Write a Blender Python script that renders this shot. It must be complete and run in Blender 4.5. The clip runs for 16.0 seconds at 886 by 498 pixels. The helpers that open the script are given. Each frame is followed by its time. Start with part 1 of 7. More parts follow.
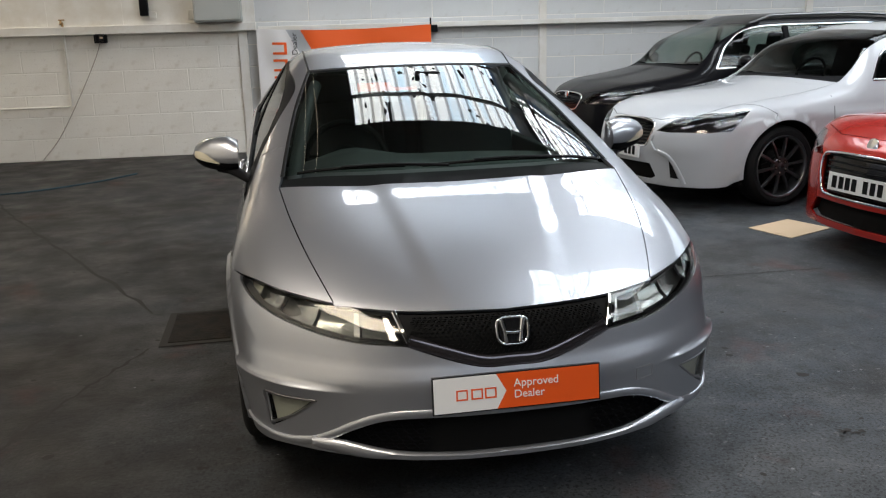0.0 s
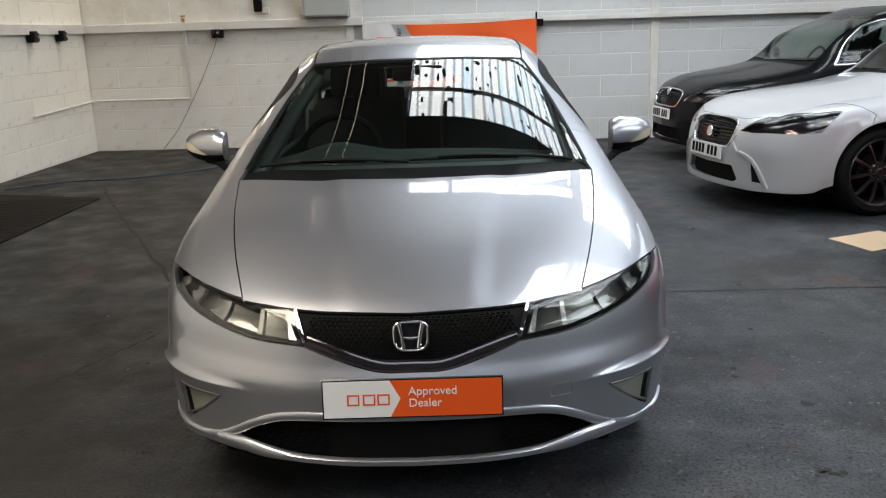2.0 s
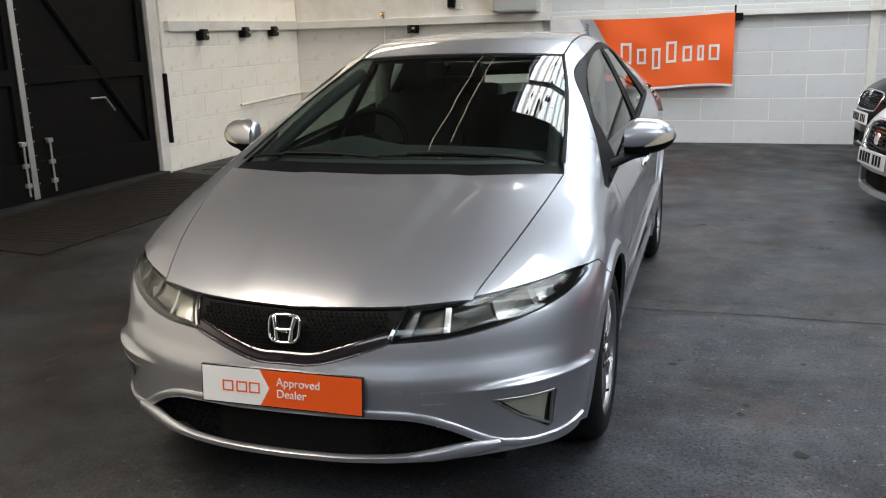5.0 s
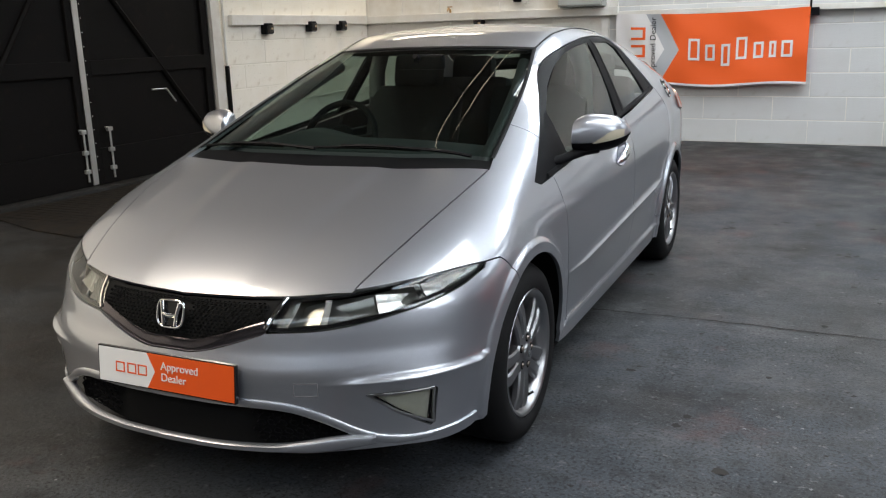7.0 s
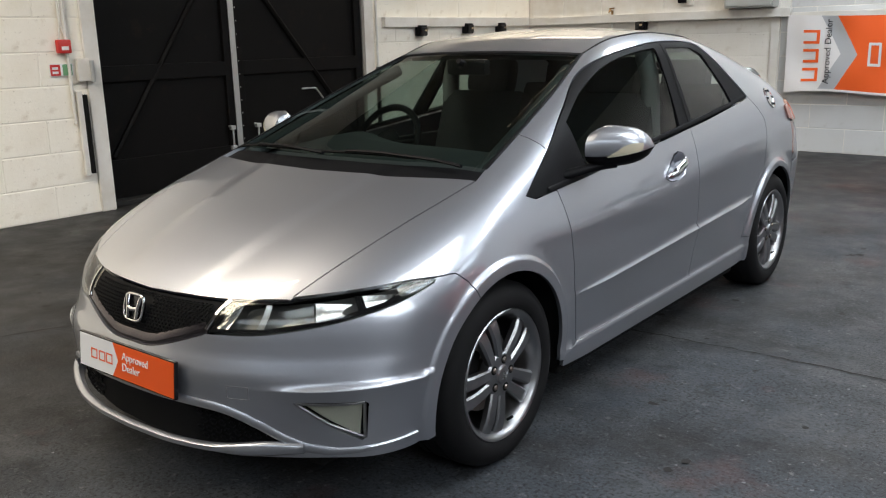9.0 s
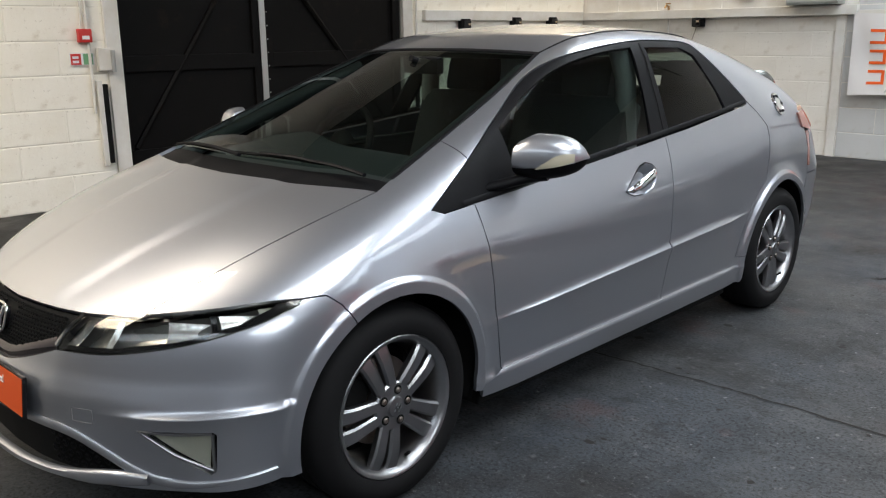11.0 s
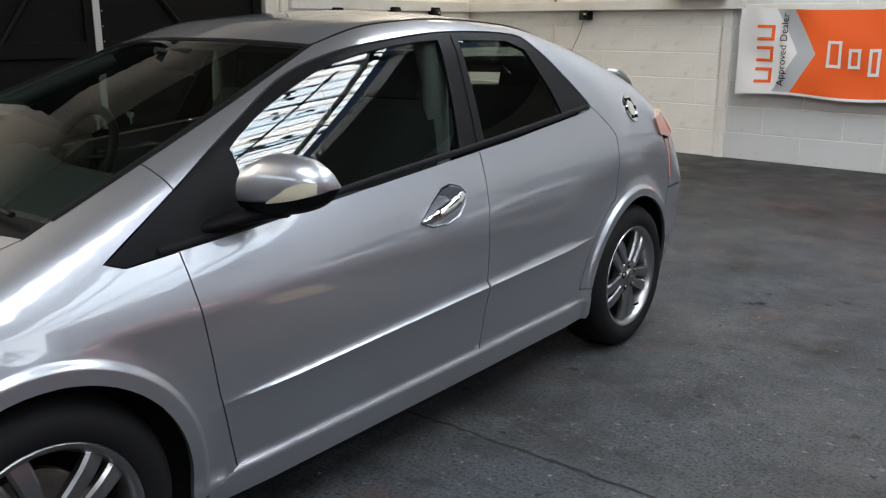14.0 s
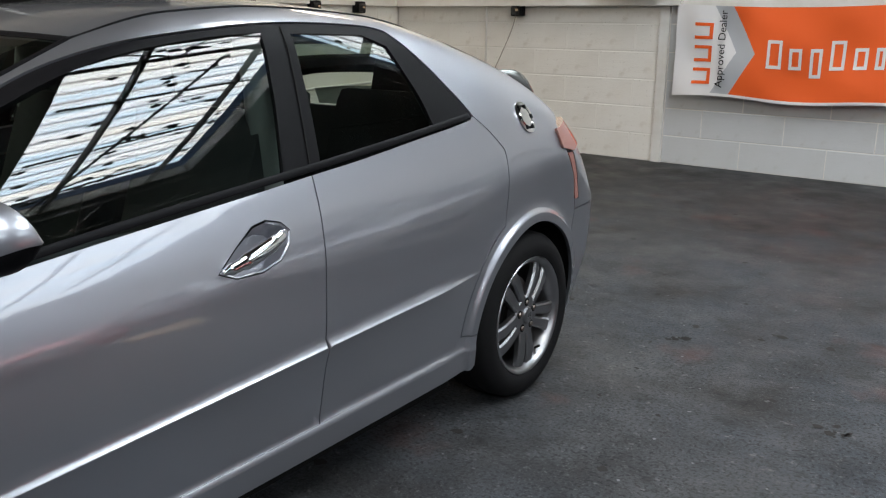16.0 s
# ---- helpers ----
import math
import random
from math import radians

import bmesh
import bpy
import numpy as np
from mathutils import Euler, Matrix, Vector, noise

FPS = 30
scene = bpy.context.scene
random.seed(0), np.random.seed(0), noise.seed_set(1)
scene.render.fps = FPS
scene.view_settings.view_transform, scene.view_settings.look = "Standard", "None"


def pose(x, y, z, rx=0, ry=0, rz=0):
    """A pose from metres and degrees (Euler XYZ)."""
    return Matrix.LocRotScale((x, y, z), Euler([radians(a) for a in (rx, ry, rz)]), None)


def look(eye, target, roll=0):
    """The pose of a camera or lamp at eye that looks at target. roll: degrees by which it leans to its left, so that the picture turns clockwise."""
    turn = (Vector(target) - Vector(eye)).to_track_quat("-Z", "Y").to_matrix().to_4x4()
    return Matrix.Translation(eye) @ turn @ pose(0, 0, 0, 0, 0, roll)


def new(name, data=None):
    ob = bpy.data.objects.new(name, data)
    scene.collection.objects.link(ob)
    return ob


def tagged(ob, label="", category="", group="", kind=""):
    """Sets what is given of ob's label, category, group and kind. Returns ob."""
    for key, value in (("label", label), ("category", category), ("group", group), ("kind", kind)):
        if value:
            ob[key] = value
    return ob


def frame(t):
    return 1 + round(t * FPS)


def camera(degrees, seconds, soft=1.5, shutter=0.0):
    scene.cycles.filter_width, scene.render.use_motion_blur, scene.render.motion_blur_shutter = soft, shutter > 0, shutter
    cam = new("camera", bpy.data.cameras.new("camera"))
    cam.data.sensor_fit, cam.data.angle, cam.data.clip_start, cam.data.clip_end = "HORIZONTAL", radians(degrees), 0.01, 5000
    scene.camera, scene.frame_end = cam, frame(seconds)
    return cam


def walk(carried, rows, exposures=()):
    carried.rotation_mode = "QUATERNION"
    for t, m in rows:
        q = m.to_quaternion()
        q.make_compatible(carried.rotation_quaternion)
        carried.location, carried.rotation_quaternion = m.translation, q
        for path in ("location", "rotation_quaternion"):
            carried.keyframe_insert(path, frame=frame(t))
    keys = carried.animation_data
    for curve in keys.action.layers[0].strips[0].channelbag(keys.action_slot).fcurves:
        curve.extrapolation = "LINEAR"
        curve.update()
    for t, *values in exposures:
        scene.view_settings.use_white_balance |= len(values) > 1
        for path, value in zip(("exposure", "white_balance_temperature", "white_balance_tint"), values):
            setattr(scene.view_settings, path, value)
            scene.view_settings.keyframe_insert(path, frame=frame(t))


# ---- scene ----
cam = camera(54.1, 16.0, 1.2)
PATH = [
    (0, (-0.642, -3.216, 1.505), (-0.299, -1.308, 1.013), -1.6),
    (0.5, (-0.422, -3.295, 1.511), (-0.227, -1.365, 1.024), -1.7),
    (1, (-0.245, -3.299, 1.501), (-0.098, -1.366, 1.009), -1.7),
    (1.5, (-0.057, -3.194, 1.48), (0.051, -1.261, 0.98), -1.8),
    (2, (0.112, -3.177, 1.473), (0.103, -1.238, 0.981), -1.8),
    (2.5, (0.328, -3.212, 1.465), (0.104, -1.284, 0.981), -2.0),
    (3, (0.483, -3.145, 1.448), (0.177, -1.23, 0.961), -1.8),
    (5.5, (1.349, -2.928, 1.437), (0.701, -1.098, 0.956), -1.9),
    (6, (1.495, -2.895, 1.433), (0.799, -1.082, 0.952), -1.8),
    (6.5, (1.661, -2.866, 1.428), (0.894, -1.083, 0.946), -1.6),
    (7, (1.792, -2.698, 1.406), (0.971, -0.94, 0.921), -1.7),
    (7.5, (1.903, -2.566, 1.406), (1.002, -0.846, 0.925), -1.5),
    (8, (2.085, -2.467, 1.405), (1.073, -0.809, 0.929), -1.6),
    (10.5, (2.6, -1.781, 1.399), (1.245, -0.391, 0.92), -0.8),
    (11, (2.64, -1.629, 1.402), (1.284, -0.24, 0.92), -0.7),
    (11.5, (2.677, -1.468, 1.398), (1.324, -0.078, 0.911), -0.6),
    (12, (2.705, -1.319, 1.396), (1.364, 0.081, 0.907), -0.4),
    (12.5, (2.643, -1.17, 1.39), (1.318, 0.244, 0.898), -0.3),
    (13, (2.568, -1.023, 1.39), (1.281, 0.424, 0.893), -0.0),
    (13.5, (2.532, -0.9, 1.387), (1.292, 0.588, 0.888), 0.0),
    (14, (2.515, -0.744, 1.385), (1.299, 0.763, 0.885), 0.1),
    (14.5, (2.473, -0.602, 1.376), (1.277, 0.919, 0.871), 0.1),
    (15, (2.373, -0.409, 1.36), (1.202, 1.132, 0.858), 0.3),
    (15.5, (2.365, -0.242, 1.361), (1.214, 1.315, 0.859), 0.5),
    (16, (2.389, -0.038, 1.368), (1.255, 1.529, 0.863), 0.6),
]
walk(cam, [(t, look(eye, target, roll)) for t, eye, target, roll in PATH], ((0.0, -0.11), (1.0, -0.09), (3.0, 0.05), (5.5, 0.2), (12.5, 0.2), (15.0, 0.05), (16.0, 0.0)))

# ---------- world and light ----------
world = bpy.data.worlds.new("sky")
scene.world = world
world.use_nodes = True
wn = world.node_tree.nodes
sky = wn.new("ShaderNodeTexSky")
sky.sky_type, sky.sun_disc = 'NISHITA', False
sky.sun_elevation, sky.sun_rotation = radians(48), radians(120)
world.node_tree.links.new(sky.outputs[0], wn["Background"].inputs[0])
wn["Background"].inputs[1].default_value = 0.12


def lamp(name, kind, power, matrix, size=(1, 1), color=(1, 1, 1), angle=0.5):
    data = bpy.data.lights.new(name, kind)
    data.energy, data.color = power, color
    if kind == "AREA":
        data.shape, data.size, data.size_y = "RECTANGLE", size[0], size[1]
    if kind == "SUN":
        data.angle = radians(angle)
    ob = new(name, data)
    ob.matrix_world = matrix
    return ob


# the hall stands a little askew to the car: its far left corner, and its turn
ROOM = pose(-4.58, 8.60, 0, 0, 0, -2.3)
ROOM_W, ROOM_D, EAVES = 25.0, 18.5, 4.6      # width, depth towards the camera, roof height
# rooflight bays in hall coordinates: x0, x1, y0, y1, and a tuned lamp strength
# the last two are unseen, added as fill for bumpers and near floor
BAYS = [(4.5, 6.9, -4.75, -0.9, 1.15), (7.05, 9.8, -5.5, -3.2, 1.85), (6.3, 9.8, -9.6, -6.9, 0.95),
        (11.2, 17.5, -5.2, -0.9, 0.5), (10.5, 18.0, -14.0, -10.0, 0.85), (3.6, 9.5, -16.6, -13.6, 0.4)]
ROOFLIGHTS = [b[:4] for b in BAYS]
LIGHT_POWER = 22.2
for x0, x1, y0, y1, clear in BAYS:
    lamp("rooflight_sky", "AREA", LIGHT_POWER * clear * (x1 - x0) * (y1 - y0),
         ROOM @ pose((x0 + x1) / 2, (y0 + y1) / 2, EAVES + 0.35), (x1 - x0, y1 - y0), (0.915, 0.952, 0.985))
# warm fill: two unseen rooflights added to brighten the wall on the door side
WALL_FILL_BAY = (1.70, 3.30, -12.9, -8.9)
lamp("warm_wall_fill", "AREA", 52.0 * 1.6 * 4.0, ROOM @ pose(2.5, -10.9, EAVES + 0.35), (1.6, 4.0), (1.0, 0.89, 0.74))
ROOFLIGHTS.append(WALL_FILL_BAY)
lamp("warm_wall_fill", "AREA", 36.0 * 2.0 * 1.2, ROOM @ pose(1.2, -1.0, EAVES + 0.35), (2.0, 1.2), (1.0, 0.90, 0.76))
ROOFLIGHTS.append((0.20, 2.20, -1.6, -0.4))
# warm fluorescent tubes between the door side and the silver car: x, y0, y1
TUBES = [(3.60, -5.7, -2.2), (3.84, -5.6, -2.0)]
for x, y0, y1 in TUBES:
    lamp("tube_glow", "AREA", 0.25, ROOM @ pose(x, (y0 + y1) / 2, EAVES - 0.055), (0.010, y1 - y0), (1.0, 0.84, 0.62))

# ---------- materials ----------
def material(name, color, rough=0.6, metal=0.0, coat=0.0, emit=None, spec=0.5):
    m = bpy.data.materials.new(name)
    m.use_nodes = True
    b = m.node_tree.nodes["Principled BSDF"]
    b.inputs["Base Color"].default_value = (*color, 1)
    b.inputs["Roughness"].default_value = rough
    b.inputs["Metallic"].default_value = metal
    b.inputs["Coat Weight"].default_value = coat
    b.inputs["Coat Roughness"].default_value = 0.03
    b.inputs["Specular IOR Level"].default_value = spec
    if emit:
        b.inputs["Emission Color"].default_value = (*emit[0], 1)
        b.inputs["Emission Strength"].default_value = emit[1]
    return m


def node(m, kind, **inputs):
    n = m.node_tree.nodes.new(kind)
    for key, value in inputs.items():
        n.inputs[key.replace("_", " ")].default_value = value
    return n


def join(m, a, b):
    m.node_tree.links.new(a, b)


def coords(m, scale=(1, 1, 1), which="Object"):
    tex, mp = node(m, "ShaderNodeTexCoord"), node(m, "ShaderNodeMapping", Scale=scale)
    join(m, tex.outputs[which], mp.inputs[0])
    return mp.outputs[0]


def mottle(m, tint, scale, amount, detail=6.0, lo=0.4, hi=0.65, stretch=(1, 1, 1), slot="Base Color"):
    """Lays blotches of another colour over the base colour."""
    b = m.node_tree.nodes["Principled BSDF"]
    n = node(m, "ShaderNodeTexNoise", Scale=scale, Detail=detail, Roughness=0.62)
    join(m, coords(m, stretch), n.inputs["Vector"])
    r = node(m, "ShaderNodeMapRange", From_Min=lo, From_Max=hi, To_Min=0.0, To_Max=amount)
    join(m, n.outputs["Fac"], r.inputs["Value"])
    mix = m.node_tree.nodes.new("ShaderNodeMix")
    mix.data_type = 'RGBA'
    if b.inputs[slot].is_linked:
        join(m, b.inputs[slot].links[0].from_socket, mix.inputs[6])
    else:
        mix.inputs[6].default_value = b.inputs[slot].default_value
    mix.inputs[7].default_value = (*tint, 1)
    join(m, r.outputs[0], mix.inputs[0])
    join(m, mix.outputs[2], b.inputs[slot])
    return m


def rough_mottle(m, scale, lo, hi, stretch=(1, 1, 1)):
    b = m.node_tree.nodes["Principled BSDF"]
    n = node(m, "ShaderNodeTexNoise", Scale=scale, Detail=5.0, Roughness=0.6)
    join(m, coords(m, stretch), n.inputs["Vector"])
    r = node(m, "ShaderNodeMapRange", From_Min=0.3, From_Max=0.7, To_Min=lo, To_Max=hi)
    join(m, n.outputs["Fac"], r.inputs["Value"])
    join(m, r.outputs[0], b.inputs["Roughness"])
    return m


def grain(m, scale, strength, distance=0.004, detail=8.0):
    b = m.node_tree.nodes["Principled BSDF"]
    n = node(m, "ShaderNodeTexNoise", Scale=scale, Detail=detail, Roughness=0.65)
    join(m, coords(m), n.inputs["Vector"])
    bump = node(m, "ShaderNodeBump", Strength=strength, Distance=distance)
    join(m, n.outputs["Fac"], bump.inputs["Height"])
    join(m, bump.outputs[0], b.inputs["Normal"])
    return m


def flake_paint(name, color, metal, rough):
    """Car paint: coloured flakes under a clear coat."""
    m = material(name, color, rough, metal, coat=1.0)
    b = m.node_tree.nodes["Principled BSDF"]
    v = node(m, "ShaderNodeTexVoronoi", Scale=900.0)
    join(m, coords(m), v.inputs["Vector"])
    bump = node(m, "ShaderNodeBump", Strength=0.06, Distance=0.001)
    join(m, v.outputs["Distance"], bump.inputs["Height"])
    join(m, bump.outputs[0], b.inputs["Normal"])
    return m


def pane_material(name, tint, ior=1.52):
    """Thin glass: clear with a tint, glossy by Fresnel."""
    m = bpy.data.materials.new(name)
    m.use_nodes = True
    nt = m.node_tree
    nt.nodes.clear()
    out = nt.nodes.new("ShaderNodeOutputMaterial")
    t, g, f = nt.nodes.new("ShaderNodeBsdfTransparent"), nt.nodes.new("ShaderNodeBsdfGlossy"), nt.nodes.new("ShaderNodeLayerWeight")
    mix = nt.nodes.new("ShaderNodeMixShader")
    t.inputs[0].default_value = (*tint, 1)
    g.inputs["Roughness"].default_value = 0.0
    f.inputs["Blend"].default_value = 0.5
    p = node(m, "ShaderNodeMath")
    p.operation, p.inputs[1].default_value = 'POWER', 5.0
    base = ((ior - 1) / (ior + 1)) ** 2 * 1.9      # two faces of the pane
    k = node(m, "ShaderNodeMapRange", To_Min=base, To_Max=1.0)
    join(m, f.outputs["Facing"], p.inputs[0])
    join(m, p.outputs[0], k.inputs["Value"])
    join(m, k.outputs[0], mix.inputs[0])
    nt.links.new(t.outputs[0], mix.inputs[1])
    nt.links.new(g.outputs[0], mix.inputs[2])
    nt.links.new(mix.outputs[0], out.inputs[0])
    return m


SILVER = flake_paint("silver_paint", (0.415, 0.430, 0.470), 0.88, 0.385)
SILVER.node_tree.nodes["Principled BSDF"].inputs["Coat IOR"].default_value = 1.9
WHITE_PAINT = material("white_car_paint", (0.47, 0.485, 0.51), 0.3, 0.0, coat=1.0)
BLACK_PAINT = material("black_car_paint", (0.004, 0.004, 0.005), 0.3, 0.0, coat=0.35, spec=0.1)
RED_PAINT = flake_paint("red_car_paint", (0.42, 0.018, 0.010), 0.2, 0.25)
BLACK_PLASTIC = grain(material("black_plastic", (0.006, 0.006, 0.007), 0.5, spec=0.08), 300, 0.15, 0.001)
GLOSS_BLACK = material("gloss_black", (0.008, 0.008, 0.009), 0.12)
MATT_BLACK = material("matt_black", (0.005, 0.005, 0.005), 0.85, spec=0.2)
RUBBER = grain(material("tyre_rubber", (0.006, 0.006, 0.0065), 0.75, spec=0.2), 120, 0.2, 0.002)
CHROME = material("chrome", (0.85, 0.85, 0.86), 0.06, 1.0)
ALLOY = material("alloy", (0.34, 0.34, 0.35), 0.33, 1.0, coat=0.3)
DARK_ALLOY = material("dark_alloy", (0.12, 0.12, 0.125), 0.3, 0.9)
STEEL = mottle(material("steel_disc", (0.30, 0.27, 0.25), 0.45, 0.9), (0.12, 0.06, 0.03), 9, 0.7)
CLOTH = grain(material("dark_cloth", (0.018, 0.018, 0.020), 0.9), 500, 0.4, 0.001)
TRIM = grain(material("dashboard_plastic", (0.022, 0.025, 0.027), 0.55), 400, 0.2, 0.001)
GREY_TRIM = material("grey_trim", (0.20, 0.20, 0.20), 0.7)
LAMP_GREY = material("lamp_grey", (0.13, 0.13, 0.125), 0.40, 0.35)
FOG_PALE = grain(material("fog_lamp_pale", (0.52, 0.52, 0.44), 0.28, 0.35, coat=1.0), 140, 0.5, 0.004)
DARK_CHROME = material("dark_chrome", (0.11, 0.10, 0.11), 0.12, 0.9)
GLASS = pane_material("car_glass", (0.50, 0.59, 0.55))
DARK_GLASS = pane_material("tinted_glass", (0.18, 0.21, 0.20))
LENS = pane_material("lamp_lens", (0.93, 0.94, 0.92), 1.45)
REFLECTOR = grain(material("reflector", (0.74, 0.74, 0.73), 0.24, 0.75), 60, 0.25, 0.004, 2.0)
SMOKED = material("smoked_lamp", (0.17, 0.175, 0.165), 0.25, 0.5, coat=1.0)
AMBER = material("amber_lens", (0.60, 0.55, 0.42), 0.2, coat=0.5)
RED_LENS = material("red_lens", (0.36, 0.17, 0.14), 0.2, coat=1.0)
MIRROR = material("mirror", (0.9, 0.9, 0.9), 0.01, 1.0)
ORANGE = grain(material("orange_fabric", (0.85, 0.115, 0.012), 0.62), 90, 0.2, 0.002)
ORANGE_PLATE = material("orange_print", (0.80, 0.10, 0.012), 0.35)
WHITE_PRINT = material("white_print", (0.80, 0.80, 0.80), 0.4)
GREY_PRINT = material("grey_print", (0.42, 0.43, 0.45), 0.5)
WHITE_FABRIC = grain(material("white_fabric", (0.72, 0.70, 0.69), 0.7), 90, 0.2, 0.002)

BLOCKS = mottle(grain(material("painted_blockwork", (0.80, 0.77, 0.715), 0.55), 30, 0.35, 0.006), (0.62, 0.57, 0.49), 1.3, 0.3)
mottle(BLOCKS, (0.45, 0.38, 0.28), 6.0, 0.35, lo=0.58, hi=0.75)
mottle(BLOCKS, (0.30, 0.25, 0.19), 34.0, 0.45, detail=4.0, lo=0.62, hi=0.74)
WHITE_BLOCKS = mottle(grain(material("white_blockwork", (0.60, 0.605, 0.605), 0.5), 30, 0.3, 0.005), (0.54, 0.54, 0.52), 1.1, 0.5)
mottle(WHITE_BLOCKS, (0.40, 0.38, 0.34), 9.0, 0.3, lo=0.6, hi=0.75)
CREAM_BLOCKS = mottle(grain(material("cream_blockwork", (0.93, 0.885, 0.79), 0.5), 30, 0.35, 0.006), (0.76, 0.68, 0.53), 1.2, 0.3)
mottle(CREAM_BLOCKS, (0.45, 0.35, 0.22), 7.0, 0.35, lo=0.58, hi=0.75)
mottle(CREAM_BLOCKS, (0.30, 0.24, 0.16), 34.0, 0.45, detail=4.0, lo=0.62, hi=0.74)
WHITE_PAINTED = mottle(grain(material("white_painted_steel", (0.74, 0.72, 0.68), 0.45), 25, 0.2, 0.003), (0.50, 0.44, 0.34), 3.0, 0.4)
FLOOR = mottle(material("painted_concrete", (0.040, 0.047, 0.056), 0.5, spec=0.26), (0.053, 0.052, 0.050), 0.55, 0.6, lo=0.42, hi=0.62)


def paint_zones(m):
    """Blue-grey paint on the car side of the hall; bare brownish concrete towards the door and the far wall."""
    b = m.node_tree.nodes["Principled BSDF"]
    xyz, n = node(m, "ShaderNodeSeparateXYZ"), node(m, "ShaderNodeTexNoise", Scale=0.7, Detail=7.0, Roughness=0.6)
    c = coords(m)
    join(m, c, xyz.inputs[0])
    join(m, c, n.inputs["Vector"])
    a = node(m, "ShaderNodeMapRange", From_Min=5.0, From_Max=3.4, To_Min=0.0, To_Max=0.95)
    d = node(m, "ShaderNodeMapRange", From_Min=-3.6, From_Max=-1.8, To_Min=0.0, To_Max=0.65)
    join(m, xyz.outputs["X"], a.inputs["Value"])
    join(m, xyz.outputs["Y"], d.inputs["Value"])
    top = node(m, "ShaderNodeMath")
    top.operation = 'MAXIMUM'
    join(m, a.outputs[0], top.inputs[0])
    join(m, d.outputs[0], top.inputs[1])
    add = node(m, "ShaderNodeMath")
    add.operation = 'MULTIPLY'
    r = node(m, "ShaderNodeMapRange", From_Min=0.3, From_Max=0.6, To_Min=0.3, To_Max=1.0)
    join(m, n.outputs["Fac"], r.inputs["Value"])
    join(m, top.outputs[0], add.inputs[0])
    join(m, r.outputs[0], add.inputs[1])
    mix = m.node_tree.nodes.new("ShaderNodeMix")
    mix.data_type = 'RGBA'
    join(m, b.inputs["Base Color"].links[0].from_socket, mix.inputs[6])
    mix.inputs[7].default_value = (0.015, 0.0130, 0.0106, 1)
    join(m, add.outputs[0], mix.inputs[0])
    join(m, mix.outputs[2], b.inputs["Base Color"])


mottle(FLOOR, (0.016, 0.015, 0.014), 1.6, 0.85, lo=0.47, hi=0.66)
mottle(FLOOR, (0.080, 0.084, 0.088), 2.6, 0.55, detail=9.0, lo=0.52, hi=0.66)
mottle(FLOOR, (0.15, 0.15, 0.15), 26.0, 0.75, lo=0.60, hi=0.70)
mottle(FLOOR, (0.13, 0.13, 0.13), 130.0, 0.65, detail=3.0, lo=0.58, hi=0.70)
mottle(FLOOR, (0.075, 0.075, 0.075), 4.0, 0.25, lo=0.56, hi=0.7, stretch=(0.35, 2.2, 1))
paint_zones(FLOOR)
mottle(FLOOR, (0.008, 0.008, 0.008), 75.0, 0.85, detail=4.0, lo=0.50, hi=0.62)
mottle(FLOOR, (0.010, 0.010, 0.010), 9.0, 0.6, detail=8.0, lo=0.55, hi=0.68)
mottle(FLOOR, (0.085, 0.030, 0.024), 1.7, 0.45, lo=0.60, hi=0.72)
grain(FLOOR, 45, 0.5, 0.006)
rough_mottle(FLOOR, 3.0, 0.42, 0.8)
DOOR_BLACK = mottle(grain(material("black_painted_wood", (0.0045, 0.004, 0.0038), 0.55, spec=0.12), 40, 0.3, 0.003), (0.03, 0.018, 0.012), 5.0, 0.5, lo=0.6, hi=0.8)
UNSEEN_WALL = mottle(grain(material("unseen_dark_wall", (0.16, 0.155, 0.15), 0.7), 30, 0.3, 0.005), (0.10, 0.095, 0.09), 1.2, 0.5)
ROOF_DARK = mottle(material("roof_lining", (0.17, 0.167, 0.16), 0.85), (0.11, 0.107, 0.10), 0.8, 0.6)
ROOF_STEEL = material("roof_steel", (0.10, 0.09, 0.085), 0.6)
MATTING = grain(mottle(material("rubber_matting", (0.009, 0.008, 0.007), 0.85, spec=0.2), (0.03, 0.021, 0.014), 8, 0.6), 60, 0.6, 0.01)
GALV = material("galvanised_steel", (0.55, 0.55, 0.53), 0.4, 0.8)
GREY_BOX = material("grey_enamel", (0.42, 0.43, 0.41), 0.45)
CARD = material("cardboard", (0.50, 0.37, 0.24), 0.8)
PALE_CHIP = material("pale_chip", (0.15, 0.155, 0.16), 0.7)
DARK_CRACK = material("dark_crack", (0.018, 0.016, 0.014), 0.9)
ALARM_RED = material("red_plastic", (0.55, 0.03, 0.025), 0.4)
BRASS = material("brass", (0.35, 0.22, 0.10), 0.35, 0.9)
PALE_CABLE = material("pale_cable", (0.36, 0.32, 0.27), 0.6)
CABLE_BLUE = material("blue_hose", (0.010, 0.045, 0.065), 0.6)


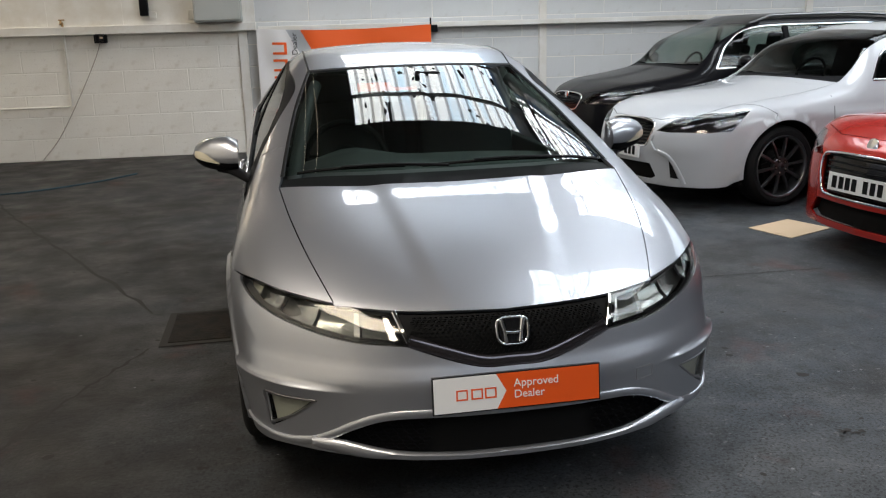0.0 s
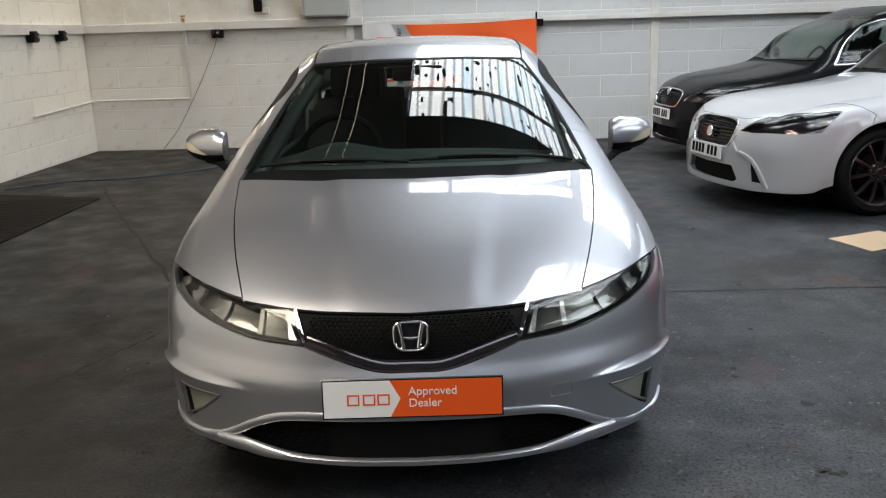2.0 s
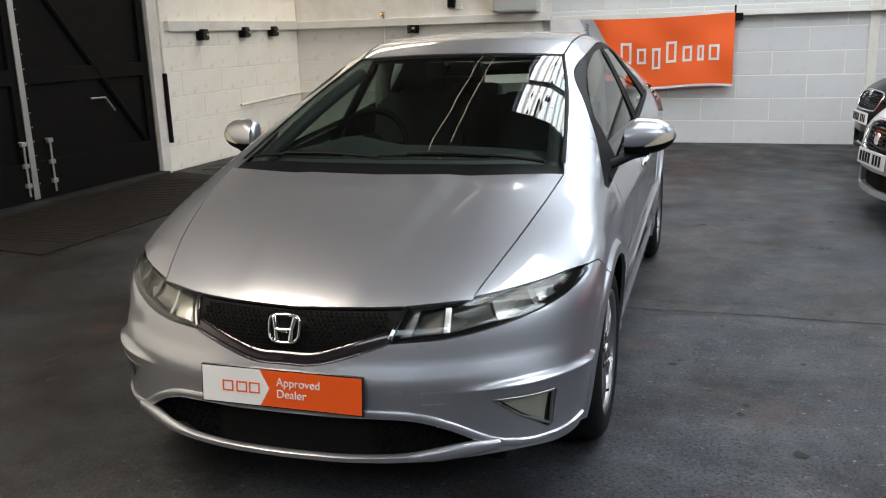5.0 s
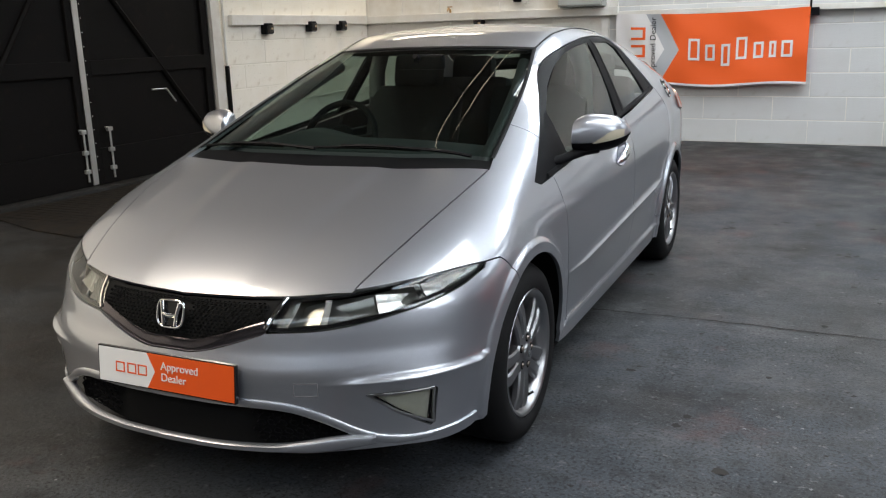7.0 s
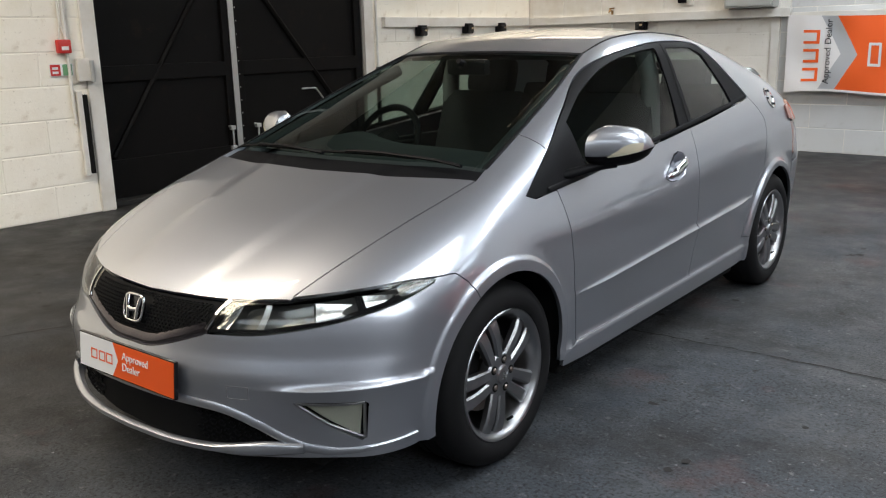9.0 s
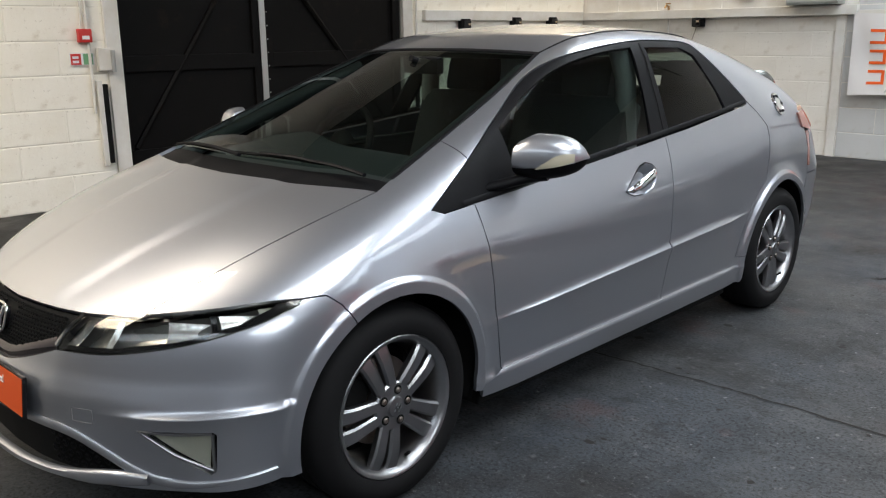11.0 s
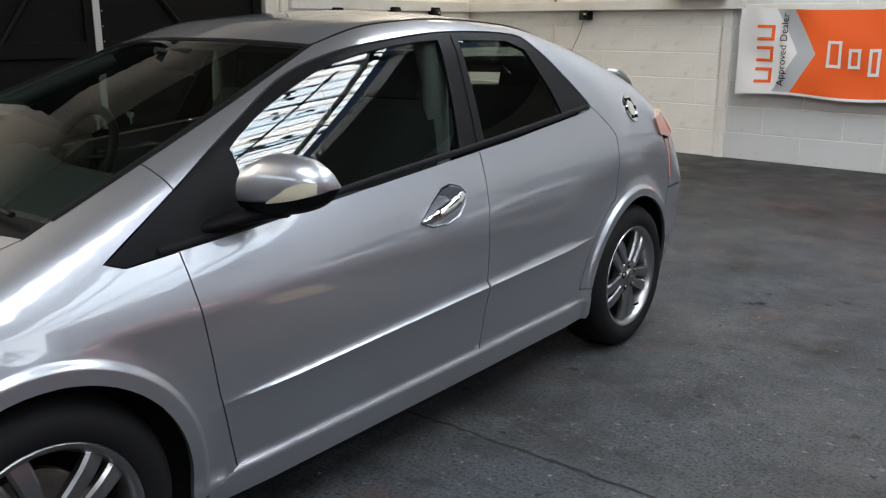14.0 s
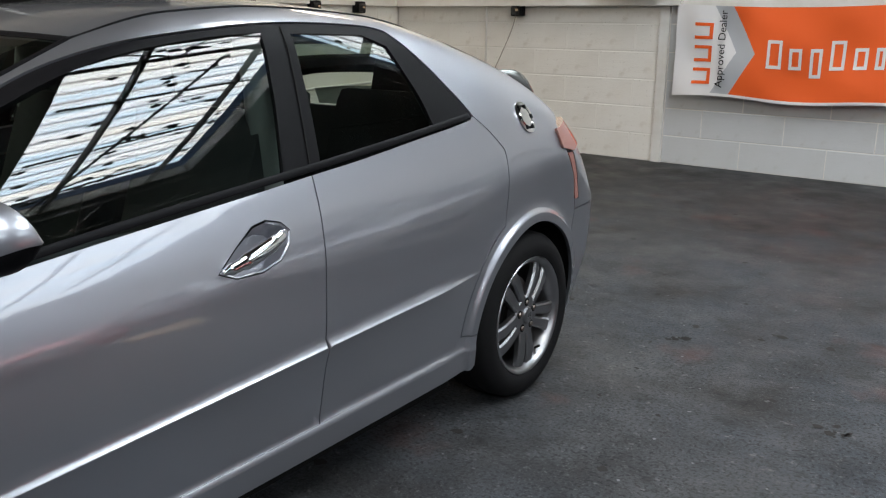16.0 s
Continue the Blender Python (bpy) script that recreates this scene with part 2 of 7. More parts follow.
def rooflight_sheet():
    """Weathered corrugated plastic: lets light through in streaky tints; dark stripes paint the corrugation's shading.
    """
    m = bpy.data.materials.new("corrugated_sheet")
    m.use_nodes = True
    nt = m.node_tree
    nt.nodes.clear()
    out, t = nt.nodes.new("ShaderNodeOutputMaterial"), nt.nodes.new("ShaderNodeBsdfTransparent")
    n = node(m, "ShaderNodeTexNoise", Scale=1.0, Detail=3.0)
    join(m, coords(m, (5.0, 0.25, 1)), n.inputs["Vector"])
    r = nt.nodes.new("ShaderNodeValToRGB")
    r.color_ramp.elements[0].color, r.color_ramp.elements[0].position = (0.70, 0.86, 0.96, 1), 0.34
    r.color_ramp.elements[1].color, r.color_ramp.elements[1].position = (0.98, 0.95, 0.87, 1), 0.66
    mid = r.color_ramp.elements.new(0.5)
    mid.color = (0.96, 0.98, 0.98, 1)
    join(m, n.outputs["Fac"], r.inputs["Fac"])
    # shading of the corrugations, put into the colour as dark stripes
    w = node(m, "ShaderNodeTexWave", Scale=2.1, Distortion=0.0)
    w.bands_direction = 'X'
    join(m, coords(m), w.inputs["Vector"])
    g = node(m, "ShaderNodeMapRange", From_Min=0.0, From_Max=0.35, To_Min=0.42, To_Max=1.0)
    join(m, w.outputs["Fac"], g.inputs["Value"])
    mix = nt.nodes.new("ShaderNodeMix")
    mix.data_type, mix.blend_type = 'RGBA', 'MULTIPLY'
    mix.inputs[0].default_value = 1.0
    join(m, r.outputs[0], mix.inputs[6])
    join(m, g.outputs[0], mix.inputs[7])
    join(m, mix.outputs[2], t.inputs[0])
    join(m, t.outputs[0], out.inputs[0])
    return m


SHEET = rooflight_sheet()
# plain warm sheet under the two added fill lamps
FILL_SHEET = pane_material("fill_bay_sheet", (0.96, 0.92, 0.84), 1.1)
TUBE_GLOW = material("tube_glow", (0.9, 0.85, 0.75), 0.5, emit=((1.0, 0.82, 0.58), 1.2))

# ---------- mesh tools ----------
def thing(name, label, category, matrix=None, group="", kind=""):
    ob = tagged(new(name), label, category, group, kind)
    ob.matrix_world = matrix or Matrix()
    return ob


def part(name, bm, mat, parent=None, label="", smooth=None):
    mesh = bpy.data.meshes.new(name)
    bm.to_mesh(mesh)
    bm.free()
    return add_mesh(name, mesh, mat, parent, label, smooth)


def add_mesh(name, mesh, mat, parent=None, label="", smooth=None):
    mesh.materials.append(mat)
    ob = new(name, mesh)
    ob.parent = parent
    if label:
        ob["label"] = label
    if smooth is not None:
        mesh.shade_smooth()
        mesh.set_sharp_from_angle(angle=radians(smooth))
    return ob


def box(x0, x1, y0, y1, z0, z1, bevel=0.0, bm=None, m=None):
    bm = bm or bmesh.new()
    vs = [bm.verts.new((x, y, z)) for x in (x0, x1) for y in (y0, y1) for z in (z0, z1)]
    if m is not None:
        for v in vs:
            v.co = m @ v.co
    fs = [bm.faces.new([vs[i] for i in f]) for f in ((0, 1, 3, 2), (4, 6, 7, 5), (0, 4, 5, 1), (2, 3, 7, 6), (0, 2, 6, 4), (1, 5, 7, 3))]
    if bevel:
        bmesh.ops.bevel(bm, geom=list({e for f in fs for e in f.edges}), offset=bevel, segments=2, affect='EDGES', profile=0.6)
    return bm


def tube(points, radius, sides=8, bm=None, flat=1.0, cap=True):
    """A round bar along points; radius may be a list."""
    bm = bm or bmesh.new()
    pts = [Vector(p) for p in points]
    rad = radius if isinstance(radius, (list, tuple)) else [radius] * len(pts)
    rings, up = [], None
    for i, p in enumerate(pts):
        d = (pts[min(i + 1, len(pts) - 1)] - pts[max(i - 1, 0)]).normalized()
        if up is None:
            up = d.orthogonal().normalized() if abs(d.z) > 0.9 else Vector((0, 0, 1))
        side = d.cross(up).normalized()
        up = side.cross(d).normalized()
        rings.append([bm.verts.new(p + (side * math.cos(a) + up * math.sin(a) * flat) * rad[i])
                      for a in (2 * math.pi * k / sides for k in range(sides))])
    for r0, r1 in zip(rings, rings[1:]):
        for k in range(sides):
            bm.faces.new((r0[k], r0[(k + 1) % sides], r1[(k + 1) % sides], r1[k]))
    if cap:
        bm.faces.new(rings[0][::-1])
        bm.faces.new(rings[-1])
    return bm


def turned(profile, axis="x", sides=48, bm=None, m=None, closed=False):
    """A turned body: profile of (along, radius)."""
    bm = bm or bmesh.new()
    rings = []
    for a, r in profile:
        ring = []
        for k in range(sides):
            t = 2 * math.pi * k / sides
            c, s = r * math.cos(t), r * math.sin(t)
            v = Vector((a, c, s)) if axis == "x" else Vector((c, a, s)) if axis == "y" else Vector((c, s, a))
            ring.append(bm.verts.new(m @ v if m is not None else v))
        rings.append(ring)
    pairs = list(zip(rings, rings[1:])) + ([(rings[-1], rings[0])] if closed else [])
    for r0, r1 in pairs:
        for k in range(sides):
            bm.faces.new((r0[k], r1[k], r1[(k + 1) % sides], r0[(k + 1) % sides]))
    bmesh.ops.recalc_face_normals(bm, faces=bm.faces)
    return bm


def slab(outline, depth, bm=None, m=None):
    """A flat plate: outline of (x, y), thickness along +z."""
    bm = bm or bmesh.new()
    m = m if m is not None else Matrix()
    lo = [bm.verts.new(m @ Vector((x, y, 0))) for x, y in outline]
    hi = [bm.verts.new(m @ Vector((x, y, depth))) for x, y in outline]
    bm.faces.new(lo[::-1])
    bm.faces.new(hi)
    n = len(lo)
    for i in range(n):
        bm.faces.new((lo[i], lo[(i + 1) % n], hi[(i + 1) % n], hi[i]))
    bmesh.ops.recalc_face_normals(bm, faces=bm.faces)
    return bm


def lettering(name, words, size, m, mat, parent, depth=0.001):
    cu = bpy.data.curves.new(name, "FONT")
    cu.body, cu.size, cu.extrude = words, size, depth
    ob = new(name, cu)
    mesh = bpy.data.meshes.new_from_object(ob)
    bpy.data.objects.remove(ob)
    mesh.transform(m)
    return add_mesh(name, mesh, mat, parent)


def smooth_curve(pts, n=10):
    """Points along a Catmull-Rom curve through pts."""
    P = [np.array(p, float) for p in pts]
    if len(P) < 3:
        return [P[0] + (P[-1] - P[0]) * i / n for i in range(n + 1)]
    P = [2 * P[0] - P[1]] + P + [2 * P[-1] - P[-2]]
    out = []
    for i in range(1, len(P) - 2):
        a, b, c, d = P[i - 1:i + 3]
        for k in range(n):
            t = k / n
            out.append(0.5 * (2 * b + (c - a) * t + (2 * a - 5 * b + 4 * c - d) * t * t + (3 * b - a - 3 * c + d) * t ** 3))
    return out + [P[-2]]


def pchip(xs, ys):
    """A smooth curve through points that doesn't overshoot."""
    x, y = np.array(xs, float), np.array(ys, float)
    h, d = np.diff(x), np.diff(y) / np.diff(x)
    m = np.zeros_like(y)
    m[0], m[-1] = d[0], d[-1]
    for i in range(1, len(x) - 1):
        if d[i - 1] * d[i] > 0:
            w1, w2 = 2 * h[i] + h[i - 1], h[i] + 2 * h[i - 1]
            m[i] = (w1 + w2) / (w1 / d[i - 1] + w2 / d[i])

    def f(q):
        q = np.clip(np.asarray(q, float), x[0] - 0.5, x[-1] + 0.5)
        i = np.clip(np.searchsorted(x, q) - 1, 0, len(x) - 2)
        t = np.clip((q - x[i]) / h[i], 0, 1)
        r = (y[i] * (1 + 2 * t) * (1 - t) ** 2 + m[i] * h[i] * t * (1 - t) ** 2
             + y[i + 1] * t * t * (3 - 2 * t) - m[i + 1] * h[i] * t * t * (1 - t))
        return r + np.where(q < x[0], (q - x[0]) * m[0], 0) + np.where(q > x[-1], (q - x[-1]) * m[-1], 0)
    return f


def smooth_max(a, b, r):
    h = np.maximum(r - np.abs(a - b), 0) / r
    return np.maximum(a, b) + h * h * r * 0.25


def step(e0, e1, v):
    t = np.clip((v - e0) / (e1 - e0), 0, 1)
    return t * t * (3 - 2 * t)


# ---------- car bodies: one smooth skin, cut into panels ----------
class Skin:
    """A body skin as the level 0 of a field; panels are cut out of it."""

    def __init__(self, field):
        self.field = field

    def grad(self, P):
        e = 0.003
        g = np.stack([(self.field(P + d) - self.field(P - d)) / (2 * e) for d in np.eye(3) * e], 1)
        return g / np.maximum(np.linalg.norm(g, axis=1, keepdims=True), 1e-9)

    def cast(self, O, D, reach, n=70):
        k = len(O)
        ts = reach * np.arange(1, n + 1) / n
        hit = np.zeros(k, int)
        for i0 in range(0, k, 2000):
            o, d = O[i0:i0 + 2000], D[i0:i0 + 2000]
            V = self.field((o[:, None, :] + d[:, None, :] * ts[None, :, None]).reshape(-1, 3)).reshape(len(o), n) < 0
            hit[i0:i0 + 2000] = np.where(V.any(1), V.argmax(1), n - 1)
        t1 = ts[hit]
        t0 = t1 - reach / n
        for _ in range(16):
            mid = (t0 + t1) / 2
            inside = self.field(O + D * mid[:, None]) < 0
            t1, t0 = np.where(inside, mid, t1), np.where(inside, t0, mid)
        return O + D * t1[:, None]

    def snap(self, pts):
        P = np.array(pts, float)
        for _ in range(6):
            v = self.field(P)
            P = P - self.grad(P) * v[:, None]
        return P

    def on_top(self, x, y):
        return self.cast(np.array([[x, y, 2.2]]), np.array([[0, 0, -1.0]]), 2.2, 110)[0]

    def on_side(self, y, z):
        return self.cast(np.array([[1.4, y, z]]), np.array([[-1.0, 0, 0]]), 1.4, 80)[0]

    def on_front(self, x, z):
        return self.cast(np.array([[x, -1.6, z]]), np.array([[0, 1.0, 0]]), 2.5, 110)[0]

    def on_rear(self, x, z):
        return self.cast(np.array([[x, 4.6, z]]), np.array([[0, -1.0, 0]]), 2.5, 110)[0]


class Chart:
    """A flat map of one side of the skin: lat (round a lengthwise axis), front, rear (round upright axes), top."""

    def __init__(self, kind, a=0.0, b=0.0):
        self.kind, self.a, self.b = kind, a, b

    def flat(self, P):
        P = np.asarray(P, float)
        if self.kind == "lat":
            return np.stack([P[:, 1], np.arctan2(P[:, 2] - self.b, P[:, 0] - self.a) * 0.6], 1)
        if self.kind == "front":
            return np.stack([np.arctan2(P[:, 0], self.a - P[:, 1]) * 1.1, P[:, 2]], 1)
        if self.kind == "rear":
            return np.stack([np.arctan2(P[:, 0], P[:, 1] - self.a) * 1.1, P[:, 2]], 1)
        return P[:, :2].copy()

    def rays(self, Q):
        n, z = len(Q), np.zeros(len(Q))
        if self.kind == "lat":
            f = Q[:, 1] / 0.6
            d = np.stack([np.cos(f), z, np.sin(f)], 1)
            return np.stack([z + self.a, Q[:, 0], z + self.b], 1) + d * 1.7, -d, 1.7
        if self.kind in ("front", "rear"):
            f, s = Q[:, 0] / 1.1, -1 if self.kind == "front" else 1
            d = np.stack([np.sin(f), s * np.cos(f), z], 1)
            return np.stack([z, z + self.a, Q[:, 1]], 1) + d * 2.6, -d, 2.6
        return np.stack([Q[:, 0], Q[:, 1], z + 2.2], 1), np.tile([0, 0, -1.0], (n, 1)), 2.2


def inside_loop(Q, loop):
    res = np.zeros(len(Q), bool)
    (x0, y0), (x1, y1) = loop.T, np.roll(loop, -1, 0).T
    dy = np.where(np.abs(y1 - y0) > 1e-12, y1 - y0, 1e-12)
    for i in range(0, len(Q), 1500):
        x, y = Q[i:i + 1500, :1], Q[i:i + 1500, 1:]
        c = ((y0 > y) != (y1 > y)) & (x < (x1 - x0) * (y - y0) / dy + x0)
        res[i:i + 1500] = c.sum(1) % 2 == 1
    return res


def loop_distance(Q, loop):
    """How far points lie from the nearest corner of a finely cut loop."""
    best = np.full(len(Q), 9.0)
    for i in range(0, len(Q), 1500):
        q = Q[i:i + 1500]
        best[i:i + 1500] = np.sqrt(((q[:, None, :] - loop[None]) ** 2).sum(2).min(1))
    return best


def resample(loop, gap):
    out = []
    for a, b in zip(loop, np.roll(loop, -1, 0)):
        n = max(1, int(round(np.linalg.norm(b - a) / gap)))
        out += [a + (b - a) * i / n for i in range(n)]
    return np.array(out)


def shrink(loop, d):
    area = np.sum(loop[:, 0] * np.roll(loop[:, 1], -1) - np.roll(loop[:, 0], -1) * loop[:, 1])
    s = 1 if area > 0 else -1
    e0, e1 = loop - np.roll(loop, 1, 0), np.roll(loop, -1, 0) - loop
    nrm = []
    for e in (e0, e1):
        e = e / np.maximum(np.linalg.norm(e, axis=1, keepdims=True), 1e-9)
        nrm.append(np.stack([-e[:, 1], e[:, 0]], 1) * s)
    m = nrm[0] + nrm[1]
    m /= np.maximum(np.sum(m * nrm[0], 1, keepdims=True), 0.5)
    return loop + m * d


def densify(pts, gap=0.014):
    out = []
    P = [np.array(p, float) for p in pts]
    for a, b in zip(P, P[1:] + P[:1]):
        n = max(1, int(np.linalg.norm(b - a) / gap))
        if np.linalg.norm(b - a) > 1e-5:
            out += [a + (b - a) * i / n for i in range(n)]
    return out


def panel(name, skin, chart, outer, mat, parent, holes=(), gap=0.04, inset=0.002, depth=0.014, offset=0.0, label="", mirror=False, creases=(), fair=False):
    """Cuts a panel out of the skin: outer and holes are outlines on it; its rim turns inwards by depth."""
    from mathutils.geometry import delaunay_2d_cdt
    fine = 0.014 if gap < 0.045 else 0.03
    loops = [shrink(chart.flat(skin.snap(densify(outer, fine))), inset)] + [shrink(chart.flat(skin.snap(densify(h, fine))), -inset) for h in holes]
    loops = [resample(l, gap) for l in loops]
    lo, hi = loops[0].min(0), loops[0].max(0)
    gx, gy = np.meshgrid(np.arange(lo[0], hi[0], gap), np.arange(lo[1], hi[1], gap * 0.87))
    gx = gx + (np.arange(len(gx)) % 2)[:, None] * gap / 2
    G = np.stack([gx.ravel(), gy.ravel()], 1)
    keep = inside_loop(G, loops[0])
    for l in loops[1:]:
        keep &= ~inside_loop(G, l)
    for l in loops:
        keep &= loop_distance(G, l) > gap * 0.45
    V, E = [], []
    for l in loops:
        k = len(V)
        V += [Vector(p) for p in l]
        E += [(k + i, k + (i + 1) % len(l)) for i in range(len(l))]
    free = G[keep]
    for curve, widths in creases:
        c = chart.flat(skin.snap(curve))
        d = np.gradient(c, axis=0)
        nn = np.stack([-d[:, 1], d[:, 0]], 1) / np.linalg.norm(d, axis=1, keepdims=True)
        dist = loop_distance(free, np.concatenate([c, c[::-1]]))
        free = free[dist > max(abs(w) for w in widths) + gap * 0.25]
        for w in widths:
            q = c + nn * w
            fine = np.concatenate([q[:-1] + (q[1:] - q[:-1]) * i / 3 for i in range(3)])
            ok = inside_loop(fine, loops[0])
            for l in loops[1:]:
                ok &= ~inside_loop(fine, l)
            for l in loops:
                ok &= loop_distance(fine, l) > 0.003
            V += [Vector(p) for p in fine[ok]]
    V += [Vector(p) for p in free]
    v2, _, faces, *_ = delaunay_2d_cdt(V, E, [], 0, 1e-6)
    Q = np.array([tuple(v) for v in v2])
    F = np.array([list(f) for f in faces if len(f) == 3])
    C = Q[F].mean(1)
    ok = inside_loop(C, loops[0])
    for l in loops[1:]:
        ok &= ~inside_loop(C, l)
    F = F[ok]
    O, D, reach = chart.rays(Q)
    P = skin.cast(O, D, reach)
    N = skin.grad(P)
    if fair:      # glass: one even curve instead of the skin's own
        B = lambda q: np.stack([np.ones(len(q)), q[:, 1], q[:, 2], q[:, 1] ** 2, q[:, 1] * q[:, 2], q[:, 2] ** 2], 1)
        k = np.linalg.lstsq(B(P), P[:, 0], rcond=None)[0]
        P[:, 0] = B(P) @ k
        N = np.stack([np.ones(len(P)), -(k[1] + 2 * k[3] * P[:, 1] + k[4] * P[:, 2]), -(k[2] + k[4] * P[:, 1] + 2 * k[5] * P[:, 2])], 1)
        N /= np.linalg.norm(N, axis=1, keepdims=True)
    P = P + N * offset
    fn = np.cross(P[F[:, 1]] - P[F[:, 0]], P[F[:, 2]] - P[F[:, 0]])
    flip = np.sum(fn * N[F[:, 0]], 1) < 0
    F[flip] = F[flip][:, ::-1]
    # rim
    count = {}
    for f in F:
        for a, b in ((f[0], f[1]), (f[1], f[2]), (f[2], f[0])):
            count[(a, b)] = 1
    rim = [e for e in count if (e[1], e[0]) not in count]
    verts, norms, fs = [tuple(p) for p in P], [tuple(n) for n in N], [tuple(f) for f in F]
    if depth:
        outn = {}
        for a, b in rim:
            o = np.cross(P[b] - P[a], N[a])
            o = o / max(np.linalg.norm(o), 1e-9)
            outn[a] = outn.get(a, 0) + o
            outn[b] = outn.get(b, 0) + o
        idx = {}
        for a, o in outn.items():
            o = o / max(np.linalg.norm(o), 1e-9)
            idx[a] = len(verts)
            verts += [tuple(P[a]), tuple(P[a] - N[a] * depth)]
            norms += [tuple(o), tuple(o)]
        fs += [(idx[b], idx[a], idx[a] + 1, idx[b] + 1) for a, b in rim]
    made = []
    for s in ((1, -1) if mirror else (1,)):
        mesh = bpy.data.meshes.new(name)
        vv = [(x * s, y, z) for x, y, z in verts]
        nn = [(x * s, y, z) for x, y, z in norms]
        mesh.from_pydata(vv, [], [f[::s] for f in fs])
        mesh.shade_smooth()
        mesh.normals_split_custom_set_from_vertices(nn)
        made.append(add_mesh(name, mesh, mat, parent, label))
    return made

# ---------- the hall ----------
def room_part(name, bm, mat, label="", category="", kind="structure", smooth=None):
    ob = part(name, bm, mat, None, label, smooth)
    ob.matrix_world = ROOM
    return tagged(ob, label, category, "", kind)


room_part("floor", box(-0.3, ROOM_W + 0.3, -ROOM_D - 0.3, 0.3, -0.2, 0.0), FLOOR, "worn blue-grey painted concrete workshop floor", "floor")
W, H = 0.25, EAVES + 0.3
room_part("wall_north", box(-W, ROOM_W + W, 0.012, W, 0, H), BLOCKS, "white painted blockwork wall behind the cars", "wall")
DOOR_Y0, DOOR_Y1, DOOR_H, PIER = -6.68, -3.32, 3.3, 0.20      # the wall on the near side of the door stands proud by PIER
bm = box(-W, -0.012, DOOR_Y1, 0, 0, H)
box(-W, PIER - 0.012, -ROOM_D, DOOR_Y0, 0, H, bm=bm)
box(-W, -0.012, DOOR_Y0, DOOR_Y1, DOOR_H, H, bm=bm)
room_part("wall_west", bm, CREAM_BLOCKS, "cream painted blockwork wall with a black door", "wall")
# unseen walls, made dark so the silver paint reflects less light from them
room_part("wall_east", box(ROOM_W, ROOM_W + W, -ROOM_D, 0, 0, H), UNSEEN_WALL, "unseen wall, made dark grey to dim reflections", "wall")
room_part("wall_south", box(-W, ROOM_W + W, -ROOM_D - W, -ROOM_D, 0, H), UNSEEN_WALL, "unseen wall, made dark grey to dim reflections", "wall")

# roof with the rooflight bays left open
xs = sorted({-W, ROOM_W + W, *[v for r in ROOFLIGHTS for v in r[:2]]})
ys = sorted({-ROOM_D - W, W, *[v for r in ROOFLIGHTS for v in r[2:]]})
bm = bmesh.new()
for x0, x1 in zip(xs, xs[1:]):
    for y0, y1 in zip(ys, ys[1:]):
        cx, cy = (x0 + x1) / 2, (y0 + y1) / 2
        if not any(a < cx < b and c < cy < d for a, b, c, d in ROOFLIGHTS):
            box(x0, x1, y0, y1, EAVES, EAVES + 0.2, bm=bm)
room_part("ceiling", bm, ROOF_DARK, "dark lined workshop roof with rooflights", "ceiling")

# ---------- silver hatchback ----------
WHEEL_R, BASE = 0.317, 2.635
side_x = pchip([0.14, 0.20, 0.27, 0.36, 0.50, 0.62, 0.74, 0.84, 0.93, 1.04, 1.18, 1.33, 1.46],
               [0.800, 0.818, 0.832, 0.846, 0.860, 0.868, 0.866, 0.846, 0.814, 0.762, 0.688, 0.605, 0.52])
side_taper = pchip([-0.9, -0.6, -0.42, -0.2, 0.2, 2.45, 2.70, 2.95, 3.17, 3.4],
                   [-0.09, -0.035, -0.014, -0.006, 0, 0, -0.014, -0.022, -0.048, -0.11])
top_z = pchip([-0.95, -0.745, -0.62, -0.42, -0.15, 0.0, 0.145, 0.5, 0.8, 1.1, 1.3, 1.7, 2.1, 2.5, 2.8, 2.95, 3.2, 3.4],
              [0.56, 0.675, 0.728, 0.806, 0.893, 0.940, 1.000, 1.150, 1.272, 1.372, 1.408, 1.440, 1.424, 1.355, 1.262, 1.19, 1.02, 0.85])
crown = pchip([-0.8, -0.6, -0.15, 0.2, 1.1, 1.7, 2.6, 3.0], [0.16, 0.12, 0.02, 0.07, 0.075, 0.11, 0.18, 0.2])
front_y = pchip([0, 0.15, 0.30, 0.45, 0.55, 0.65, 0.75, 0.82, 0.86, 0.90], [-0.848, -0.842, -0.818, -0.768, -0.715, -0.645, -0.555, -0.46, -0.38, -0.24])
front_lean = pchip([0.10, 0.17, 0.23, 0.32, 0.45, 0.53, 0.58, 0.63, 0.68, 0.72, 0.80, 1.0], [0.03, 0.0, 0.0, 0.0, 0.0, 0.03, 0.045, 0.065, 0.105, 0.16, 0.32, 0.9])


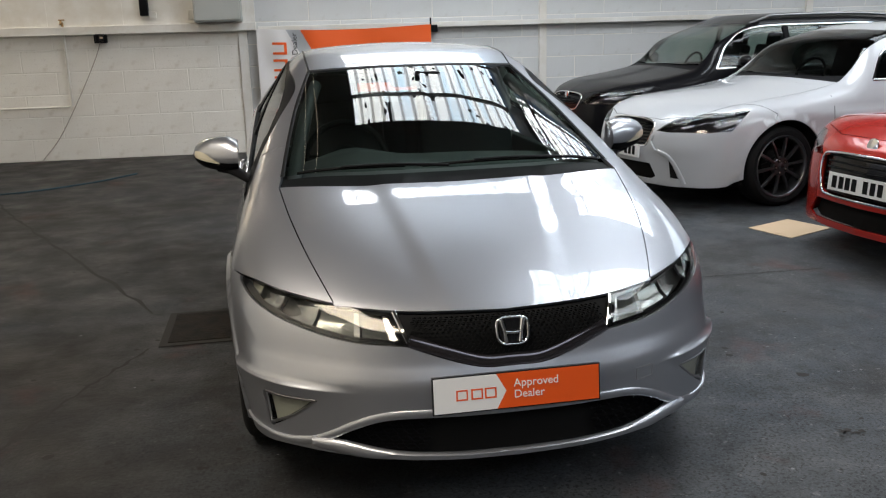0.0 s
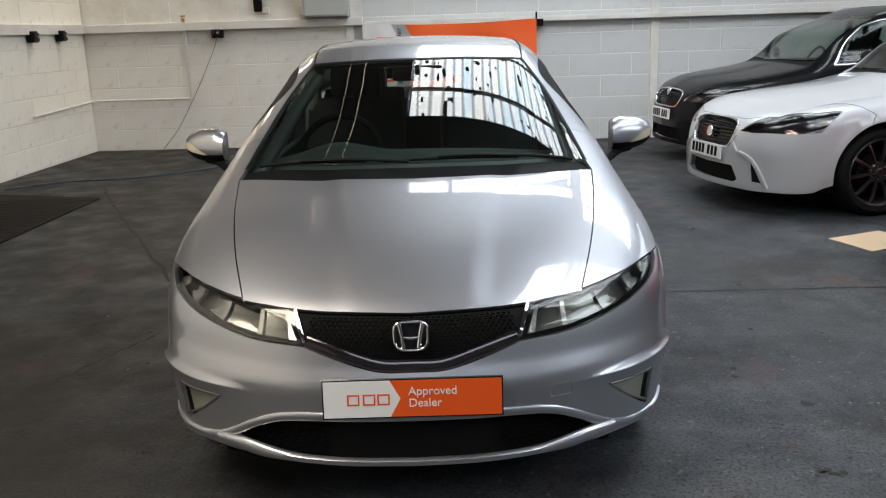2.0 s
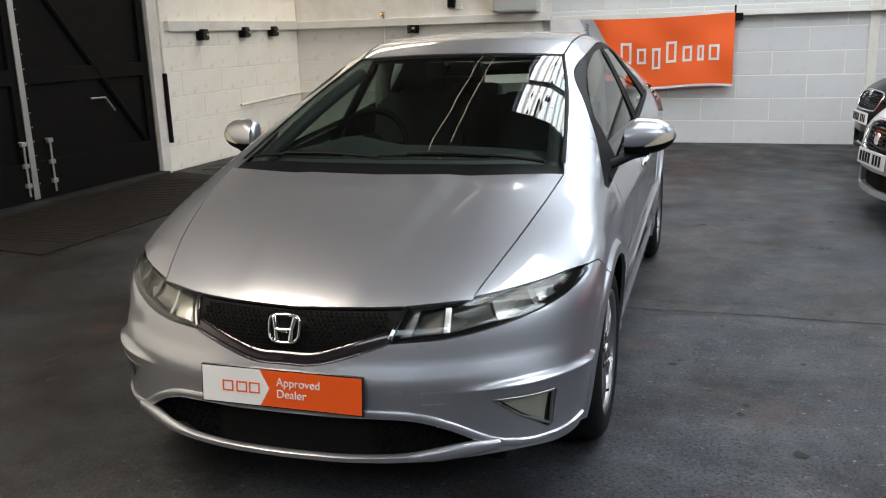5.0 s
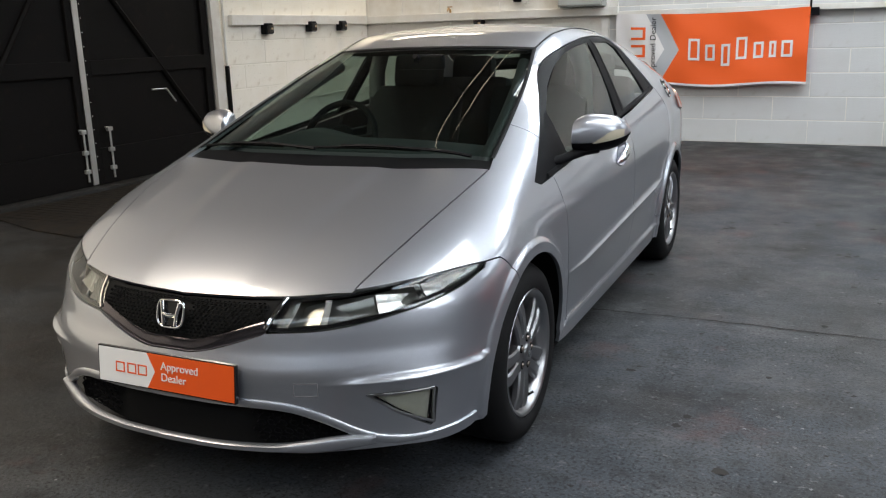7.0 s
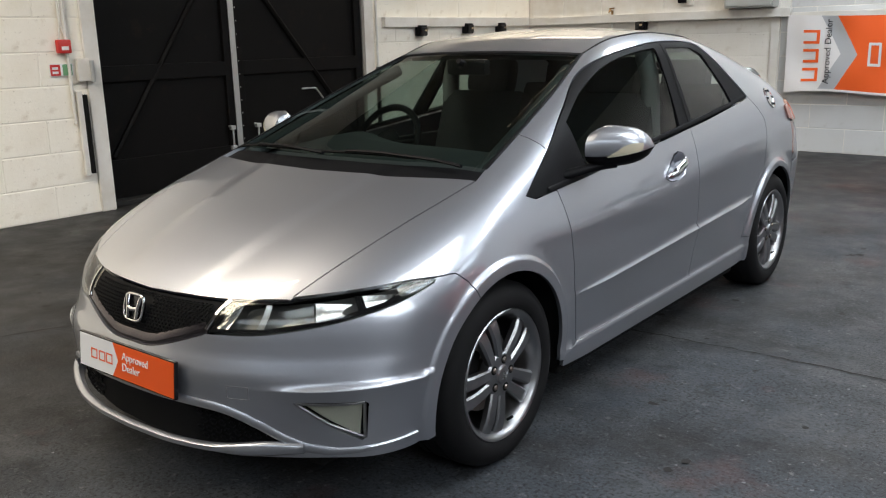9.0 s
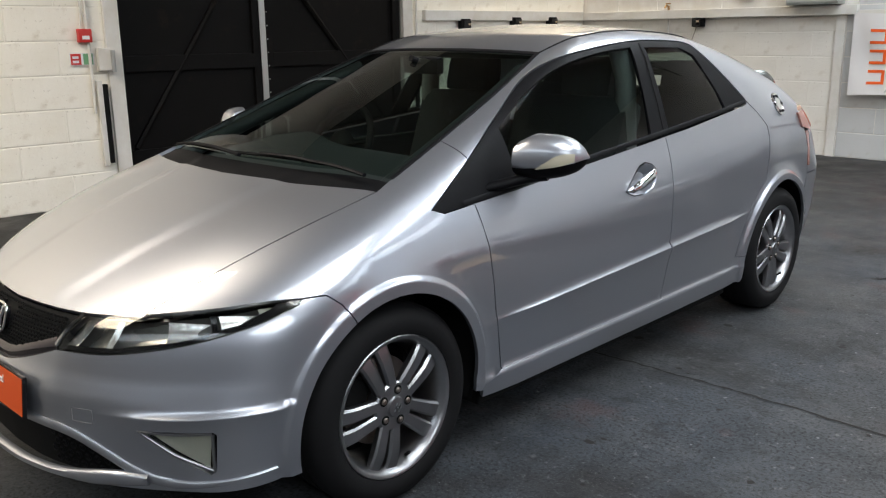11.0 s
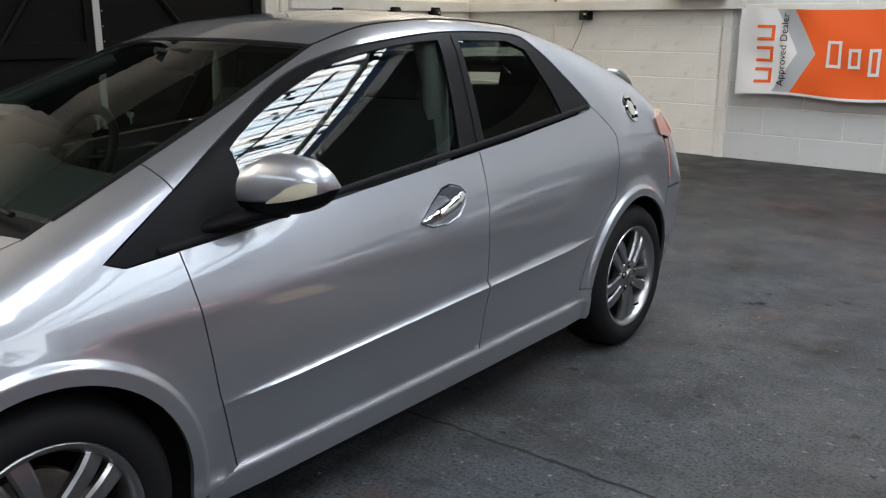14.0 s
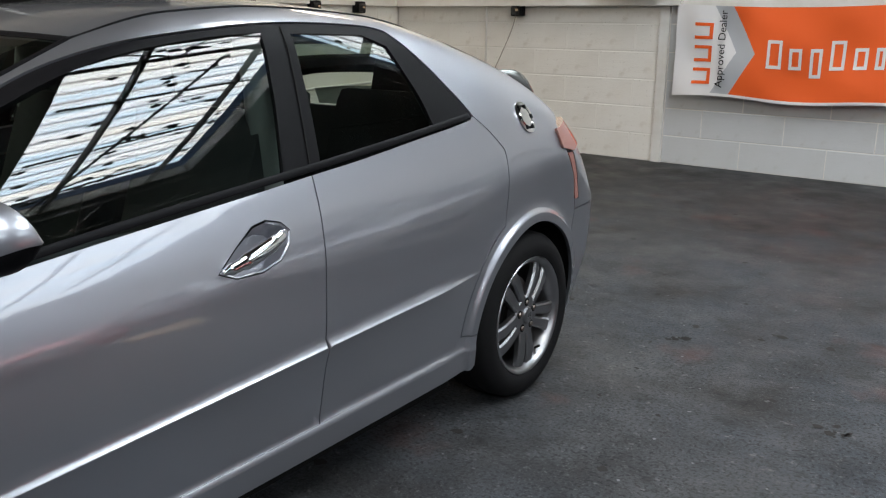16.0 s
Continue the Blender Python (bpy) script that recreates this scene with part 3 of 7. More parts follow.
def hatch_field(P):
    x, y, z = np.abs(P[:, 0]), P[:, 1], P[:, 2]
    s = z - 0.07 * (y - 1.2) * step(0.6, 0.9, z)
    wide = side_x(s) + side_taper(y) - 0.05 * step(1.5, 2.6, y) * step(1.0, 1.3, z)
    # swage line along the doors
    line = 0.478 + 0.046 * (y - 0.4)
    d = line - z
    wide = wide + 0.019 * step(0.34, 0.72, y) * step(2.38, 2.0, y) * np.where(d > 0, np.exp(-d / 0.06), step(-0.012, 0, d))
    # sill edge
    wide = wide + 0.014 * step(0.2, 0.5, y) * step(2.4, 2.1, y) * step(0.012, -0.012, z - (0.284 + 0.012 * (y - 0.5)))
    # wheel arch flares
    for hub in (0.0, BASE):
        r = np.hypot(y - hub, z - 0.315)
        wide = wide + 0.016 * step(0.408, 0.388, r) - 0.004 * step(0.40, 0.44, r) * step(0.66, 0.44, r) * step(0.2, 0.35, z)
    # crease over the fog lamps
    cz = 0.436 + 0.03 * (x - 0.55)
    d = cz - z
    ledge = 0.030 * step(0.46, 0.72, x) * step(-0.345, -0.43, y) * np.where(d > 0, np.exp(-d / 0.08), step(-0.020, 0, d))
    nose = front_y(np.minimum(x, 0.95)) + front_lean(z)
    f_side = (x - wide) * 0.95
    # raised middle of the bonnet, its flanks spreading towards the screen
    w = 0.200 + 0.09 * np.clip((y + 0.75) / 0.65, 0, 1.2)
    bulge = 0.0075 * step(w + 0.042, w - 0.042, x) * step(-0.80, -0.62, y) * step(0.16, 0.02, y)
    f_top = (z - (top_z(y) - crown(y) * x * x + bulge)) * 0.92
    f_front = (nose - y) * 0.8
    tail = 3.40 - 0.10 * x * x - 0.16 * x ** 4 - np.maximum(z - 0.68, 0) * 0.85 - 0.6 * np.maximum(0.45 - z, 0)
    f_rear = (y - tail) * 0.8
    f = smooth_max(f_side, f_top, 0.11)
    f = smooth_max(f, f_front, 0.06)
    return smooth_max(f, f_rear, 0.10) - ledge


SK = Skin(hatch_field)
LAT, FRONT, REAR, TOP = Chart("lat", 0.2, 0.5), Chart("front", 0.35), Chart("rear", 2.2), Chart("top")
T, S, Fr, Rr = SK.on_top, SK.on_side, SK.on_front, SK.on_rear


def both(curve):
    """A curve from the middle to the left, carried on to the right: mirrored and joined."""
    return [np.array((-p[0], p[1], p[2])) for p in curve[::-1]] + list(curve[1:])


def arc(hub, r, a0, a1, n=18):
    return [S(hub - r * math.cos(radians(a)), 0.315 + r * math.sin(radians(a))) for a in np.linspace(a0, a1, n)]


c_swage = [S(y, 0.478 + 0.046 * (y - 0.4)) for y in np.linspace(0.44, 2.33, 60)]
c_sill_edge = [S(y, 0.284 + 0.012 * (y - 0.5)) for y in np.linspace(0.2, 2.4, 60)]
c_ledge = [Fr(x, 0.436 + 0.03 * (x - 0.55)) for x in np.linspace(0.49, 0.80, 16)] + [S(y, 0.4445) for y in np.linspace(-0.50, -0.33, 14)]
SWAGE_W = (-0.03, -0.014, -0.010, -0.006, -0.002, 0.002, 0.012, 0.03)


def c_flare(hub, a0, a1, r=0.398):
    return (arc(hub, r, a0, a1, 40), (-0.02, -0.011, -0.006, 0.0, 0.006, 0.011, 0.02))


c_hl_top = smooth_curve([(0.35, -0.689, 0.676), (0.521, -0.617, 0.692), (0.69, -0.475, 0.705), (0.812, -0.300, 0.714)])
c_hl_low = smooth_curve([(0.317, -0.777, 0.58), (0.50, -0.715, 0.592), (0.66, -0.595, 0.622), (0.77, -0.44, 0.660), (0.818, -0.300, 0.705)])
c_grille_low = smooth_curve([(0, -0.815, 0.506), (0.095, -0.812, 0.508), (0.20, -0.803, 0.538), (0.317, -0.777, 0.578)])
c_bon_front = smooth_curve([T(0, -0.742), T(0.18, -0.728), T(0.35, -0.690), T(0.521, -0.617)])
c_bon_side = smooth_curve([T(0.521, -0.617), T(0.592, -0.38), T(0.640, -0.14), T(0.672, 0.10)])
c_bon_rear = smooth_curve([T(0, -0.015), T(0.25, 0.0), T(0.48, 0.035), T(0.672, 0.10)])
c_ws_side = smooth_curve([T(0.658, 0.17), T(0.622, 0.45), T(0.572, 0.77), T(0.500, 1.10)])
c_ws_low = smooth_curve([T(0, 0.085), T(0.30, 0.10), T(0.658, 0.17)])
c_ws_top = smooth_curve([T(0, 1.045), T(0.3, 1.06), T(0.500, 1.10)])
c_roof_side = smooth_curve([T(0.500, 1.10), T(0.508, 1.5), T(0.498, 2.0), T(0.475, 2.38)])
c_roof_rear = smooth_curve([T(0, 2.46), T(0.25, 2.45), T(0.475, 2.38)])
c_dlo_top = smooth_curve([S(0.205, 0.880), S(0.43, 1.005), S(0.68, 1.135), S(0.95, 1.255), S(1.25, 1.328), S(1.63, 1.362), S(2.02, 1.356), S(2.13, 1.340)])
c_dlo_rear = smooth_curve([S(2.13, 1.340), S(2.225, 1.250), S(2.30, 1.150), S(2.338, 1.085)])
c_dlo_low = smooth_curve([S(2.322, 1.064), S(2.0, 1.030), S(1.575, 0.988), S(1.0, 0.936), S(0.5, 0.884), S(0.25, 0.864)])
c_fd_front = smooth_curve([S(0.388, 0.876), S(0.402, 0.75), S(0.436, 0.55), S(0.470, 0.40), S(0.498, 0.284)])
c_b_gap = smooth_curve([S(1.568, 0.982), S(1.548, 0.75), S(1.540, 0.50), S(1.532, 0.296)])
c_rd_rear = smooth_curve([S(2.340, 1.074), S(2.435, 0.978), S(2.457, 0.935), S(2.450, 0.82), S(2.438, 0.722)])
DISH = [(-0.108, -0.030), (-0.045, 0.018), (0.015, 0.056), (0.060, 0.064), (0.105, 0.052), (0.128, 0.030), (0.116, -0.004), (0.080, -0.036), (0.020, -0.052), (-0.060, -0.050)]      # outline of the handle recess
c_dish = [S(1.315 + q[0], 0.833 + q[1]) for q in DISH]
c_hl_gap = [np.array(p) for p in ((0.812, -0.300, 0.714), (0.841, -0.241, 0.718), (0.851, -0.198, 0.682))]


def silver_car():
    car = thing("silver_hatchback", "silver five-door hatchback with a clean metallic finish, parked on the floor", "car")
    # bonnet, grille, bumper
    panel("bonnet", SK, TOP, both(c_bon_front) + c_bon_side[1:] + both(c_bon_rear)[::-1][1:] + [np.array((-p[0], p[1], p[2])) for p in c_bon_side[::-1]][1:-1], SILVER, car, gap=0.02)
    arch_f = arc(0.0, 0.352, -15, 62)
    bottom = smooth_curve([(0, -0.835, 0.222), (0.3, -0.80, 0.222), (0.62, -0.66, 0.226), (0.78, -0.52, 0.220), (0.83, -0.40, 0.222), tuple(arch_f[0])])
    half = bottom + arch_f[1:] + c_hl_gap[::-1] + c_hl_low[::-1][1:] + c_grille_low[::-1][1:]
    outline = half + [np.array((-p[0], p[1], p[2])) for p in half[::-1]][1:-1]
    intake = smooth_curve([(0, -0.845, 0.365), (0.28, -0.82, 0.362), (0.40, -0.79, 0.350), (0.48, -0.75, 0.318), (0.545, -0.70, 0.275)], 5)[:-1] + smooth_curve([(0.545, -0.70, 0.275), (0.42, -0.77, 0.250), (0.25, -0.82, 0.241), (0, -0.845, 0.238)], 5)
    intake = intake + [np.array((-p[0], p[1], p[2])) for p in intake[::-1]][1:-1]
    fog = [(0.592, -0.685, 0.402), (0.665, -0.63, 0.407), (0.747, -0.556, 0.404), (0.752, -0.55, 0.395), (0.738, -0.55, 0.288), (0.728, -0.558, 0.280), (0.665, -0.63, 0.335)]
    fog_r = [(-x, y, z) for x, y, z in fog]
    panel("front_bumper", SK, FRONT, outline, SILVER, car, holes=(intake, fog, fog_r), gap=0.03, creases=((c_ledge, (-0.028, -0.02, -0.012, -0.004, 0.004, 0.02)), ([(-p[0], p[1], p[2]) for p in c_ledge], (-0.02, -0.004, 0.004, 0.012, 0.02, 0.028)), c_flare(0.0, 0, 60)))
    grille = both(c_bon_front[:21]) + c_grille_low[::-1] + [np.array((-p[0], p[1], p[2])) for p in c_grille_low[1:]]
    panel("grille", SK, FRONT, grille, MATT_BLACK, car, offset=-0.012, label="black honeycomb grille")
    panel("intake_mesh", SK, FRONT, intake, MATT_BLACK, car, offset=-0.05, inset=-0.02, label="black lower intake mesh")
    panel("headlight", SK, FRONT, c_hl_top + c_hl_low[::-1], LENS, car, gap=0.03, mirror=True, label="clear headlight lens")
    panel("fog_lamp", SK, FRONT, fog, LENS, car, gap=0.03, offset=-0.006, mirror=True)
    # sides
    fender = c_hl_top[10:] + c_hl_gap[1:] + arc(0.0, 0.352, 62, 190, 24) + [S(0.40, 0.245), S(0.498, 0.272)] + c_fd_front[::-1] + [S(0.388, 0.875), S(0.25, 0.864)] + c_dlo_top[0:11] + [T(0.620, 0.42)] + c_ws_side[0:10][::-1] + c_bon_side[::-1]
    panel("front_wing", SK, LAT, fender, SILVER, car, gap=0.03, mirror=True, creases=(c_flare(0.0, 64, 180),))
    sill_f = [S(0.498, 0.284), S(1.0, 0.290), S(1.532, 0.296)]
    fdoor = [S(0.388, 0.876), S(0.6, 0.892), S(0.8, 0.911), S(1.0, 0.930), S(1.2, 0.948), S(1.4, 0.966), S(1.568, 0.982)] + c_b_gap[1:] + sill_f[::-1][1:] + c_fd_front[::-1][1:-1]
    panel("front_door", SK, LAT, fdoor, SILVER, car, holes=(c_dish,), gap=0.026, mirror=True, creases=((c_swage, SWAGE_W),))
    rdoor = [S(1.568, 0.982), S(1.75, 0.998), S(2.0, 1.026), S(2.2, 1.047), S(2.320, 1.062)] + c_rd_rear + arc(BASE, 0.43, 62, 10, 10) + [S(2.205, 0.355), S(2.17, 0.312), S(2.10, 0.304), S(1.8, 0.300)] + c_b_gap[::-1][:-1]
    panel("rear_door", SK, LAT, rdoor, SILVER, car, gap=0.026, mirror=True, creases=((c_swage, SWAGE_W),))
    sill = [S(0.402, 0.248), S(0.498, 0.288), S(1.0, 0.294), S(1.532, 0.300), S(2.1, 0.309), S(2.165, 0.317), S(2.198, 0.357)] + arc(BASE, 0.43, 5, 5, 1) + arc(BASE, 0.356, 5, -14, 5) + [S(2.27, 0.215), S(1.5, 0.208), S(0.6, 0.203), S(0.405, 0.210)]
    panel("sill", SK, LAT, sill, SILVER, car, gap=0.03, mirror=True, inset=0.0012, creases=((c_sill_edge, (-0.03, -0.018, -0.012, -0.006, 0.0, 0.006)),))
    tail_line = [S(2.86, 1.005), S(2.90, 0.90), S(2.96, 0.80), S(2.985, 0.66)]
    quarter = c_dlo_top[10:][::-1][0:0] + [T(0.620, 0.42)] + c_ws_side[10:] + c_roof_side[1:] + [T(0.575, 2.50), T(0.610, 2.70), T(0.628, 2.82), T(0.635, 2.90)] + [S(2.90, 1.04)] + tail_line + arc(BASE, 0.356, 150, 5, 26) + arc(BASE, 0.43, 5, 62, 10) + c_rd_rear[::-1][1:] + c_dlo_rear[::-1] + c_dlo_top[10:][::-1][1:]
    panel("body_side", SK, LAT, quarter, SILVER, car, gap=0.035, mirror=True, creases=(c_flare(BASE, 8, 148),))
    panel("roof", SK, TOP, both(c_ws_top) + c_roof_side[1:] + both(c_roof_rear)[::-1][1:] + [np.array((-p[0], p[1], p[2])) for p in c_roof_side[::-1]][1:-1], SILVER, car, gap=0.04)
    panel("windscreen", SK, TOP, both(c_ws_low) + c_ws_side[1:] + both(c_ws_top)[::-1][1:] + [np.array((-p[0], p[1], p[2])) for p in c_ws_side[::-1]][1:-1], GLASS, car, gap=0.03, inset=0.004, depth=0)
    panel("scuttle", SK, TOP, both(c_bon_rear) + c_ws_low[::-1][0:1] + both(c_ws_low)[::-1][1:], BLACK_PLASTIC, car, offset=-0.012, gap=0.04)
    g_front = smooth_curve([S(0.63, 0.912), S(0.628, 1.088)], 6) + smooth_curve([S(0.81, 1.178), S(1.0, 1.250), S(1.2, 1.298), S(1.42, 1.326), S(1.59, 1.336)], 4) + smooth_curve([S(1.54, 1.17), S(1.478, 0.997)], 5)
    g_rear = smooth_curve([S(1.70, 1.334), S(2.0, 1.328)], 4) + smooth_curve([S(2.09, 1.295), S(2.125, 1.16), S(2.128, 1.060)], 5) + smooth_curve([S(1.618, 1.012), S(1.662, 1.17)], 4)
    dlo = c_dlo_top + c_dlo_rear[1:] + c_dlo_low
    panel("window_surround", SK, LAT, dlo, BLACK_PLASTIC, car, holes=(g_front, g_rear), gap=0.04, offset=-0.003, mirror=True, label="black window surround")
    for g in (g_front, g_rear):
        panel("side_window", SK, LAT, g, GLASS, car, gap=0.02, inset=-0.004, depth=0, offset=-0.008, mirror=True, fair=True)
    # tail
    lamp_up = [S(2.832, 0.988), S(2.858, 0.914), S(2.94, 0.895), Rr(0.70, 0.93), Rr(0.66, 0.985)]
    panel("tail_lamp", SK, REAR, lamp_up, RED_LENS, car, gap=0.03, offset=0.010, depth=0.04, mirror=True, label="red tail lamp cluster")
    lamp_low = [S(2.905, 0.895), S(2.960, 0.80), S(2.985, 0.70), S(3.02, 0.70), S(2.992, 0.80), S(2.948, 0.895)]
    panel("tail_lamp_strip", SK, REAR, lamp_low, RED_LENS, car, gap=0.03, mirror=True, label="slender red lamp strip")
    corner = [S(3.02, 0.70), S(2.992, 0.80), S(2.948, 0.895), Rr(0.70, 0.925), Rr(0.70, 0.80), Rr(0.74, 0.668), S(2.985, 0.662), S(2.985, 0.70)]
    panel("rear_corner", SK, REAR, corner, SILVER, car, gap=0.03, mirror=True)
    bump = [S(2.985, 0.66)] + arc(BASE, 0.356, 150, 195, 10) + [S(2.99, 0.2), Rr(0.7, 0.2), Rr(0.4, 0.2), Rr(0, 0.2)]
    bump_top = [Rr(0, 0.60), Rr(0.3, 0.60), Rr(0.6, 0.62), Rr(0.74, 0.66)]
    half = bump_top + bump
    panel("rear_bumper", SK, REAR, half + [np.array((-p[0], p[1], p[2])) for p in half[::-1]][1:-1], SILVER, car, gap=0.04)
    # tailgate with its two windows
    c_gate = [T(0.475, 2.38), T(0.575, 2.50), T(0.610, 2.70), T(0.628, 2.82), T(0.635, 2.90)]
    screen = smooth_curve([T(0, 2.50), T(0.25, 2.49), T(0.43, 2.43)], 5) + smooth_curve([T(0.46, 2.62), T(0.49, 2.80)], 4) + smooth_curve([T(0.25, 2.84), T(0, 2.845)], 5)
    screen = screen + [np.array((-p[0], p[1], p[2])) for p in screen[::-1]][1:-1]
    gate = both(c_roof_rear) + c_gate[1:] + [T(0.3, 2.93), T(0, 2.94)]
    gate = gate + [np.array((-p[0], p[1], p[2])) for p in ([T(0.3, 2.93)] + c_gate[::-1])][:-1]
    panel("tailgate", SK, TOP, gate, GLOSS_BLACK, car, holes=(screen,), gap=0.04)
    panel("rear_window", SK, TOP, screen, GLASS, car, inset=-0.003, depth=0, offset=-0.006, gap=0.05)
    low = [Rr(0, 1.09), Rr(0.3, 1.085), Rr(0.58, 1.06), Rr(0.62, 0.98), Rr(0.3, 0.965), Rr(0, 0.96)]
    low = low + [np.array((-p[0], p[1], p[2])) for p in low[::-1]][1:-1]
    panel("rear_window", SK, REAR, low, DARK_GLASS, car, depth=0, gap=0.05)
    hatch = [Rr(0, 0.955), Rr(0.3, 0.96), Rr(0.64, 0.975), Rr(0.66, 0.93), Rr(0.70, 0.80), Rr(0.74, 0.665), Rr(0.6, 0.625), Rr(0.3, 0.605), Rr(0, 0.605)]
    hatch = hatch + [np.array((-p[0], p[1], p[2])) for p in hatch[::-1]][1:-1]
    panel("boot_lid", SK, REAR, hatch, SILVER, car, gap=0.05)
    # spoiler bar across the tail
    bm = bmesh.new()
    pts = [(0, 2.97, 1.175), (0.3, 2.965, 1.17), (0.52, 2.945, 1.155), (0.63, 2.915, 1.130)]
    pts = [tuple(p) for p in both(smooth_curve(pts, 6))]
    tube(pts, [0.024] * 3 + [0.034] * (len(pts) - 6) + [0.024] * 3, 10, bm, flat=0.7)
    part("spoiler", bm, BLACK_PLASTIC, car, "dark rear spoiler bar", smooth=60)
    tip = smooth_curve([(0.585, 2.80, 1.185), (0.615, 2.88, 1.160), (0.640, 2.965, 1.105)], 4)
    for sx in (1, -1):
        part("spoiler_end", tube([(sx * x, y, z) for x, y, z in tip], [0.012, 0.02, 0.026, 0.03, 0.03, 0.028, 0.024, 0.016, 0.008][:len(tip)], 10), SMOKED, car, "dark glassy spoiler end", smooth=60)
    bm = turned([(-0.012, 0.058), (0.0, 0.062), (0.006, 0.060), (0.008, 0.046), (0.004, 0.040), (0.008, 0.036), (0.009, 0.0005)], "z", 40)
    p = S(2.653, 1.043)
    nrm = Vector(SK.grad(np.array([p]))[0])
    cap = part("fuel_cap", bm, CHROME, car, "chrome round fuel filler cap", smooth=40)
    cap.matrix_local = Matrix.Translation(Vector(p) - nrm * 0.002) @ nrm.to_track_quat("Z", "Y").to_matrix().to_4x4() @ Matrix.Diagonal((0.85, 1.0, 1, 1))
    for k in range(6):
        a = math.pi / 3 * k
        part("cap_stud", box(0.044 * math.cos(a) - 0.008, 0.044 * math.cos(a) + 0.008, 0.044 * math.sin(a) - 0.008, 0.044 * math.sin(a) + 0.008, 0.004, 0.011, 0.002), BLACK_PLASTIC, cap)
    return car


def on(skin_point, lift=0.0):
    """A frame on the skin: z outwards, x lengthwise."""
    p = np.array(skin_point, float)
    n = Vector(SK.grad(p[None])[0])
    x = (Vector((0, 1, 0)) - n * n.y).normalized()
    y = n.cross(x)
    m = Matrix((x, y, n)).transposed().to_4x4()
    m.translation = Vector(p) + n * lift
    return m


def mirrored(bm):
    other = bm.copy()
    bmesh.ops.scale(other, vec=(-1, 1, 1), verts=other.verts)
    bmesh.ops.reverse_faces(other, faces=other.faces)
    return other


def wheel(car, x, y, turn, dark=False, r=WHEEL_R, rim_r=0.222, width=0.215):
    """A wheel whose outer face looks along +x, then set at its hub."""
    face = ALLOY if not dark else DARK_ALLOY
    w = part("wheel", turned([(-width + 0.02, rim_r - 0.012), (-width + 0.03, rim_r - 0.03), (-0.05, rim_r - 0.032), (-0.022, rim_r - 0.022), (-0.006, rim_r - 0.014),
                              (0.0, rim_r - 0.008), (0.002, rim_r), (-0.004, rim_r + 0.005), (-0.03, rim_r + 0.002), (-width, rim_r + 0.002)], "x", 56), face, car, "dark ten-spoke alloy wheel" if dark else "grey five twin-spoke alloy wheel", smooth=35)
    prof = [(-width, rim_r + 0.004), (-width - 0.006, rim_r + 0.03), (-width + 0.004, r - 0.02), (-width + 0.03, r - 0.003), (-width / 2, r),
            (-0.03, r - 0.003), (-0.008, r - 0.018), (0.004, r - 0.04), (0.008, rim_r + 0.04), (0.006, rim_r + 0.016), (0.0, rim_r + 0.004)]
    tyre = part("tyre", turned(prof, "x", 72), RUBBER, w, "black tyre", smooth=60)
    bm = bmesh.new()
    for g in (-0.075, -0.11, -0.145):
        turned([(g - 0.004, r + 0.0005), (g - 0.003, r - 0.006), (g + 0.003, r - 0.006), (g + 0.004, r + 0.0005)], "x", 60, bm)
    part("tread_groove", bm, MATT_BLACK, w)
    # spokes: five pairs, each bar tapering, with a ridge
    for k in range(10 if dark else 5):
        a = radians(-82 + (36 if dark else 72) * k)
        for side in ((0,) if dark else (-1, 1)):
            bm = bmesh.new()
            n = 7
            rows = []
            for i in range(n):
                t = i / (n - 1)
                rad = 0.045 + t * (rim_r - 0.058)
                off = side * (0.020 + 0.016 * t)
                half = (0.0175 + 0.0085 * t) * (0.5 if dark else 1.0)
                top = -0.012 - 0.020 * (1 - t) * 0.2 + 0.004 * math.sin(math.pi * min(t * 1.1, 1)) - 0.022 * max(t - 0.75, 0) * 2
                row = []
                for o, h in ((-half, -0.035), (-half, top - 0.006), (-half * 0.7, top), (half * 0.7, top + 0.002), (half, top - 0.006), (half, -0.035)):
                    c, s = math.cos(a), math.sin(a)
                    q = off + o
                    row.append(bm.verts.new((h, rad * c - q * s, rad * s + q * c)))
                rows.append(row)
            for r0, r1 in zip(rows, rows[1:]):
                for j in range(5):
                    bm.faces.new((r0[j], r0[j + 1], r1[j + 1], r1[j]))
            bmesh.ops.recalc_face_normals(bm, faces=bm.faces)
            part("spoke", bm, face, w, smooth=28)
    part("hub", turned([(-0.05, 0.080), (-0.020, 0.077), (-0.013, 0.071), (-0.012, 0.034), (-0.010, 0.031), (-0.004, 0.029), (-0.002, 0.024), (-0.002, 0.0005)], "x", 40), face, w, smooth=30)
    bm = bmesh.new()
    for q in (-0.009, 0.009):
        box(-0.002, 0.0008, q - 0.0025, q + 0.0025, -0.014, 0.014, 0, bm)
    box(-0.002, 0.0008, -0.009, 0.009, -0.003, 0.003, 0, bm)
    part("cap_mark", bm, CHROME, w)
    for k in range(5):
        a = radians(-46 + 72 * k)
        m = Matrix.Translation((0, 0.052 * math.cos(a), 0.052 * math.sin(a)))
        part("nut_well", turned([(-0.016, 0.0150), (-0.0112, 0.0150), (-0.0112, 0.0005)], "x", 14, m=m), MATT_BLACK, w)
        part("wheel_nut", turned([(-0.02, 0.0095), (-0.009, 0.009), (-0.006, 0.007), (-0.005, 0.0005)], "x", 12, m=m), STEEL, w, smooth=30)
    part("brake_disc", turned([(-0.11, 0.140), (-0.088, 0.140), (-0.088, 0.075), (-0.07, 0.070), (-0.07, 0.0005)], "x", 40), MATT_BLACK if dark else STEEL, w, "worn brake disc", smooth=30)
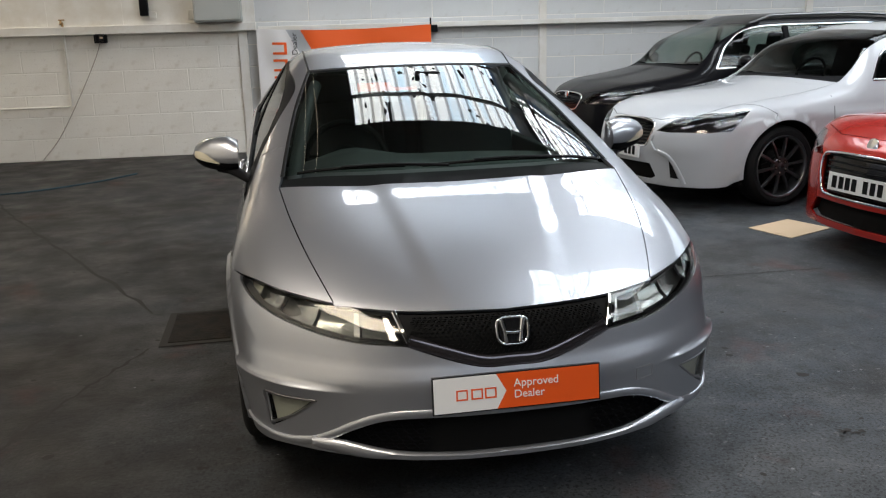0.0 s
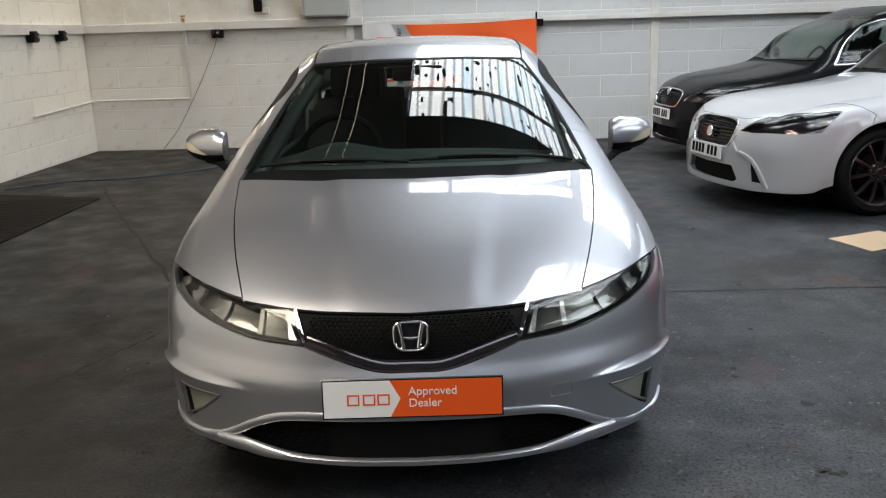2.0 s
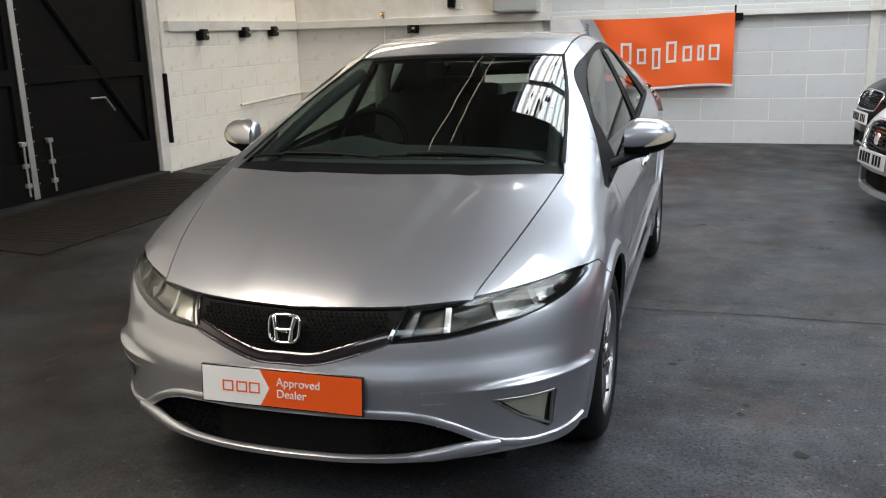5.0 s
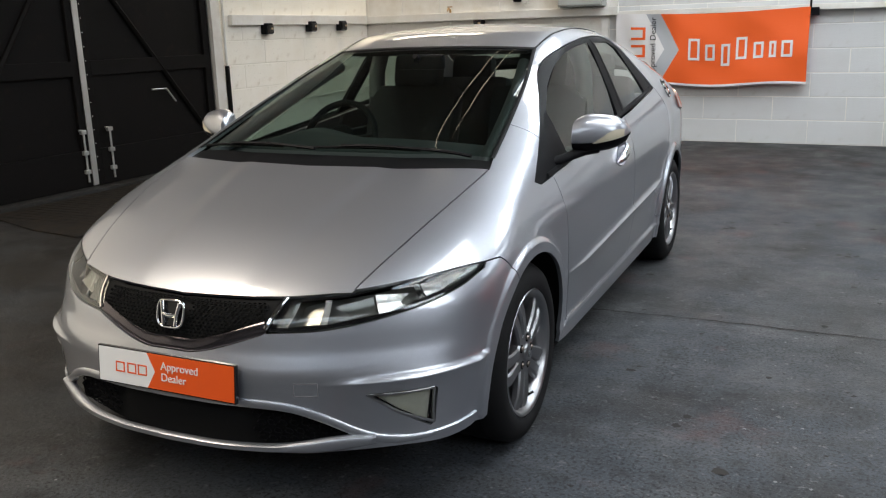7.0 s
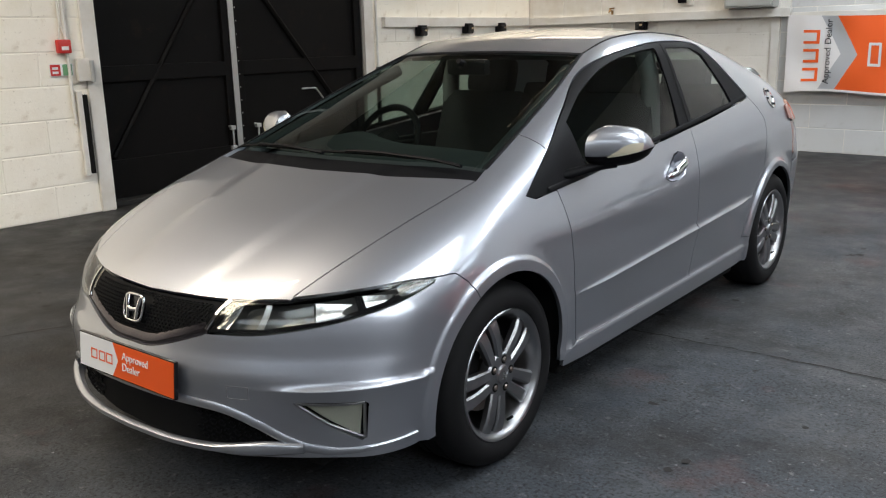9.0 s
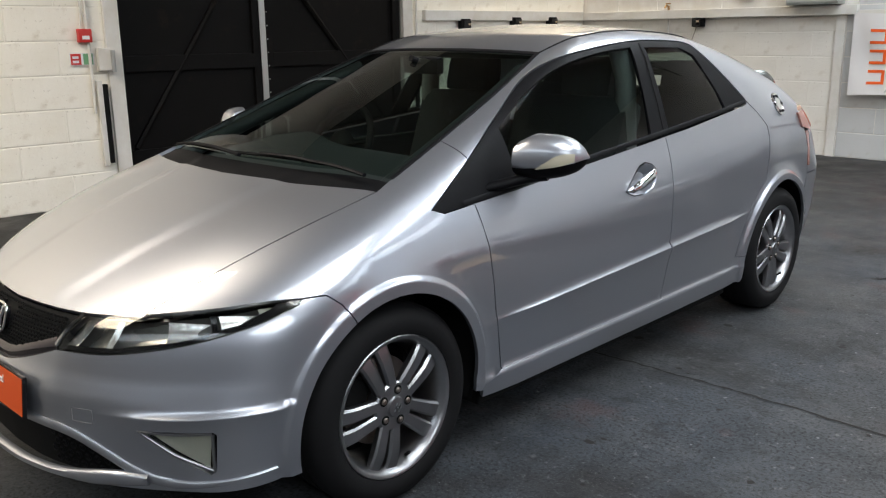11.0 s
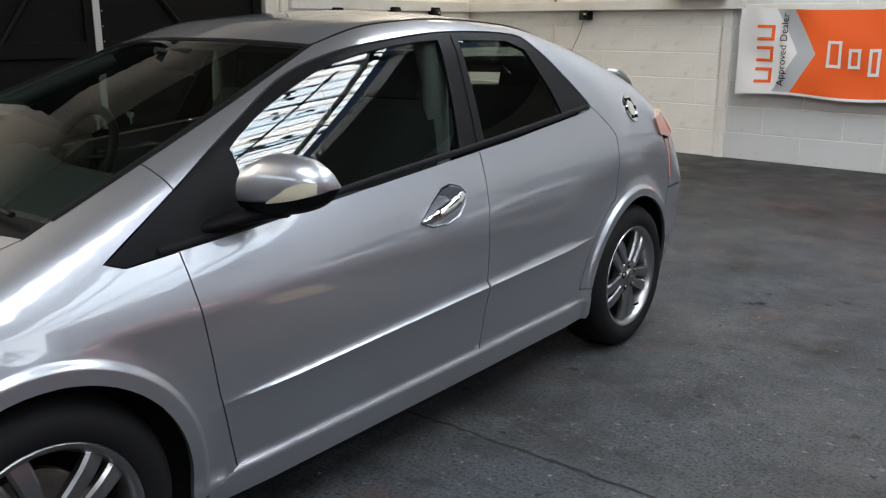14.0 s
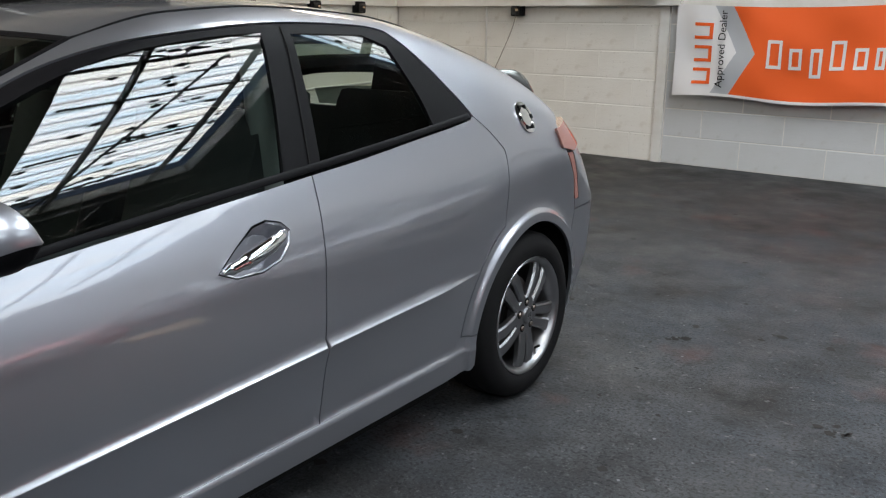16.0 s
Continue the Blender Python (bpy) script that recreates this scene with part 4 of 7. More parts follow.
    part("brake_caliper", box(-0.135, -0.06, -0.155, -0.075, -0.06, 0.06, 0.01), MATT_BLACK, w)
    v = radians(-52)
    part("tyre_valve", tube([(-0.028, (rim_r - 0.03) * math.cos(v), (rim_r - 0.03) * math.sin(v)), (-0.004, (rim_r - 0.05) * math.cos(v), (rim_r - 0.05) * math.sin(v))], 0.005, 8), MATT_BLACK, w)
    w.matrix_local = pose(x, y, r - 0.003, turn, 0, 0 if x > 0 else 180)
    return w


def door_mirror(car, sx):
    """Shell, black lower cap, indicator, glass and arm; built for the left side and mirrored."""
    rows = []
    bm = bmesh.new()
    n, m = 14, 18
    # the shell: a rounded wedge, blunt face to the rear
    def shell(u, v):
        # u: 0 at the inner end, 1 at the tip; v: round the section
        cx = 0.838 + 0.195 * u
        zc = 0.995 + 0.012 * u
        hgt = (0.086 * (1 - 0.42 * u ** 2.2)) * math.sqrt(max(0.0, 1 - max(0, (u - 0.55) / 0.45) ** 3.0)) * min(1, 0.80 + u)
        dep = (0.085 * (1 - 0.35 * u ** 2)) * math.sqrt(max(0.0, 1 - max(0, (u - 0.55) / 0.45) ** 3.0))
        a = v * 2 * math.pi
        c, s = math.cos(a), math.sin(a)
        yy = -dep * max(c, 0) ** 0.9 + (0.030 * (-min(c, 0)) ** 0.4)
        zz = hgt * (abs(s) ** 0.85) * (1 if s > 0 else -0.78)
        return (cx, 0.625 + 0.05 * u + yy, zc + zz)
    for i in range(n + 1):
        u = i / n
        rows.append([bm.verts.new(shell(u, k / m)) for k in range(m)])
    for r0, r1 in zip(rows, rows[1:]):
        for k in range(m):
            bm.faces.new((r0[k], r1[k], r1[(k + 1) % m], r0[(k + 1) % m]))
    bm.faces.new(rows[0])
    bmesh.ops.remove_doubles(bm, verts=bm.verts, dist=0.0008)
    bmesh.ops.recalc_face_normals(bm, faces=bm.faces)

    def both_sides(bm):
        return bm if sx > 0 else mirrored(bm)
    body = part("door_mirror", both_sides(bm), SILVER, car, "silver door mirror with clear indicator", smooth=70)
    # black lower shell
    low = bmesh.new()
    rows = []
    for i in range(n + 1):
        u = i / n
        rows.append([low.verts.new(Vector(shell(u, 0.5 + 0.06 + 0.40 * k / 8)) + Vector((0, -0.002, -0.003))) for k in range(9)])
    for r0, r1 in zip(rows, rows[1:]):
        for k in range(8):
            low.faces.new((r0[k], r1[k], r1[k + 1], r0[k + 1]))
    bmesh.ops.recalc_face_normals(low, faces=low.faces)
    part("lower_cap", both_sides(low), BLACK_PLASTIC, body, "black lower mirror cap", smooth=70)
    ind = bmesh.new()
    rows = []
    for i in range(9):
        t = i / 8
        u = 0.40 + 0.54 * t
        top, bot = -0.052 + 0.115 * t * (1.25 - 0.25 * t), -0.060 + 0.012 * t
        q = []
        for k in range(5):
            v = bot + (top - bot) * k / 4
            p = Vector(shell(u, v % 1))
            c = Vector((p.x, 0.66, 0.99))
            q.append(ind.verts.new(p + (p - c).normalized() * 0.0035))
        rows.append(q)
    for r0, r1 in zip(rows, rows[1:]):
        for k in range(4):
            ind.faces.new((r0[k], r1[k], r1[k + 1], r0[k + 1]))
    bmesh.ops.recalc_face_normals(ind, faces=ind.faces)
    part("indicator", both_sides(ind), AMBER, body, "clear indicator lens", smooth=60)
    g = slab([(0.862, 0.965), (1.0, 0.985), (1.012, 1.02), (0.985, 1.052), (0.90, 1.068), (0.858, 1.05)], 0.004, m=Matrix(((1, 0, 0, 0), (0, 0, 1, 0.659), (0, 1, 0, -0.018), (0, 0, 0, 1))))
    part("mirror_glass", both_sides(g), MIRROR, body)
    arm = tube(smooth_curve([(0.765, 0.47, 0.905), (0.815, 0.53, 0.920), (0.865, 0.60, 0.938), (0.92, 0.63, 0.948)], 5), [0.030] * 4 + [0.028] * 4 + [0.030] * 8, 10, flat=0.62)
    part("mirror_arm", both_sides(arm), BLACK_PLASTIC, body, smooth=60)


def door_handle(car, sx, y, z):
    m = on(S(y, z))
    dish = bmesh.new()
    # kite-shaped dished plate
    ring = DISH
    outer = [dish.verts.new((x, q, 0.0015)) for x, q in ring]
    mid = [dish.verts.new((x * 0.96, q * 0.94, -0.001)) for x, q in ring]
    inn = [dish.verts.new(((x - 0.02) * 0.66 + 0.02, q * 0.60, -0.042)) for x, q in ring]
    for a, b in ((outer, mid), (mid, inn)):
        for i in range(len(ring)):
            dish.faces.new((a[i], a[(i + 1) % len(ring)], b[(i + 1) % len(ring)], b[i]))
    dish.faces.new(inn)
    bmesh.ops.recalc_face_normals(dish, faces=dish.faces)
    dish.transform(m)
    plate = part("handle_dish", dish if sx > 0 else mirrored(dish), SILVER, car, "kite-shaped silver handle recess", smooth=25)
    bar = tube(smooth_curve([(-0.098, -0.030, 0.004), (-0.058, -0.020, 0.020), (0.0, -0.004, 0.026), (0.065, 0.015, 0.022), (0.108, 0.028, 0.004)], 5),
               [0.009] * 2 + [0.015] * 4 + [0.020] * 9 + [0.016] * 4 + [0.010] * 2, 12, flat=0.7)
    bar.transform(m)
    part("door_handle", bar if sx > 0 else mirrored(bar), CHROME, plate, "chrome pull handle", smooth=60)


def ribbon(skin, pts, width, lift, thick=0.004):
    """A narrow raised strip on the skin along pts."""
    P = skin.snap(pts)
    N = skin.grad(P)
    bm = bmesh.new()
    rows = []
    for i in range(len(P)):
        d = Vector(P[min(i + 1, len(P) - 1)] - P[max(i - 1, 0)]).normalized()
        n = Vector(N[i])
        s = n.cross(d).normalized()
        p = Vector(P[i]) + n * lift
        w = width[i] if isinstance(width, (list, tuple)) else width
        rows.append([bm.verts.new(p + s * w * a + n * b) for a, b in ((-0.5, -thick), (-0.5, 0), (-0.3, thick * 0.6), (0.3, thick * 0.6), (0.5, 0), (0.5, -thick))])
    for r0, r1 in zip(rows, rows[1:]):
        for k in range(5):
            bm.faces.new((r0[k], r0[k + 1], r1[k + 1], r1[k]))
    bmesh.ops.recalc_face_normals(bm, faces=bm.faces)
    return bm


def car_details(car):
    # underbody, arch liners and inner tub
    bm = box(-0.62, 0.62, -0.62, 3.1, 0.17, 0.24, 0.02)
    box(-0.80, 0.80, 0.42, 2.20, 0.165, 0.22, 0.01, bm)
    part("underbody", bm, MATT_BLACK, car)
    for hub in (0.0, BASE):
        for sx in (1, -1):
            bm = bmesh.new()
            rows = []
            for i in range(25):
                a = radians(-15 + 210 * i / 24)
                xo = S(hub - 0.356 * math.cos(a), max(0.215, 0.315 + 0.356 * math.sin(a)))[0] - 0.012
                rows.append([bm.verts.new((sx * x, hub - rr * math.cos(a), 0.315 + rr * math.sin(a))) for x, rr in ((xo, 0.359), (xo - 0.03, 0.372), (0.58, 0.372), (0.55, 0.05))])
            for r0, r1 in zip(rows, rows[1:]):
                for k in range(3):
                    bm.faces.new((r0[k], r0[k + 1], r1[k + 1], r1[k]))
            part("arch_liner", bm, MATT_BLACK, car)
    for x, y, t in ((0.852, 0.0, -22), (-0.852, 0.0, 20), (0.855, BASE, -6), (-0.855, BASE, 33)):
        wheel(car, x, y, t)
    for sx in (1, -1):
        door_mirror(car, sx)
        door_handle(car, sx, 1.315, 0.833)
    # chrome lip under the grille, badge, intake rim, splitter
    lip = both(c_grille_low)
    part("grille_strip", ribbon(SK, [(p[0], p[1], p[2] + 0.021) for p in lip], 0.036, -0.006, 0.006), DARK_CHROME, car, "chrome strip under the grille", smooth=40)
    for sx in (1, -1):
        e = [(sx * 0.349, -0.692, 0.668), (sx * 0.333, -0.735, 0.63), (sx * 0.318, -0.772, 0.592)]
        part("grille_end", ribbon(SK, smooth_curve(e, 4), 0.012, 0.001, 0.004), CHROME, car, smooth=40)
    badge = bmesh.new()
    mb = pose(0, -0.800, 0.612, 74)
    rr = []
    for k in range(32):
        a = 2 * math.pi * k / 32
        c, s = math.cos(a), math.sin(a)
        rr.append((0.049 * abs(c) ** 0.55 * (1 if c > 0 else -1) * (1 + 0.08 * s), 0.041 * abs(s) ** 0.55 * (1 if s > 0 else -1), 0))
    tube([mb @ Vector(p) for p in rr + rr[:1]], 0.0045, 8, badge, cap=False)
    for sx in (1, -1):
        tube([mb @ Vector(p) for p in ((sx * 0.034, 0.034, 0), (sx * 0.026, 0.0, 0.004), (sx * 0.022, -0.034, 0))], [0.0085, 0.006, 0.0075], 8, badge)
    tube([mb @ Vector(p) for p in ((-0.026, -0.002, 0.003), (0, -0.006, 0.005), (0.026, -0.002, 0.003))], [0.006, 0.007, 0.006], 8, badge)
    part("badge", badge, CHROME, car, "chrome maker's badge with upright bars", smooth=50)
    bm = slab([(0.040 * abs(math.cos(a)) ** 0.6 * (1 if math.cos(a) > 0 else -1), 0.036 * abs(math.sin(a)) ** 0.6 * (1 if math.sin(a) > 0 else -1)) for a in np.linspace(0, 2 * math.pi, 25)[:-1]], 0.012, m=mb @ pose(0, 0, -0.016))
    part("badge_backing", bm, GLOSS_BLACK, car)
    # honeycomb in the grille: short bars of a hexagon net
    hexes = bmesh.new()
    rad = 0.0085
    for iy in range(17):
        for ix in range(-35, 36):
            cx, cz = (ix + 0.5 * (iy % 2)) * rad * 1.9, 0.535 + iy * rad * 1.15
            p = np.array([cx, -0.77, cz])
            ax = abs(cx)
            lowz = 0.545 if ax < 0.11 else 0.545 + (ax - 0.11) * 0.30
            if ax > 0.335 - (0.68 - cz) * -0.28 - 0.045 or cz < lowz + 0.004 or cz > 0.662 or (ax < 0.052 and 0.57 < cz < 0.652):
                continue
            q = Fr(cx, cz)
            n = Vector(SK.grad(q[None])[0])
            c = Vector(q) - n * 0.004
            xa = Vector((1, 0, 0)) - n * n.x
            xa.normalize()
            za = n.cross(xa)
            pts = [c + (xa * math.cos(k * math.pi / 3 + 0.52) + za * math.sin(k * math.pi / 3 + 0.52) * 0.72) * rad for k in range(6)]
            vo = [hexes.verts.new(v) for v in pts]
            vi = [hexes.verts.new(c + (v - c) * 0.74) for v in pts]
            vb = [hexes.verts.new(c + (v - c) * 0.74 - n * 0.007) for v in pts]
            for k in range(6):
                j = (k + 1) % 6
                hexes.faces.new((vo[k], vo[j], vi[j], vi[k]))
                hexes.faces.new((vi[k], vi[j], vb[j], vb[k]))
    tagged(part("grille_honeycomb", hexes, MATT_BLACK, car, "black honeycomb mesh"), kind="stuff")
    hexes = bmesh.new()
    for iy in range(5):
        for ix in range(-16, 17):
            cx, cz = (ix + 0.5 * (iy % 2)) * 0.032, 0.252 + iy * 0.025
            if abs(cx) > 0.54 - abs(cz - 0.275) * 1.5 or abs(cx) < 0.26:
                continue
            q = Fr(cx, cz) + np.array([0, 0.038, 0])
            tube([Vector(q) + Vector((0.015 * math.cos(a), 0, 0.009 * math.sin(a))) for a in np.linspace(0, 2 * math.pi, 7)], 0.0028, 5, hexes, cap=False)
    tagged(part("intake_honeycomb", hexes, BLACK_PLASTIC, car), kind="stuff")
    rim = smooth_curve([(0.0, -0.845, 0.382), (0.28, -0.822, 0.378), (0.40, -0.79, 0.366), (0.485, -0.75, 0.333), (0.555, -0.695, 0.288), (0.605, -0.66, 0.262), (0.655, -0.625, 0.250)], 6)
    part("intake_rim", ribbon(SK, both(rim), [0.026] * (2 * len(rim) - 1), 0.003, 0.007), SILVER, car, smooth=50)
    split = smooth_curve([(0, -0.850, 0.240), (0.25, -0.835, 0.241), (0.42, -0.785, 0.246), (0.53, -0.715, 0.258), (0.60, -0.66, 0.262)], 6)
    sp = both(split)
    wid = [0.022 + 0.020 * math.exp(-((abs(p[0]) - 0.50) / 0.10) ** 2) for p in sp]
    part("front_splitter", ribbon(SK, sp, wid, 0.012, 0.012), SILVER, car, smooth=50)
    for sx in (1, -1):
        low = smooth_curve([(sx * 0.650, -0.628, 0.250), (sx * 0.70, -0.59, 0.248), (sx * 0.78, -0.51, 0.255), (sx * 0.835, -0.42, 0.265)], 5)
        part("bumper_lip", ribbon(SK, low, [0.026 - 0.018 * i / len(low) for i in range(len(low))], 0.003, 0.007), SILVER, car, smooth=50)
        eye = [(sx * 0.41, -0.78, 0.440), (sx * 0.472, -0.75, 0.440), (sx * 0.472, -0.75, 0.402), (sx * 0.41, -0.78, 0.402)]
        if sx > 0:
            for e0, e1 in zip(eye, eye[1:] + eye[:1]):
                part("towing_cover_joint", ribbon(SK, smooth_curve([e0, e1], 3), 0.0022, 0.0004, 0.0004), GREY_TRIM, car)
    # number plate with printed panel: white field, orange arrow field
    pm = pose(0, -0.853, 0.442, 84)
    plate = part("number_plate", slab([(-0.262, -0.058), (0.262, -0.058), (0.262, 0.058), (-0.262, 0.058)], 0.012, m=pm @ pose(0, 0, -0.012)), GLOSS_BLACK, car, "white and orange dealer plate in place of a number plate")
    part("white_field", slab([(-0.258, -0.054), (-0.065, -0.054), (-0.035, 0.0), (-0.065, 0.054), (-0.258, 0.054)], 0.0015, m=pm), WHITE_PRINT, plate)
    part("orange_field", slab([(-0.065, -0.054), (0.258, -0.054), (0.258, 0.054), (-0.065, 0.054), (-0.035, 0.0)], 0.0015, m=pm), ORANGE_PLATE, plate)
    lettering("lettering", "Approved\nDealer", 0.035, pm @ pose(-0.012, 0.010, 0.002), WHITE_PRINT, plate)
    emblem = bmesh.new()
    for x in (-0.172, -0.126, -0.084):
        box(x - 0.018, x + 0.018, 0.010, 0.0145, 0, 0.0006, 0, emblem, pm @ pose(0, 0, 0.0018))
        box(x - 0.018, x - 0.013, -0.0185, 0.010, 0, 0.0006, 0, emblem, pm @ pose(0, 0, 0.0018))
        box(x - 0.013, x + 0.018, -0.0185, -0.014, 0, 0.0006, 0, emblem, pm @ pose(0, 0, 0.0018))
        box(x + 0.0135, x + 0.018, -0.014, 0.010, 0, 0.0006, 0, emblem, pm @ pose(0, 0, 0.0018))
    part("emblem", emblem, ORANGE_PLATE, plate, "orange emblem of three squares")
    # headlights: dark housing, reflectors, bulbs, bright strip
    hl = c_hl_top + c_hl_low[::-1]
    backs = panel("headlight_housing", SK, FRONT, hl, LAMP_GREY, car, offset=-0.060, inset=-0.012, gap=0.04, depth=0, mirror=True, label="grey lamp housing")
    panel("headlight_rim", SK, FRONT, hl, GLOSS_BLACK, car, holes=(c_hl_top[2:-3] and [np.array(p) + np.array(d) for p, d in zip(SK.snap([(0.375, -0.70, 0.658), (0.521, -0.63, 0.672), (0.68, -0.49, 0.690), (0.775, -0.36, 0.703), (0.745, -0.46, 0.672), (0.65, -0.60, 0.638), (0.50, -0.71, 0.612), (0.352, -0.76, 0.600)]), np.zeros((8, 3)))],), offset=-0.010, inset=0.003, gap=0.03, depth=0, mirror=True)
    for sx in (1, -1):
        # facets across the lamp, from the grille outwards: stepped mirrors between dark panes
        n = len(c_hl_top) - 1
        m_ = len(c_hl_low) - 1
        for a, b, d0, d1, mat_, lab in ((0.015, 0.075, 0.020, 0.020, REFLECTOR, "bright upright lamp strip"), (0.085, 0.20, 0.050, 0.030, SMOKED, "smoked lamp pane"), (0.205, 0.235, 0.018, 0.022, REFLECTOR, "bright lamp rib"),
                                       (0.245, 0.43, 0.058, 0.040, SMOKED, "smoked lamp pane"), (0.44, 0.60, 0.030, 0.062, REFLECTOR, "stepped lamp mirror"), (0.61, 0.635, 0.020, 0.020, GLOSS_BLACK, "dark lamp rib"),
                                       (0.645, 0.80, 0.026, 0.055, REFLECTOR, "stepped lamp mirror"), (0.81, 0.94, 0.022, 0.034, FOG_PALE, "pale side lamp")):
            bm = bmesh.new()
            net = []
            for q in range(7):
                u = a + (b - a) * q / 6
                hi_ = np.array([np.interp(u * n, range(n + 1), [p[k] for p in c_hl_top]) for k in range(3)])
                lo_ = np.array([np.interp(u * m_, range(m_ + 1), [p[k] for p in c_hl_low]) for k in range(3)])
                net += [lo_ + (hi_ - lo_) * (0.10 + 0.20 * v) for v in range(5)]
            net = SK.snap(net)
            net = net - SK.grad(net) * np.array([[d0 + (d1 - d0) * q / 6 + 0.010 * math.sin(math.pi * v / 4)] for q in range(7) for v in range(5)])
            rows = [[bm.verts.new((sx * p[0], p[1], p[2])) for p in net[5 * q:5 * q + 5]] for q in range(7)]
            for r0, r1 in zip(rows, rows[1:]):
                for k in range(4):
                    bm.faces.new((r0[k], r0[k + 1], r1[k + 1], r1[k]))
            bmesh.ops.recalc_face_normals(bm, faces=bm.faces)
            part("lamp_facet", bm, mat_, car, lab, smooth=40)
        # fog lamp bezel
        tri = [(sx * 0.597, -0.685, 0.400), (sx * 0.745, -0.556, 0.401), (sx * 0.733, -0.55, 0.287), (sx * 0.665, -0.63, 0.335), (sx * 0.597, -0.685, 0.400)]
        for e0, e1 in zip(tri, tri[1:]):
            part("fog_frame", ribbon(SK, smooth_curve([e0, e1], 4), 0.009, -0.001, 0.004), ALLOY, car, smooth=40)
    fog = [(0.592, -0.685, 0.402), (0.747, -0.556, 0.404), (0.728, -0.558, 0.280), (0.665, -0.63, 0.335)]
    panel("fog_housing", SK, FRONT, fog, FOG_PALE, car, offset=-0.018, inset=0.005, gap=0.03, depth=0, mirror=True, label="pale ribbed fog lamp reflector")
    panel("fog_bezel", SK, FRONT, fog, GLOSS_BLACK, car, offset=-0.030, inset=-0.012, gap=0.04, depth=0, mirror=True, label="black fog lamp surround")
    # wipers
    for a, b in (((0.60, 0.115), (-0.12, 0.075)), ((-0.02, 0.065), (-0.60, 0.13))):
        n = 14
        pts = [T(a[0] + (b[0] - a[0]) * i / n, a[1] + (b[1] - a[1]) * i / n) + np.array([0, 0, 0.022 + 0.006 * math.sin(math.pi * i / n)]) for i in range(n + 1)]
        w = part("wiper_arm", tube(pts[:11], 0.009, 8, flat=0.7), BLACK_PLASTIC, car, "black wiper arm", smooth=60)
        pts = [T(a[0] + (b[0] - a[0]) * i / n * 1.0 - 0.0, a[1] + 0.02 + (b[1] - a[1]) * i / n) + np.array([0, 0, 0.011]) for i in range(4, n + 1)]
        part("wiper_blade", tube(pts, 0.006, 6), MATT_BLACK, w)
    # roof joints and screen seals
    for sx in (1, -1):
        line = [np.array((sx * p[0], p[1], p[2])) for p in c_roof_side]
        part("roof_joint", ribbon(SK, line, 0.010, 0.001, 0.003), BLACK_PLASTIC, car, smooth=50)
        line = [np.array((sx * p[0], p[1], p[2])) for p in c_ws_side]
        part("screen_seal", ribbon(SK, line, 0.016, 0.002, 0.003), BLACK_PLASTIC, car, smooth=50)
        line = [np.array((sx * p[0], p[1], p[2])) for p in c_dlo_low]
        part("waist_seal", ribbon(SK, [p + np.array((0, 0, 0.012)) for p in line[:-4]], 0.020, 0.002, 0.004), BLACK_PLASTIC, car, smooth=50)
    part("screen_seal", ribbon(SK, both(c_ws_top), 0.030, 0.001, 0.002), BLACK_PLASTIC, car, smooth=50)
    # B-pillar joint
    for sx in (1, -1):
        part("pillar_joint", ribbon(SK, [(sx * p[0], p[1], p[2]) for p in (S(1.568, 0.99), S(1.600, 1.1), S(1.630, 1.2), S(1.658, 1.30), S(1.674, 1.352))], 0.005, 0.0005, 0.001), MATT_BLACK, car)


def seat(parent, x, y, rear=False):
    s = part("seat", box(x - 0.25, x + 0.25, y - 0.25, y + 0.27, 0.40, 0.56, 0.05), CLOTH, parent, "dark cloth car seat", smooth=50)
    bm = box(-0.265, 0.265, -0.075, 0.075, 0, 0.66, 0.06, m=pose(x, y + 0.27, 0.50, -20))
    part("seat_back", bm, CLOTH, s, smooth=50)
    bm = box(-0.14, 0.14, -0.055, 0.055, 0, 0.19, 0.05, m=pose(x, y + 0.50, 1.11 if not rear else 1.07, -14))
    part("head_restraint", bm, CLOTH, s, smooth=50)
    for q in (-0.06, 0.06):
        part("head_restraint_post", tube([(x + q, y + 0.46, 1.04), (x + q, y + 0.49, 1.14)], 0.007, 6), STEEL, s)


